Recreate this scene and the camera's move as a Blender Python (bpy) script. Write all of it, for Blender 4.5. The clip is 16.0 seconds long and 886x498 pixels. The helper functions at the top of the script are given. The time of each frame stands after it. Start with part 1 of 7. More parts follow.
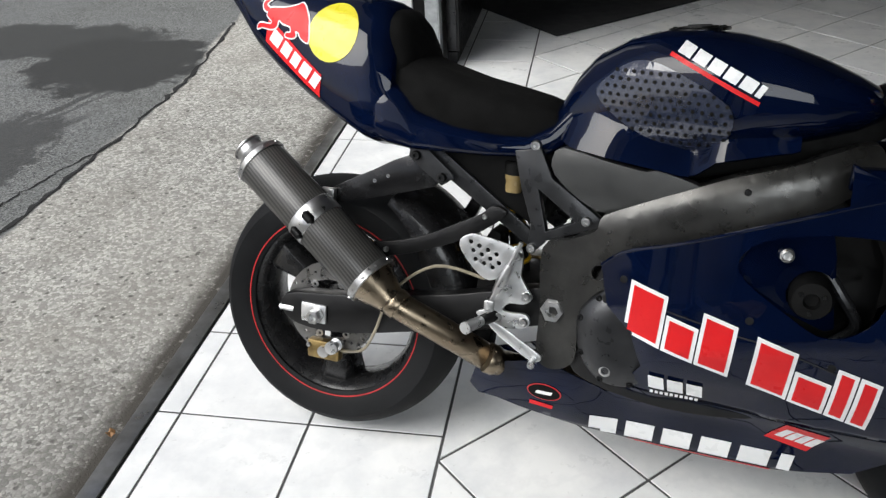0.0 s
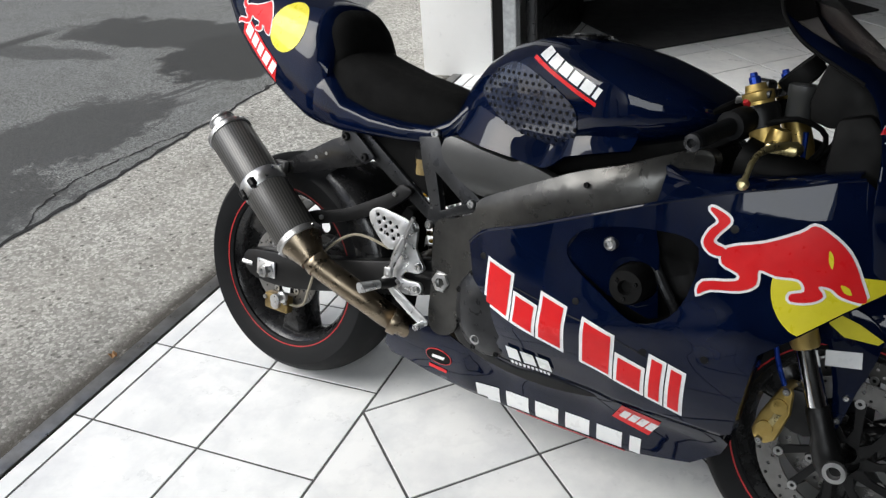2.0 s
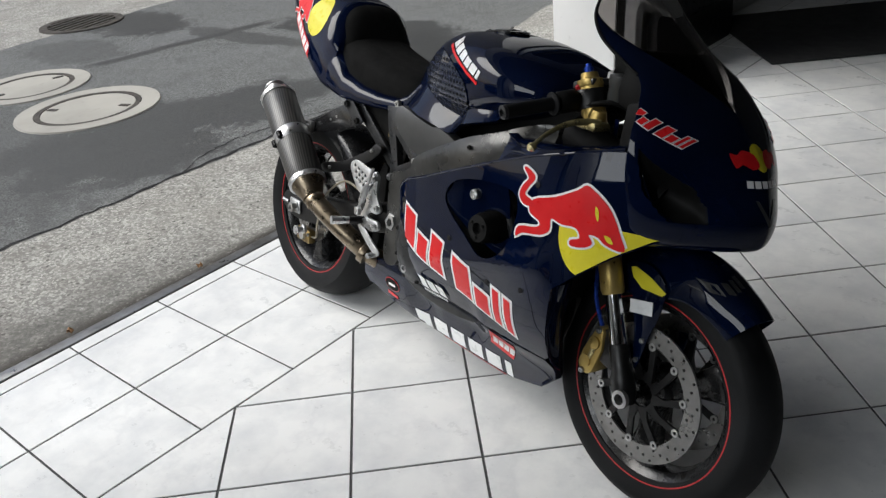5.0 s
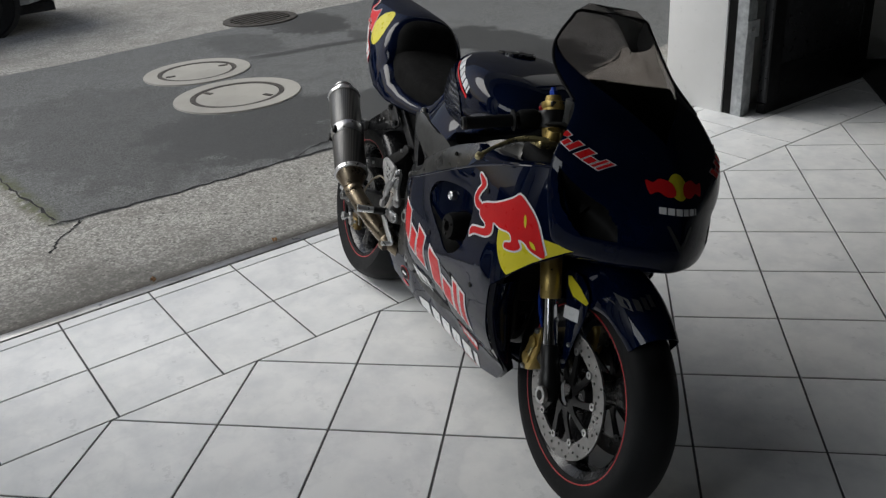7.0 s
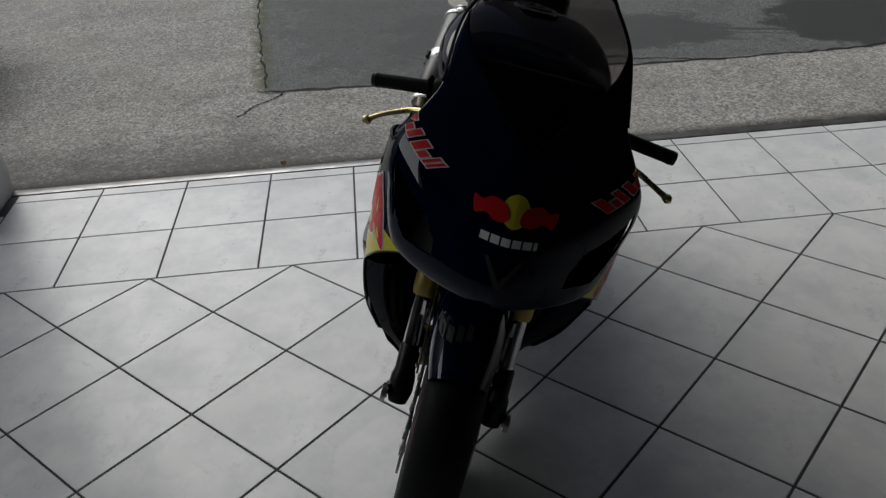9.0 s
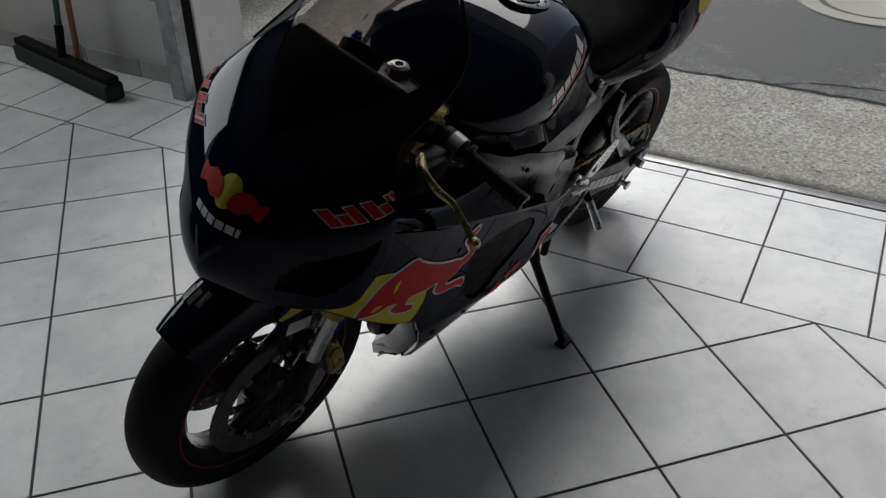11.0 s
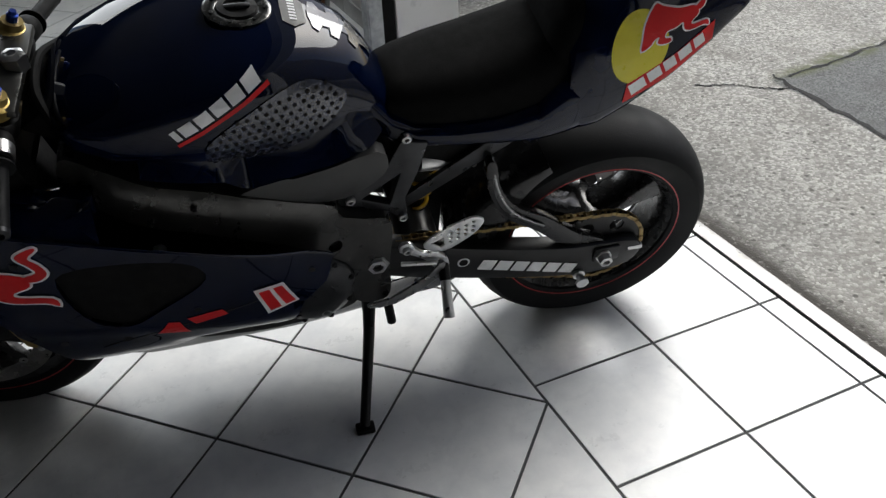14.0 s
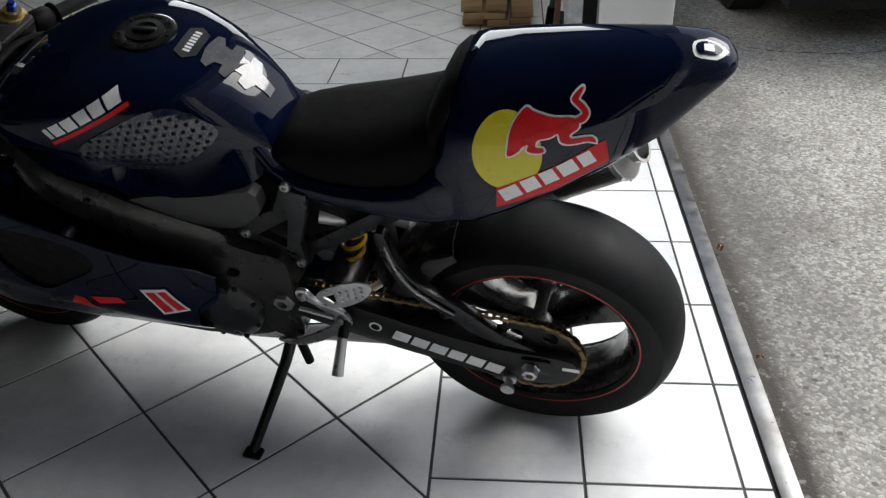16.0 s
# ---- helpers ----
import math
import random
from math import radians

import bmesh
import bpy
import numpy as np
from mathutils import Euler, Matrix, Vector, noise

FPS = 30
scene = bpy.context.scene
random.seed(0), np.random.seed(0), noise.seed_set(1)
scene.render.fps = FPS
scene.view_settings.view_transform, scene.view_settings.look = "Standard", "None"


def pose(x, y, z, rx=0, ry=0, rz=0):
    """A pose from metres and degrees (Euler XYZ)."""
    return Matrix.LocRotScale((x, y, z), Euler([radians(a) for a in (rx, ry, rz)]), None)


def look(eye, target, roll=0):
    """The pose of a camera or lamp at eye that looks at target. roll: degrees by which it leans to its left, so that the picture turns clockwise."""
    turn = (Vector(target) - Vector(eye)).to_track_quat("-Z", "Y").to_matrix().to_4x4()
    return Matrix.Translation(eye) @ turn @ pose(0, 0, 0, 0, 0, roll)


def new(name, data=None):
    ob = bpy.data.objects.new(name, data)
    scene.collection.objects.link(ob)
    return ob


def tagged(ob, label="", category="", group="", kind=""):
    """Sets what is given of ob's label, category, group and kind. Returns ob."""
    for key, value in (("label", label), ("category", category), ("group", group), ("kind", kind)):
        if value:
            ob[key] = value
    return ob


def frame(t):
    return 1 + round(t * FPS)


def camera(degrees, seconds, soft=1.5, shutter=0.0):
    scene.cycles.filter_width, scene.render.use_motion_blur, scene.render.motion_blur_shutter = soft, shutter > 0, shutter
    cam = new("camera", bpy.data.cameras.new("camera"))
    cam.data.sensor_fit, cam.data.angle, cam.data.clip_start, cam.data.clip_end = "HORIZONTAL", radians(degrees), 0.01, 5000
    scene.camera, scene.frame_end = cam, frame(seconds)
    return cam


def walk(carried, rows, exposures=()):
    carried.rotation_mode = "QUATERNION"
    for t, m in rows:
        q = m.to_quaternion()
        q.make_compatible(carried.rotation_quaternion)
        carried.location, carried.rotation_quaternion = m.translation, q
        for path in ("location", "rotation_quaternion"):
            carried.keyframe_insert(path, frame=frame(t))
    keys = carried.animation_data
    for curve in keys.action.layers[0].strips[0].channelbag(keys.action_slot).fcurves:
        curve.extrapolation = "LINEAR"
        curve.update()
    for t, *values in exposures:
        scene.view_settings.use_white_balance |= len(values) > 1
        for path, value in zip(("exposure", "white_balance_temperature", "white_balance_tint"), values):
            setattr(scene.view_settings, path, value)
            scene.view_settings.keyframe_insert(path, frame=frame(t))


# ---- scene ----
from mathutils.bvhtree import BVHTree

cam = camera(54.8, 16.0, soft=1.35)
PATH = [
    (0, (0.305, -1.47, 1.43), (-0.021, 0.209, 0.392), -2.7),
    (0.5, (0.425, -1.565, 1.443), (0.056, 0.113, 0.419), -2.5),
    (1, (0.602, -1.622, 1.448), (0.052, 0.021, 0.449), -3.0),
    (1.5, (0.757, -1.601, 1.442), (0.182, 0.045, 0.462), -4.2),
    (2, (0.916, -1.541, 1.443), (0.201, 0.041, 0.451), -3.8),
    (2.5, (1.068, -1.533, 1.452), (0.164, -0.028, 0.494), -4.7),
    (3, (1.289, -1.569, 1.46), (0.294, -0.11, 0.521), -3.6),
    (3.5, (1.427, -1.543, 1.449), (0.362, -0.122, 0.529), -4.0),
    (4, (1.584, -1.512, 1.457), (0.444, -0.169, 0.508), -3.6),
    (4.2, (1.635, -1.512, 1.465), (0.477, -0.19, 0.512), -4.5),
    (6.3, (2.1, -1.647, 1.483), (0.755, -0.46, 0.599), -5.5),
    (6.5, (2.166, -1.555, 1.49), (0.757, -0.436, 0.615), -4.7),
    (7, (2.303, -1.349, 1.496), (0.813, -0.342, 0.621), -4.4),
    (7.5, (2.345, -1.108, 1.491), (0.778, -0.278, 0.565), -3.8),
    (8, (2.418, -0.82, 1.478), (0.77, -0.221, 0.518), -3.8),
    (8.5, (2.495, -0.547, 1.485), (0.804, -0.2, 0.475), -3.1),
    (9, (2.474, -0.249, 1.49), (0.763, -0.107, 0.464), -3.0),
    (9.2, (2.431, -0.131, 1.482), (0.717, -0.077, 0.453), -3.6),
    (11.3, (2.038, 0.983, 1.442), (0.607, 0.079, 0.377), 0.1),
    (11.5, (1.982, 1.084, 1.425), (0.584, 0.101, 0.387), 0.3),
    (12, (1.738, 1.22, 1.396), (0.513, 0.061, 0.322), 0.6),
    (12.5, (1.515, 1.355, 1.393), (0.467, 0.048, 0.3), -2.0),
    (13, (1.264, 1.52, 1.391), (0.45, 0.053, 0.302), -2.5),
    (13.5, (1.023, 1.568, 1.388), (0.252, 0.066, 0.317), -1.3),
    (14, (0.757, 1.598, 1.39), (0.105, 0.078, 0.267), -2.8),
    (14.5, (0.479, 1.656, 1.395), (0.071, 0.039, 0.291), -3.1),
    (15, (0.244, 1.693, 1.405), (-0.004, 0.021, 0.336), -3.1),
    (15.5, (0.047, 1.667, 1.409), (-0.028, -0.011, 0.323), -2.7),
    (16, (-0.16, 1.635, 1.402), (-0.01, -0.055, 0.343), -1.8),
]
EXPOSURE = [(0.0, 0.54), (4.2, 0.54), (6.3, 0.0), (7.0, -0.15), (8.0, -0.2), (9.0, -0.62), (9.2, -0.62), (11.3, 0.02), (12.5, 0.12), (14.0, 0.45), (16.0, 0.65)]
walk(cam, [(t, look(eye, target, roll)) for t, eye, target, roll in PATH], EXPOSURE)
SKY, SUN = 0.10, 2.6

# ---- world, sun and exposure ----
world = bpy.data.worlds.new("overcast")
scene.world = world
world.use_nodes = True
wn = world.node_tree
sky = wn.nodes.new("ShaderNodeTexSky")
sky.sky_type, sky.sun_disc = "NISHITA", False
sky.sun_elevation, sky.sun_rotation = radians(46), radians(-122.6)
sky.air_density, sky.dust_density, sky.ozone_density = 0.9, 2.6, 1.0
wn.links.new(sky.outputs[0], wn.nodes["Background"].inputs[0])
wn.nodes["Background"].inputs[1].default_value = SKY

sun_data = bpy.data.lights.new("sun", "SUN")
sun_data.energy, sun_data.angle, sun_data.color = SUN, radians(44), (0.955, 0.975, 0.96)
sun = new("sun", sun_data)
sun.matrix_world = look((-5.0, -3.2, 6.15), (0, 0, 0))

# added area lamp in an unseen, made-up side window; brightens the south floor
fill_data = bpy.data.lights.new("added_window_fill", "AREA")
fill_data.shape, fill_data.size, fill_data.size_y = "RECTANGLE", 2.3, 1.45
fill_data.energy, fill_data.color = 37.0, (0.96, 0.99, 0.985)
fill_light = new("added_window_fill", fill_data)
fill_light.matrix_world = look((0.75, -3.80, 2.40), (1.0, -1.6, 1.1))

# ---- small tools ----


def spl(x, xs, ys):
    """A smooth curve through the points (xs, ys), at x."""
    x = min(max(x, xs[0]), xs[-1])
    k = max(0, min(len(xs) - 2, int(np.searchsorted(xs, x)) - 1))
    h = xs[k + 1] - xs[k]
    u = (x - xs[k]) / h

    def slope(i):
        a, b = max(0, i - 1), min(len(xs) - 1, i + 1)
        return (ys[b] - ys[a]) / (xs[b] - xs[a])
    m0, m1 = slope(k) * h, slope(k + 1) * h
    return ((2 * u ** 3 - 3 * u * u + 1) * ys[k] + (u ** 3 - 2 * u * u + u) * m0
            + (3 * u * u - 2 * u ** 3) * ys[k + 1] + (u ** 3 - u * u) * m1)


def rounded(poly, n=6, closed=True):
    """A smooth line through the corners of poly (Catmull-Rom)."""
    out, m = [], len(poly)
    for i in range(m if closed else m - 1):
        if closed:
            p = [Vector(poly[(i + j) % m]) for j in (-1, 0, 1, 2)]
        else:
            p = [Vector(poly[max(0, min(m - 1, i + j))]) for j in (-1, 0, 1, 2)]
        for s in range(n):
            u = s / n
            out.append(0.5 * (2 * p[1] + (p[2] - p[0]) * u + (2 * p[0] - 5 * p[1] + 4 * p[2] - p[3]) * u * u
                              + (3 * p[1] - p[0] - 3 * p[2] + p[3]) * u ** 3))
    if not closed:
        out.append(Vector(poly[-1]))
    return out


def disc_line(cx, cz, r, n=24, rz=None):
    return [(cx + r * math.cos(2 * math.pi * i / n), cz + (rz or r) * math.sin(2 * math.pi * i / n)) for i in range(n)]


def finish(bm, bevel=0.0, sharp=0.6):
    bmesh.ops.remove_doubles(bm, verts=bm.verts, dist=1e-5)
    bmesh.ops.recalc_face_normals(bm, faces=bm.faces)
    if bevel:
        edges = [e for e in bm.edges if len(e.link_faces) == 2 and e.calc_face_angle(0) > 0.7]
        bmesh.ops.bevel(bm, geom=edges, offset=bevel, segments=2, profile=0.5, affect="EDGES", clamp_overlap=True)
    for f in bm.faces:
        f.smooth = True
    for e in bm.edges:
        e.smooth = not (len(e.link_faces) == 2 and e.calc_face_angle(0) > sharp)
    return bm


def part(name, bm, material, parent=None, label="", bevel=0.0, sharp=0.6, raw=False):
    """One mesh object out of a bmesh, under a thing or part."""
    if not raw:
        finish(bm, bevel, sharp)
    me = bpy.data.meshes.new(name)
    bm.to_mesh(me)
    bm.free()
    me.materials.append(material)
    ob = new(name, me)
    ob.parent = parent
    if label:
        tagged(ob, label)
    return ob


def thing(name, label, category, m=None, group="", kind=""):
    ob = new(name)
    ob.matrix_world = m or Matrix()
    ob.empty_display_size = 0.1
    return tagged(ob, label, category, group, kind)


def box(x0, x1, y0, y1, z0, z1, bm=None, m=None):
    bm = bm or bmesh.new()
    mm = Matrix.LocRotScale(((x0 + x1) / 2, (y0 + y1) / 2, (z0 + z1) / 2), None, (abs(x1 - x0), abs(y1 - y0), abs(z1 - z0)))
    bmesh.ops.create_cube(bm, size=1, matrix=(m @ mm) if m else mm)
    return bm


def ring(bm, pts):
    return [bm.verts.new(p) for p in pts]


def skin(bm, loops, closed=True, cap=(True, True)):
    """Faces between loops that have equally many points."""
    rows = [ring(bm, l) for l in loops]
    n = len(rows[0])
    for a, b in zip(rows, rows[1:]):
        for i in range(n if closed else n - 1):
            j = (i + 1) % n
            bm.faces.new((a[i], a[j], b[j], b[i]))
    if cap[0]:
        bm.faces.new(rows[0][::-1])
    if cap[1]:
        bm.faces.new(rows[-1])
    return bm


def tube(points, radius, seg=12, bm=None, n=5, cap=True, flat=1.0):
    """A round bar along a smooth line; radius is one number or one for each corner."""
    bm = bm or bmesh.new()
    radii = list(radius) if hasattr(radius, "__len__") else [radius] * len(points)
    pts = rounded([tuple(p) + (r,) for p, r in zip(points, radii)], n, closed=False) if n > 1 else [Vector(tuple(p) + (r,)) for p, r in zip(points, radii)]
    loops, up = [], None
    for i, q in enumerate(pts):
        p = Vector(q[:3])
        d = (Vector(pts[min(i + 1, len(pts) - 1)][:3]) - Vector(pts[max(i - 1, 0)][:3])).normalized()
        if up is None:
            up = d.orthogonal().normalized()
        up = (up - d * up.dot(d)).normalized()
        side = d.cross(up)
        loops.append([p + q[3] * (up * math.cos(a) + side * math.sin(a) * flat) for a in [2 * math.pi * k / seg for k in range(seg)]])
    return skin(bm, loops, cap=(cap, cap))


def lathe(profile, seg=48, axis="y", at=(0, 0, 0), bm=None, close=False):
    """A body of revolution: profile of (radius, along the axis)."""
    bm = bm or bmesh.new()
    loops = []
    for r, h in profile:
        loop = []
        for k in range(seg):
            a = 2 * math.pi * k / seg
            c, s = r * math.cos(a), r * math.sin(a)
            loop.append(Vector(at) + Vector({"y": (c, h, s), "x": (h, c, s), "z": (c, s, h)}[axis]))
        loops.append(loop)
    if close:
        loops.append(loops[0])
    return skin(bm, loops, cap=(not close, not close))


def along(p0, p1, profile, seg=20, bm=None):
    """A body of revolution on the line from p0 to p1: profile of (radius, share of the way)."""
    bm = bm or bmesh.new()
    p0, p1 = Vector(p0), Vector(p1)
    d = (p1 - p0).normalized()
    up = d.orthogonal().normalized()
    side = d.cross(up)
    loops = [[p0 + (p1 - p0) * t + r * (up * math.cos(2 * math.pi * k / seg) + side * math.sin(2 * math.pi * k / seg)) for k in range(seg)] for r, t in profile]
    return skin(bm, loops)


def flat_fill(outline, holes=(), step=0.0):
    """A flat sheet in the x-z plane with holes, cut into a fine net where step is given."""
    bm = bmesh.new()
    for loop in (outline, *holes):
        vs = [bm.verts.new((p[0], 0, p[1])) for p in loop]
        for i in range(len(vs)):
            bm.edges.new((vs[i], vs[(i + 1) % len(vs)]))
    bmesh.ops.triangle_fill(bm, use_beauty=True, edges=bm.edges[:])
    if step:
        xs, zs = [p[0] for p in outline], [p[1] for p in outline]
        for lo, hi, no in ((min(xs), max(xs), (1, 0, 0)), (min(zs), max(zs), (0, 0, 1))):
            v = math.ceil(lo / step) * step
            while v < hi:
                bmesh.ops.bisect_plane(bm, geom=bm.verts[:] + bm.edges[:] + bm.faces[:], plane_co=Vector(no) * v, plane_no=no)
                v += step
    return bm


def plate(outline, y0, y1, holes=()):
    """A flat plate cut out of the x-z plane, between y0 and y1."""
    bm = flat_fill(outline, holes)
    for v in bm.verts:
        v.co.y = y0
    up = bmesh.ops.extrude_face_region(bm, geom=bm.faces[:])
    for v in up["geom"]:
        if isinstance(v, bmesh.types.BMVert):
            v.co.y = y1
    return bm


def shell(outline, f, thick, holes=(), step=0.03):
    """A curved panel y = f(x, z), thick towards the middle of the machine."""
    bm = flat_fill(outline, holes, step)
    for v in bm.verts:
        v.co.y = f(v.co.x, v.co.z)
    up = bmesh.ops.extrude_face_region(bm, geom=bm.faces[:])
    for v in up["geom"]:
        if isinstance(v, bmesh.types.BMVert):
            v.co.y -= math.copysign(thick, v.co.y)
    return bm


def tree_of(*obs):
    """A search tree over some meshes, in the frame of their parent."""
    verts, faces = [], []
    for ob in obs:
        k = len(verts)
        verts += [v.co.copy() for v in ob.data.vertices]
        faces += [[i + k for i in p.vertices] for p in ob.data.polygons]
    return BVHTree.FromPolygons(verts, faces)


def decal_mesh(polys, tree, side, lift, step=0.02, axis="y"):
    """Foil shapes laid on a surface; each is cut in the x-z plane and pressed on from the side (or from the front along x, or from above along z)."""
    whole = bmesh.new()
    for poly in polys:
        bm = flat_fill(poly, (), step)
        bad = []
        for v in bm.verts:
            a, b = v.co.x, v.co.z
            if axis == "y":
                o, d = Vector((a, side * 0.8, b)), Vector((0, -side, 0))
            elif axis == "x":
                o, d = Vector((2.4, a, b)), Vector((-1, 0, 0))
            else:
                o, d = Vector((a, b, 1.6)), Vector((0, 0, -1))
            hit, no, _, _ = tree.ray_cast(o, d)
            if hit is None:
                bad.append(v)
            else:
                if no.dot(d) > 0:
                    no = -no
                v.co = hit + no * lift
        bmesh.ops.delete(bm, geom=bad, context="VERTS")
        me = bpy.data.meshes.new("tmp")
        bm.to_mesh(me)
        bm.free()
        whole.from_mesh(me)
        bpy.data.meshes.remove(me)
    return whole


def letters(spec, start, along_to, height, gap=0.18, lean=0.0):
    """Plain bars in place of letters. spec: (width, height) shares; the row runs from start to along_to."""
    a, b = Vector(start), Vector(along_to)
    d = b - a
    up = Vector((-d.y, d.x)).normalized()
    if up.y < 0:
        up = -up
    total = sum(w for w, h in spec) + gap * (len(spec) - 1)
    out, x = [], 0.0
    for w, h in spec:
        if h > 0:
            p, q = a + d * (x / total), a + d * ((x + w) / total)
            k = up * height * h + d.normalized() * lean * height * h
            out.append([tuple(p), tuple(q), tuple(q + k), tuple(p + k)])
        x += w + gap
    return out


def grown(poly, by):
    """The shape, a little larger all round."""
    c = sum((Vector(p) for p in poly), Vector((0, 0))) / len(poly)
    out = []
    n = len(poly)
    area = sum(poly[i][0] * poly[(i + 1) % n][1] - poly[(i + 1) % n][0] * poly[i][1] for i in range(n))
    s = 1 if area > 0 else -1
    for i in range(n):
        p, q, r = Vector(poly[i - 1]), Vector(poly[i]), Vector(poly[(i + 1) % n])
        d1, d2 = (q - p).normalized(), (r - q).normalized()
        n1, n2 = Vector((d1.y, -d1.x)) * s, Vector((d2.y, -d2.x)) * s
        k = (n1 + n2)
        k = k / max(0.4, k.length_squared / 2) if k.length > 1e-6 else n1
        out.append(tuple(q + k * by))
    return out


# ---- materials ----


class Mat:
    """A node material, written down shortly."""

    def __init__(self, name, color=(0.5, 0.5, 0.5), rough=0.5, metal=0.0, coat=0.0, spec=0.5):
        self.m = bpy.data.materials.new(name)
        self.m.use_nodes = True
        self.t = self.m.node_tree
        self.b = self.t.nodes["Principled BSDF"]
        self.set("Base Color", (*color, 1)), self.set("Roughness", rough), self.set("Metallic", metal)
        self.set("Coat Weight", coat), self.set("Coat Roughness", 0.06), self.set("Specular IOR Level", spec)
        self.co = self.n("ShaderNodeTexCoord").outputs["Object"]

    def set(self, key, value):
        if hasattr(value, "is_linked"):
            self.t.links.new(value, self.b.inputs[key])
        else:
            self.b.inputs[key].default_value = value

    def n(self, kind, *ins, **props):
        node = self.t.nodes.new(kind)
        if "operation" in props:
            node.operation = props["operation"]
        if "feature" in props:
            node.feature = props["feature"]
        if "bands_direction" in props:
            node.bands_direction = props["bands_direction"]
        for k, v in ins:
            if hasattr(v, "is_linked"):
                self.t.links.new(v, node.inputs[k])
            else:
                node.inputs[k].default_value = v
        return node

    def noise(self, scale, detail=4.0, rough=0.6, co=None):
        return self.n("ShaderNodeTexNoise", ("Vector", co or self.co), ("Scale", scale), ("Detail", detail), ("Roughness", rough)).outputs["Fac"]

    def cells(self, scale, feature="F1", out="Distance", co=None):
        return self.n("ShaderNodeTexVoronoi", ("Vector", co or self.co), ("Scale", scale), feature=feature).outputs[out]

    def ramp(self, fac, lo, hi, a=0.0, b=1.0):
        return self.n("ShaderNodeMapRange", ("Value", fac), ("From Min", lo), ("From Max", hi), ("To Min", a), ("To Max", b)).outputs[0]

    def math(self, op, a, b=0.0, c=0.0):
        return self.n("ShaderNodeMath", (0, a), (1, b), (2, c), operation=op).outputs[0]

    def mix(self, fac, a, b):
        node = self.t.nodes.new("ShaderNodeMix")
        node.data_type = "RGBA"
        for i, v in ((0, fac), (6, a), (7, b)):
            if hasattr(v, "is_linked"):
                self.t.links.new(v, node.inputs[i])
            else:
                node.inputs[i].default_value = v if i == 0 else (*v, 1)
        return node.outputs[2]

    def bump(self, height, strength=0.3, dist=0.002):
        self.set("Normal", self.n("ShaderNodeBump", ("Height", height), ("Strength", strength), ("Distance", dist)).outputs[0])
        return self

    def random(self):
        return self.n("ShaderNodeObjectInfo").outputs["Random"]


def worn(name, a, b, rough, metal=0.0, scale=25, bump=0.15, fine=220, coat=0.0, spread=0.12):
    """A plain surface with two tones of wear and a fine grain."""
    k = Mat(name, a, rough, metal, coat)
    big, small = k.noise(scale, 5), k.noise(fine, 2)
    k.set("Base Color", k.mix(k.ramp(big, 0.35, 0.7), a, b))
    k.set("Roughness", k.ramp(k.noise(scale * 2.3, 4), 0.3, 0.7, max(0.02, rough - spread), min(1, rough + spread)))
    if bump:
        k.bump(small, bump, 0.0006)
    return k.m


def dull(m, spec):
    """The same surface with a weaker sheen."""
    m.node_tree.nodes["Principled BSDF"].inputs["Specular IOR Level"].default_value = spec
    return m


def paint_material():
    k = Mat("navy_paint", (0.004, 0.009, 0.035), 0.5, 0.0, 0.6, 0.02)
    k.set("Base Color", k.mix(k.ramp(k.noise(9, 3), 0.35, 0.7), (0.0008, 0.0028, 0.0130), (0.0014, 0.0046, 0.0215)))
    k.set("Coat Roughness", k.ramp(k.noise(14, 6, 0.7), 0.4, 0.75, 0.015, 0.07))
    k.bump(k.noise(60, 2), 0.012, 0.001)
    return k.m


def carbon_material():
    k = Mat("carbon_fibre", (0.02, 0.02, 0.02), 0.42, 0.0, 0.15)
    weave = k.n("ShaderNodeTexWave", ("Vector", k.co), ("Scale", 60.0), ("Distortion", 0.3), bands_direction="DIAGONAL").outputs["Fac"]
    k.set("Base Color", k.mix(weave, (0.010, 0.010, 0.010), (0.062, 0.060, 0.056)))
    k.bump(weave, 0.08, 0.001)
    return k.m


def exhaust_material():
    k = Mat("heat_tinted_steel", (0.3, 0.24, 0.17), 0.28, 1.0)
    n = k.noise(7, 5)
    k.set("Base Color", k.mix(k.ramp(n, 0.35, 0.65), (0.16, 0.126, 0.088), (0.27, 0.225, 0.165)))
    k.set("Roughness", k.ramp(k.noise(40, 4), 0.3, 0.7, 0.22, 0.42))
    return k.m


def tyre_material():
    k = Mat("tyre_rubber", (0.014, 0.014, 0.015), 0.66, spec=0.14)
    k.set("Base Color", k.mix(k.ramp(k.noise(6, 6), 0.4, 0.7), (0.005, 0.0053, 0.0058), (0.013, 0.0136, 0.015)))
    k.set("Roughness", k.ramp(k.noise(12, 6), 0.3, 0.7, 0.5, 0.75))
    k.bump(k.noise(160, 5, 0.7), 0.5, 0.001)
    return k.m


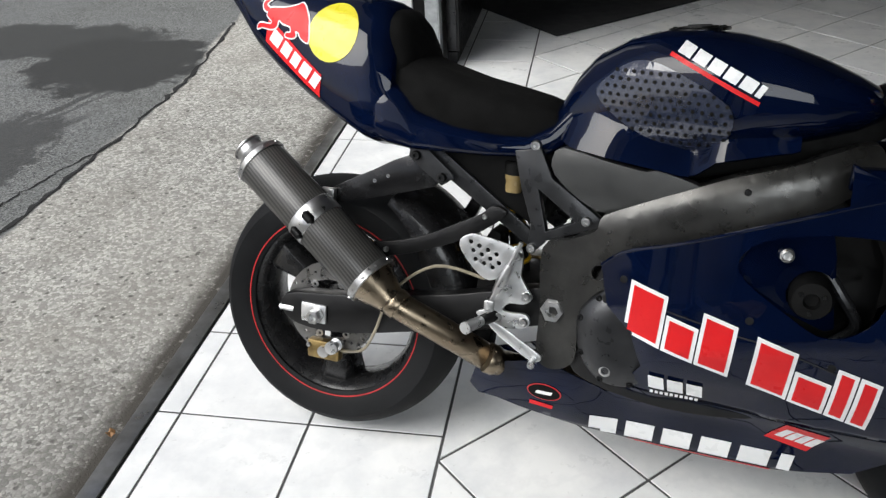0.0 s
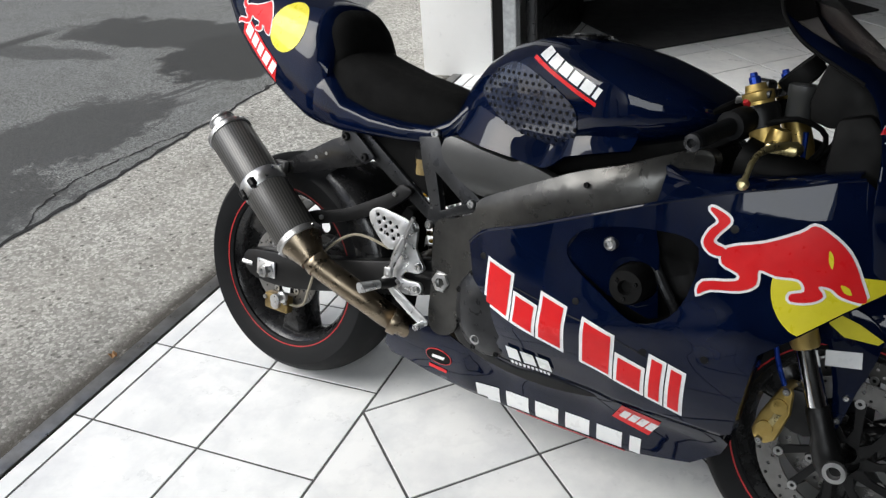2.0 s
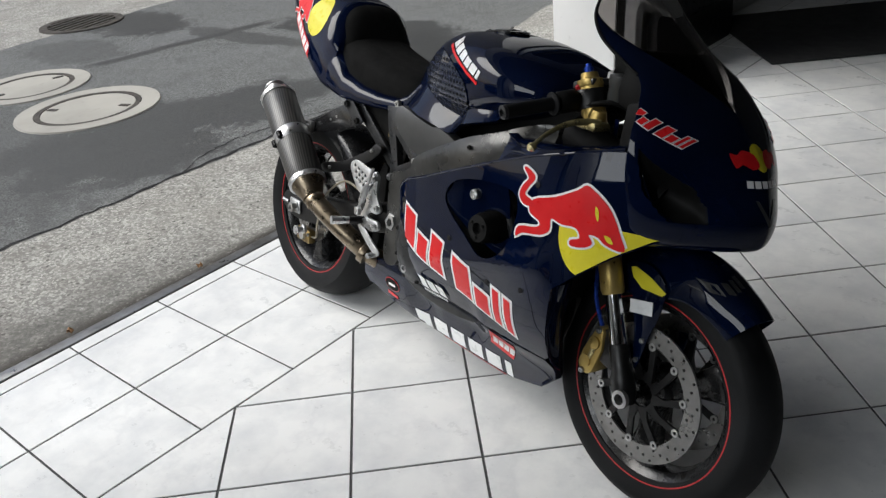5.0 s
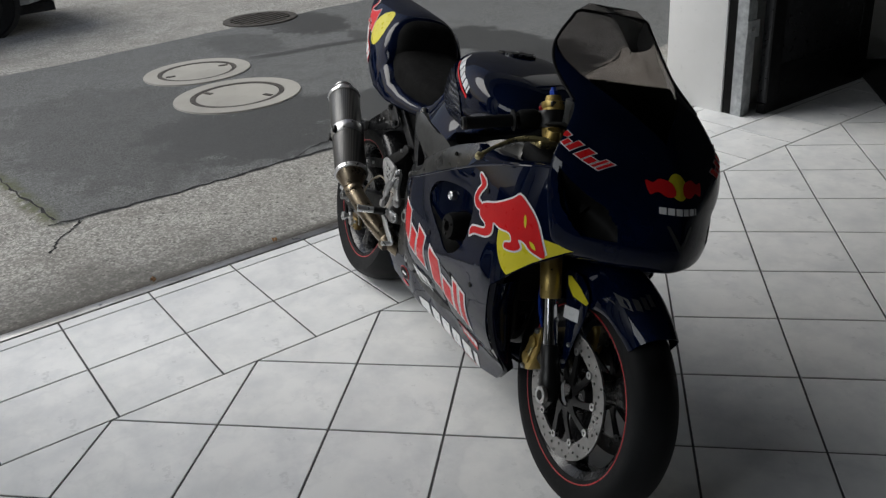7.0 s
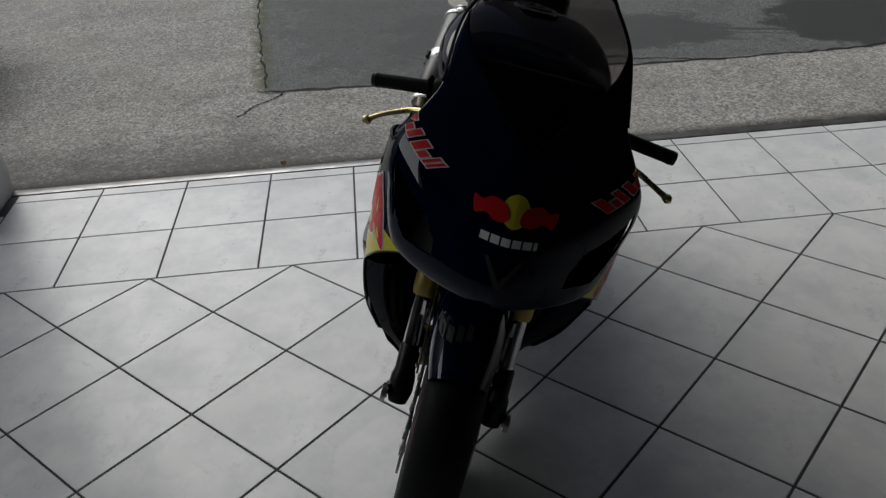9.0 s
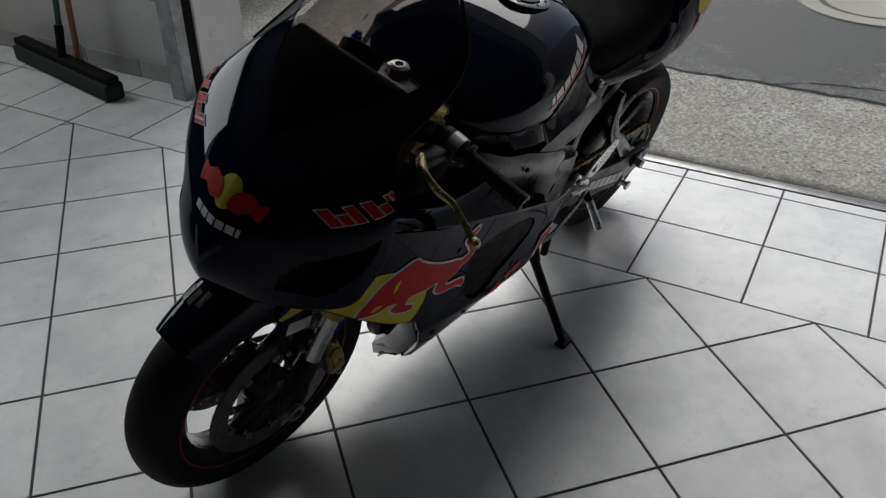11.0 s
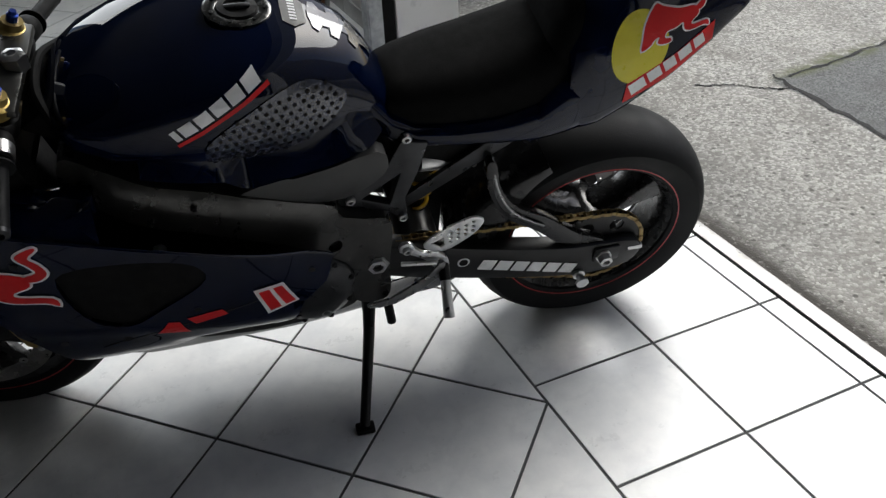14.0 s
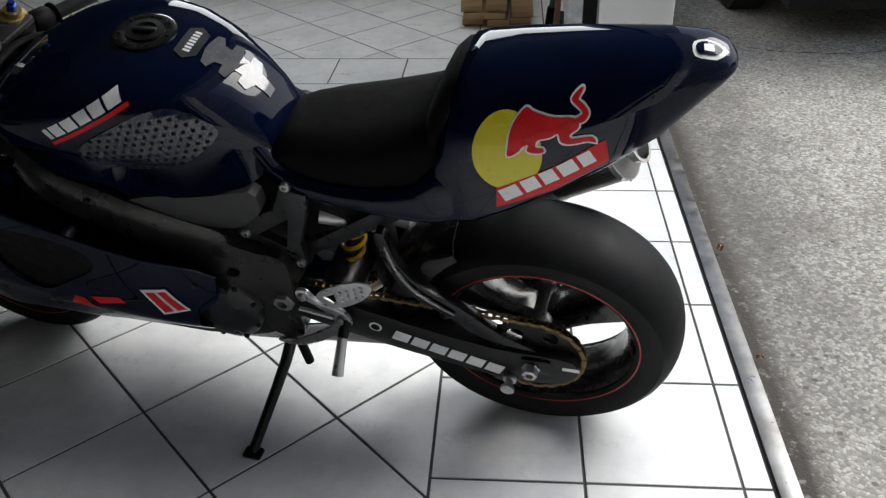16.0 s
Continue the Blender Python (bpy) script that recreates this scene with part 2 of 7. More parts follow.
def tile_material():
    k = Mat("glazed_tile", (0.75, 0.76, 0.76), 0.2)
    rnd = k.random()
    shift = k.n("ShaderNodeVectorMath", (0, k.co), (1, k.n("ShaderNodeCombineXYZ", ("X", k.math("MULTIPLY", rnd, 37.0)), ("Y", k.math("MULTIPLY", rnd, 91.0))).outputs[0]), operation="ADD").outputs[0]
    cloud = k.noise(5.5, 6, 0.6, shift)
    smear = k.noise(1.7, 4)
    c = k.mix(k.ramp(cloud, 0.42, 0.72), (0.80, 0.805, 0.80), (0.62, 0.635, 0.65))
    c = k.mix(k.ramp(k.math("ABSOLUTE", k.math("SUBTRACT", k.noise(3.0, 5, 0.6, shift), 0.5)), 0.0, 0.03, 0.16, 0.0), c, (0.5, 0.51, 0.53))
    c = k.mix(k.ramp(smear, 0.5, 0.8, 0.0, 0.22), c, (0.52, 0.52, 0.51))
    c = k.mix(k.ramp(k.noise(60, 2), 0.68, 0.74, 0.0, 0.25), c, (0.3, 0.29, 0.27))
    c = k.mix(k.math("MULTIPLY", rnd, 0.12), c, (0.6, 0.6, 0.61))
    k.set("Base Color", c)
    k.set("Roughness", k.ramp(k.noise(4, 6, 0.7), 0.3, 0.75, 0.22, 0.46))
    k.bump(k.noise(9, 3), 0.04, 0.002)
    return k.m


def ground_material():
    """Coarse old asphalt by the door, a smooth darker repair, damp stains and a pale road beyond."""
    k = Mat("asphalt", (0.1, 0.1, 0.1), 0.85)
    sep = k.n("ShaderNodeSeparateXYZ", ("Vector", k.co))
    wob = k.math("MULTIPLY", k.math("SUBTRACT", k.noise(2.2, 5, 0.6), 0.5), 0.16)
    x = k.math("ADD", sep.outputs["X"], wob)
    y = k.math("ADD", sep.outputs["Y"], k.math("MULTIPLY", k.math("SUBTRACT", k.noise(1.7, 5, 0.6), 0.5), 0.16))

    def below(v, at, soft):
        return k.ramp(v, at - soft, at + soft, 1.0, 0.0)

    def both(a, b):
        return k.math("MULTIPLY", a, b)

    slope = k.math("ADD", x, k.math("MULTIPLY", k.math("MAXIMUM", k.math("SUBTRACT", y, 2.3), 0.0), 0.14))
    far = k.math("ADD", x, k.math("MULTIPLY", y, 0.10))
    patch = both(both(below(slope, -1.70, 0.012), k.math("SUBTRACT", 1.0, below(far, -5.30, 0.02))),
                 k.math("SUBTRACT", 1.0, below(k.math("ADD", y, k.math("MULTIPLY", x, -0.085)), -0.62, 0.012)))
    # coarse stones
    stone = k.cells(95, out="Color")
    grey = k.n("ShaderNodeSeparateColor", ("Color", stone)).outputs[0]
    edge = k.cells(95, "DISTANCE_TO_EDGE")
    coarse = k.mix(k.ramp(grey, 0.25, 1.0), (0.235, 0.230, 0.213), (0.55, 0.54, 0.50))
    coarse = k.mix(k.ramp(edge, 0.0, 0.10, 0.40, 0.0), coarse, (0.09, 0.088, 0.08))
    coarse = k.mix(k.ramp(k.noise(3, 6), 0.42, 0.72, 0.0, 0.55), coarse, (0.15, 0.14, 0.12))
    coarse = k.mix(k.ramp(k.noise(0.9, 6, 0.6), 0.45, 0.68, 0.0, 0.35), coarse, (0.33, 0.315, 0.28))
    coarse = k.mix(k.ramp(k.noise(4.5, 6, 0.7), 0.58, 0.70, 0.0, 0.45), coarse, (0.10, 0.095, 0.085))
    coarse = k.mix(k.ramp(k.noise(85, 3, 0.6), 0.60, 0.70, 0.0, 0.45), coarse, (0.09, 0.087, 0.078))
    fleck = both(k.ramp(k.cells(62), 0.16, 0.30, 1.0, 0.0), k.ramp(k.n("ShaderNodeSeparateColor", ("Color", k.cells(62, out="Color"))).outputs[1], 0.58, 0.62))
    coarse = k.mix(k.math("MULTIPLY", fleck, 0.75), coarse, (0.62, 0.60, 0.55))
    tint2 = k.n("ShaderNodeSeparateColor", ("Color", k.cells(37, out="Color"))).outputs
    spot = k.cells(37)
    coarse = k.mix(k.math("MULTIPLY", both(k.ramp(spot, 0.17, 0.27, 1.0, 0.0), k.ramp(tint2[2], 0.80, 0.83)), 0.75), coarse, (0.62, 0.605, 0.56))
    coarse = k.mix(k.math("MULTIPLY", both(k.ramp(spot, 0.20, 0.34, 1.0, 0.0), k.ramp(tint2[0], 0.80, 0.83)), 0.75), coarse, (0.055, 0.052, 0.046))
    # darker, mottled band next to the sill where y is low
    sill_darkening = both(below(y, -0.1, 0.5), k.ramp(k.math("ADD", x, k.math("MULTIPLY", wob, 1.5)), -1.25, -0.95))
    coarse = k.mix(k.math("MULTIPLY", sill_darkening, k.ramp(k.noise(30, 5), 0.3, 0.55, 0.35, 0.75)), coarse, (0.085, 0.082, 0.075))
    fine_c = k.cells(170, out="Color")
    fine = k.n("ShaderNodeSeparateColor", ("Color", fine_c)).outputs[0]
    smooth = k.mix(k.ramp(fine, 0.0, 1.0), (0.036, 0.038, 0.037), (0.205, 0.211, 0.206))
    smooth = k.mix(k.ramp(k.noise(2.0, 6), 0.4, 0.7, 0.0, 0.5), smooth, (0.14, 0.145, 0.148))
    # damp places
    damp = None
    big = k.math("ADD", k.math("MULTIPLY", k.math("SUBTRACT", k.noise(1.5, 6, 0.65), 0.5), 3.6), k.math("MULTIPLY", k.math("SUBTRACT", k.noise(7.0, 8, 0.75), 0.5), 3.2))
    for cx, cy, rx, ry, s in ((-2.2, 2.55, 0.5, 0.42, 1.0), (-2.9, 2.9, 0.85, 0.34, 0.9), (-3.7, 2.35, 0.8, 0.12, 0.7), (-5.1, 2.3, 0.7, 0.35, 0.9),
                              (-3.0, 0.0, 1.2, 0.75, 0.45), (-2.42, 0.5, 0.6, 0.62, 0.8), (-2.25, 1.25, 0.36, 0.55, 0.8), (-4.7, 1.5, 0.5, 0.3, 0.5)):
        u, w = k.math("DIVIDE", k.math("SUBTRACT", x, cx), rx), k.math("DIVIDE", k.math("SUBTRACT", y, cy), ry)
        d = k.math("ADD", k.math("ADD", k.math("MULTIPLY", u, u), k.math("MULTIPLY", w, w)), big)
        one = k.ramp(d, 0.85, 1.15, s, 0.0)
        damp = one if damp is None else k.math("MAXIMUM", damp, one)
    # damp tyre tracks, long and narrow
    for skew, at, w, y_lo, y_hi, s in ((0.373, -2.873, 0.022, 0.75, 2.5, 0.8), (0.373, -2.80, 0.012, 0.9, 2.4, 0.6), (0.37, -2.655, 0.028, 0.8, 1.95, 0.7), (0.19, -4.375, 0.07, 1.2, 2.9, 0.9)):
        off = k.math("ABSOLUTE", k.math("SUBTRACT", k.math("SUBTRACT", x, k.math("MULTIPLY", y, skew)), at))
        band = both(k.ramp(k.math("ADD", off, k.math("MULTIPLY", big, 0.012)), w * 0.8, w * 1.3, s, 0.0), both(k.ramp(y, y_lo, y_lo + 0.2), k.ramp(y, y_hi - 0.2, y_hi, 1.0, 0.0)))
        damp = k.math("MAXIMUM", damp, band)
    damp = both(damp, patch)
    smooth = k.mix(k.ramp(k.noise(5.5, 7, 0.7), 0.50, 0.66, 0.0, 0.40), smooth, (0.070, 0.072, 0.070))
    smooth = k.mix(damp, smooth, (0.030, 0.031, 0.031))
    c = k.mix(patch, coarse, smooth)
    moss_line = k.math("ABSOLUTE", k.math("SUBTRACT", k.math("ADD", y, k.math("MULTIPLY", x, -0.085)), -0.62))
    moss = both(both(k.ramp(moss_line, 0.02, 0.075, 1.0, 0.0), below(x, -1.75, 0.1)), k.ramp(k.noise(14, 4), 0.36, 0.55))
    c = k.mix(k.math("MULTIPLY", moss, 0.8), c, (0.085, 0.095, 0.035))
    seam = k.ramp(k.math("ADD", sep.outputs["X"], k.math("MULTIPLY", wob, 0.35)), -0.885, -0.815, 0.0, 1.0)
    dirt = both(seam, k.ramp(k.noise(38, 5), 0.30, 0.44, 0.25, 1.0))
    c = k.mix(dirt, c, (0.045, 0.04, 0.033))
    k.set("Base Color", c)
    k.set("Roughness", k.mix(damp, (0.88, 0.88, 0.88), (0.62, 0.62, 0.62)))
    rough_h = k.mix(patch, k.mix(0.5, (0, 0, 0), stone), k.mix(0.25, (0, 0, 0), fine_c))
    height = k.n("ShaderNodeRGBToBW", ("Color", rough_h)).outputs[0]
    k.bump(k.math("ADD", height, k.math("MULTIPLY", edge, 1.5)), 0.35, 0.004)
    return k.m


def wood_material():
    k = Mat("sawn_wood", (0.5, 0.33, 0.17), 0.6)
    st = k.n("ShaderNodeMapping", ("Vector", k.co), ("Scale", (3.0, 30.0, 60.0))).outputs[0]
    n = k.noise(1.2, 6, 0.6, st)
    c = k.mix(k.ramp(n, 0.3, 0.7), (0.42, 0.26, 0.12), (0.60, 0.42, 0.23))
    k.set("Base Color", k.mix(k.math("MULTIPLY", k.random(), 0.45), c, (0.33, 0.19, 0.09)))
    k.bump(n, 0.3, 0.002)
    return k.m


def plaster(name, a, b, rough=0.75):
    k = Mat(name, a, rough)
    c = k.mix(k.ramp(k.noise(1.3, 6), 0.4, 0.7), a, b)
    c = k.mix(k.ramp(k.noise(18, 5), 0.62, 0.72, 0.0, 0.3), c, tuple(0.6 * v for v in b))
    k.set("Base Color", c)
    k.bump(k.noise(120, 4), 0.25, 0.002)
    return k.m


def glass_material(name, tint, rough=0.03):
    k = Mat(name, tint, rough)
    k.set("Transmission Weight", 1.0), k.set("IOR", 1.18)
    k.set("Base Color", k.mix(k.ramp(k.noise(8, 4), 0.4, 0.7), tint, tuple(0.85 * v for v in tint)))
    return k.m


NAVY = dull(paint_material(), 0.0)
CARBON = carbon_material()
HEAT = exhaust_material()
RUBBER = tyre_material()
TILE = tile_material()
ASPHALT = ground_material()
WOOD = wood_material()
FRAME_GREY = worn("satin_frame_grey", (0.040, 0.040, 0.039), (0.080, 0.079, 0.076), 0.30, 0.75, 9, 0.05, 220, 0.0, 0.07)
BLACK_METAL = worn("black_anodised_metal", (0.004, 0.004, 0.0043), (0.009, 0.009, 0.0095), 0.4, 0.4, 14)
GREY_PLATE = worn("dark_grey_bracket", (0.024, 0.025, 0.027), (0.043, 0.044, 0.047), 0.34, 0.6, 16)
PLATE_BLACK = worn("glossy_black_plate", (0.008, 0.008, 0.0085), (0.015, 0.015, 0.016), 0.22, 0.3, 14)
BLACK_PLASTIC = dull(worn("black_plastic", (0.003, 0.003, 0.003), (0.006, 0.006, 0.006), 0.6, 0.0, 18), 0.12)
GREY_PLASTIC = worn("matt_grey_plastic", (0.024, 0.025, 0.025), (0.034, 0.035, 0.035), 0.42, 0.0, 12)
FOAM = dull(worn("seat_foam_cover", (0.003, 0.003, 0.003), (0.006, 0.006, 0.006), 0.95, 0.0, 20, 0.5, 320), 0.12)
SILVER = worn("brushed_aluminium", (0.55, 0.56, 0.57), (0.72, 0.72, 0.72), 0.34, 0.9, 22)
STEEL = worn("bright_steel", (0.42, 0.42, 0.42), (0.56, 0.56, 0.56), 0.36, 1.0, 20)
CAP_METAL = worn("polished_cap_metal", (0.10, 0.10, 0.10), (0.16, 0.16, 0.16), 0.22, 1.0, 20, 0.03)
CHROME = worn("chromed_tube", (0.72, 0.72, 0.73), (0.8, 0.8, 0.8), 0.08, 1.0, 10, 0.02)
GOLD = worn("gold_anodised", (0.44, 0.31, 0.09), (0.54, 0.40, 0.15), 0.38, 0.75, 20)
BRASS_PALE = worn("pale_gold_metal", (0.50, 0.42, 0.20), (0.6, 0.52, 0.3), 0.3, 0.9, 20)
DISC = worn("brake_disc_steel", (0.20, 0.197, 0.192), (0.29, 0.285, 0.28), 0.34, 0.9, 14)
RIM_BLACK = worn("black_rim_paint", (0.010, 0.010, 0.011), (0.02, 0.02, 0.02), 0.25, 0.2, 14, 0.05)
RED = dull(worn("red_foil", (0.58, 0.010, 0.014), (0.64, 0.016, 0.018), 0.36, 0.0, 20, 0.0), 0.25)
DARK_RED = worn("dark_red_stripe", (0.36, 0.014, 0.018), (0.42, 0.02, 0.02), 0.35, 0.0, 20, 0.0)
WHITE = worn("white_foil", (0.74, 0.75, 0.76), (0.80, 0.80, 0.80), 0.32, 0.0, 20, 0.0)
YELLOW = worn("yellow_foil", (0.62, 0.55, 0.02), (0.68, 0.60, 0.03), 0.35, 0.0, 20, 0.0)
# white reflection of the clear spine pad, put into its base colour
GLARE_PAD = worn("glare_toned_pad", (0.07, 0.072, 0.078), (0.11, 0.113, 0.12), 0.2, 0.0, 30, 0.1, 220, 0.5)
BLUE = worn("blue_anodised", (0.01, 0.04, 0.30), (0.015, 0.06, 0.38), 0.3, 0.6, 20)
CHAIN_GOLD = worn("worn_gold_chain", (0.15, 0.105, 0.045), (0.32, 0.23, 0.09), 0.4, 0.8, 60)
ALLOY = worn("satin_grey_alloy", (0.20, 0.20, 0.20), (0.30, 0.30, 0.30), 0.32, 0.8, 20)
SPRING = worn("yellow_spring", (0.50, 0.28, 0.006), (0.55, 0.33, 0.01), 0.35, 0.0, 20)
WALL_WHITE = plaster("white_plaster", (0.82, 0.82, 0.81), (0.74, 0.74, 0.72))
# grey kept low for an unlit room: little bounced or reflected light
WALL_DIMMED = plaster("dimmed_grey_plaster", (0.10, 0.10, 0.098), (0.075, 0.075, 0.073))
GROUT = plaster("dark_grout", (0.055, 0.056, 0.058), (0.09, 0.09, 0.09), 0.9)
SKIRT = worn("grey_skirting_tile", (0.33, 0.33, 0.325), (0.42, 0.42, 0.41), 0.35, 0.0, 6)
MAT_BLACK = worn("black_door_mat", (0.012, 0.012, 0.013), (0.022, 0.022, 0.022), 0.95, 0.0, 8, 0.9, 180)
SILL_STEEL = worn("worn_sill_steel", (0.30, 0.30, 0.295), (0.16, 0.155, 0.145), 0.38, 0.9, 9, 0.3, 160, 0.0, 0.12)
GALV = worn("galvanised_steel", (0.30, 0.315, 0.325), (0.50, 0.52, 0.53), 0.52, 0.6, 22)
CONCRETE = plaster("pale_concrete", (0.40, 0.385, 0.345), (0.31, 0.30, 0.27), 0.9)
IRON = worn("cast_iron", (0.05, 0.045, 0.04), (0.09, 0.08, 0.07), 0.7, 0.4, 12, 0.5)
BRISTLE = worn("dark_broom_bristle", (0.012, 0.02, 0.018), (0.03, 0.04, 0.036), 0.9, 0.0, 40, 0.8, 260)
GREEN_PAINT = worn("dark_green_paint", (0.012, 0.06, 0.045), (0.02, 0.085, 0.06), 0.45, 0.0, 10)
RUST_PAINT = worn("red_brown_wood", (0.24, 0.10, 0.05), (0.32, 0.15, 0.08), 0.55, 0.0, 10)
CAR_PAINT = worn("pale_car_paint", (0.42, 0.44, 0.45), (0.46, 0.48, 0.49), 0.25, 0.3, 4, 0.0, 220, 0.6)
DARK_UNDER = worn("dark_underbody", (0.006, 0.006, 0.006), (0.012, 0.012, 0.012), 0.9)
LEAF = worn("dry_leaf", (0.33, 0.17, 0.07), (0.22, 0.12, 0.05), 0.7, 0.0, 60)
SCREEN = glass_material("smoked_screen", (0.32, 0.295, 0.285))
GRIP_FOIL = worn("clear_grip_foil", (0.012, 0.016, 0.032), (0.028, 0.034, 0.058), 0.16, 0.0, 30, 0.25, 220, 0.5)
HOSE = worn("pale_hose", (0.19, 0.165, 0.115), (0.26, 0.23, 0.17), 0.4, 0.0, 30)
AMBER = worn("brake_fluid_cup", (0.20, 0.14, 0.055), (0.27, 0.20, 0.09), 0.25, 0.0, 14)

# ---- the building: garage with a wide open door towards the street ----
P = 0.333                     # tile pitch
GAP = 0.007                   # joint
Y0, Y1 = -1.70, 2.50          # door opening
SILL = -0.728                 # inner edge of the threshold
WALL_X = -0.56                # inner face of the front wall
LINTEL = 2.75
ROOM_X, ROOM_Y0, ROOM_Y1, ROOM_Z = 8.5, -3.75, 6.2, 3.3


def structure(name, bm, material, label, category, bevel=0.0):
    ob = part(name, bm, material, None, "", bevel)
    return tagged(ob, label, category, kind="structure")


ground_bm = bmesh.new()
xs = [-400, -120, -40, -20, -12, -9, -7, -6, -5, -4, -3, -2, -1.4, -0.787]
ys = [-400, -120, -40, -15, -8, -5, -3, -1.5, 0, 1.5, 3, 5, 8, 15, 40, 120, 400]
net = [[ground_bm.verts.new((x, y, -0.012)) for y in ys] for x in xs]
for i in range(len(xs) - 1):
    for j in range(len(ys) - 1):
        ground_bm.faces.new((net[i][j], net[i + 1][j], net[i + 1][j + 1], net[i][j + 1]))
side_x = [-0.787, 3, 6, 8.7, 15, 40, 120, 400]
for a, b, y_lo, y_hi in ((0, 7, -400, ROOM_Y0 - 0.1), (0, 7, ROOM_Y1 + 0.1, 400)):
    for i in range(a, b):
        vs = [ground_bm.verts.new(p) for p in ((side_x[i], y_lo, -0.012), (side_x[i + 1], y_lo, -0.012), (side_x[i + 1], y_hi, -0.012), (side_x[i], y_hi, -0.012))]
        ground_bm.faces.new(vs)
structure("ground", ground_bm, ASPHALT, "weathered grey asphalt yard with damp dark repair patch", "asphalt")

structure("wall_north", box(-0.95, WALL_X, Y1, ROOM_Y1, -0.02, ROOM_Z), WALL_WHITE, "white plastered door pillar and front wall", "wall", 0.006)
structure("wall_south", box(-0.788, -0.50, ROOM_Y0, Y0, -0.02, ROOM_Z), WALL_WHITE, "white plastered front wall beside the door opening", "wall", 0.006)
structure("wall_lintel", box(-0.95, WALL_X, Y0 + 0.002, Y1 - 0.002, LINTEL, ROOM_Z), WALL_WHITE, "white plastered lintel over the wide door", "wall")
structure("wall_facade", box(-0.97, -0.56, ROOM_Y0 - 3, ROOM_Y1 + 3, ROOM_Z + 0.204, 6.2), WALL_WHITE, "plain white facade above the garage", "wall")
# unseen back wall, side walls and ceiling, added to close the room
structure("wall_east", box(ROOM_X, ROOM_X + 0.2, ROOM_Y0, ROOM_Y1, -0.02, ROOM_Z), WALL_DIMMED, "plain grey plastered back wall of the garage", "wall")
# an unseen long high window, added to the side wall to let light in
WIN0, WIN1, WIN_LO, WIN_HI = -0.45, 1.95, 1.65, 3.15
structure("wall_side_a", box(-0.95, WIN0, ROOM_Y0 - 0.2, ROOM_Y0 - 0.002, -0.02, ROOM_Z), WALL_DIMMED, "plain grey plastered side wall", "wall")
structure("wall_side_a", box(WIN1, ROOM_X + 0.2, ROOM_Y0 - 0.2, ROOM_Y0 - 0.002, -0.02, ROOM_Z), WALL_DIMMED, "plain grey plastered side wall", "wall")
structure("wall_side_a", box(WIN0 + 0.002, WIN1 - 0.002, ROOM_Y0 - 0.2, ROOM_Y0 - 0.002, WIN_HI, ROOM_Z), WALL_DIMMED, "plain lintel over the added side window", "wall")
structure("wall_side_a", box(WIN0 + 0.002, WIN1 - 0.002, ROOM_Y0 - 0.2, ROOM_Y0 - 0.002, -0.02, WIN_LO), WALL_DIMMED, "plain grey wall below the added side window", "wall")
# unseen wall added outdoors to block sky light from the north
structure("wall_neighbour", box(-40, -1.3, 5.0, 5.4, -0.05, 9.0), WALL_DIMMED, "plain grey unseen wall added to block the northern sky", "wall")
structure("wall_side_b", box(-0.95, ROOM_X + 0.2, ROOM_Y1 + 0.002, ROOM_Y1 + 0.2, -0.02, ROOM_Z), WALL_DIMMED, "plain grey plastered side wall", "wall")
structure("ceiling", box(-0.95, ROOM_X + 0.2, ROOM_Y0 - 0.2, ROOM_Y1 + 0.2, ROOM_Z + 0.002, ROOM_Z + 0.2), WALL_DIMMED, "plain dark grey garage ceiling, out of view", "ceiling")

# steel threshold and the dark joint behind it
structure("threshold", box(-0.785, -0.737, Y0, Y1, -0.05, 0.001), SILL_STEEL, "worn galvanised steel threshold strip", "threshold", 0.002)
structure("threshold_joint", box(-0.737, SILL + 0.002, Y0, Y1, -0.05, -0.006), DARK_UNDER, "narrow dark joint beside the threshold", "joint")

# door rails at both sides of the opening


def door_rail(y, s, dx=0.0):
    """Upright track of the sectional door, with brackets and rollers."""
    rail = thing("door_rail", "galvanised upright track of the garage door", "door rail", pose(dx, 0, 0), "door rails", "structure")
    prof = [(-0.50, 0.0), (-0.44, 0.0), (-0.44, 0.045), (-0.447, 0.045), (-0.447, 0.007), (-0.493, 0.007), (-0.493, 0.045), (-0.50, 0.045)]
    bm = skin(bmesh.new(), [[(a, y + s * b, z) for a, b in prof] for z in (0.0, LINTEL)])
    part("track", bm, GALV, rail)
    part("angle", box(-0.438, -0.433, y - 0.002, y + s * 0.07, 0.0, LINTEL), GALV, rail)
    part("side_seal", box(-0.556, -0.503, y + s * 0.004, y + s * 0.05, 0.0, LINTEL), BLACK_PLASTIC, rail, "black rubber door seal")
    for z in (0.42, 1.15, 1.9):
        br = part("bracket", box(-0.432, -0.424, y - s * 0.01, y + s * 0.09, z, z + 0.09), GALV, rail)
        part("bolt", lathe([(0.011, 0), (0.011, 0.008), (0.0, 0.009)], 8, "x", (-0.424, y + s * 0.035, z + 0.045)), STEEL, br)
    return rail


door_rail(Y1 + 0.004, 1)
door_rail(Y0 - 0.004, -1, 0.062)

# dark door leaf that stands against the wall beyond the pillar
leaf = thing("side_door", "dark grey steel door leaf beside the pillar", "door", pose(-0.42, 2.62, 0, 0, 0, 0), kind="structure")
part("panel", box(0.0, 0.05, 0.0, 0.95, 0.06, 2.1), GREY_PLATE, leaf, bevel=0.004)
part("stile", box(0.051, 0.062, 0.0, 0.10, 0.06, 2.1), BLACK_METAL, leaf)
part("stile", box(0.051, 0.062, 0.85, 0.95, 0.06, 2.1), BLACK_METAL, leaf)
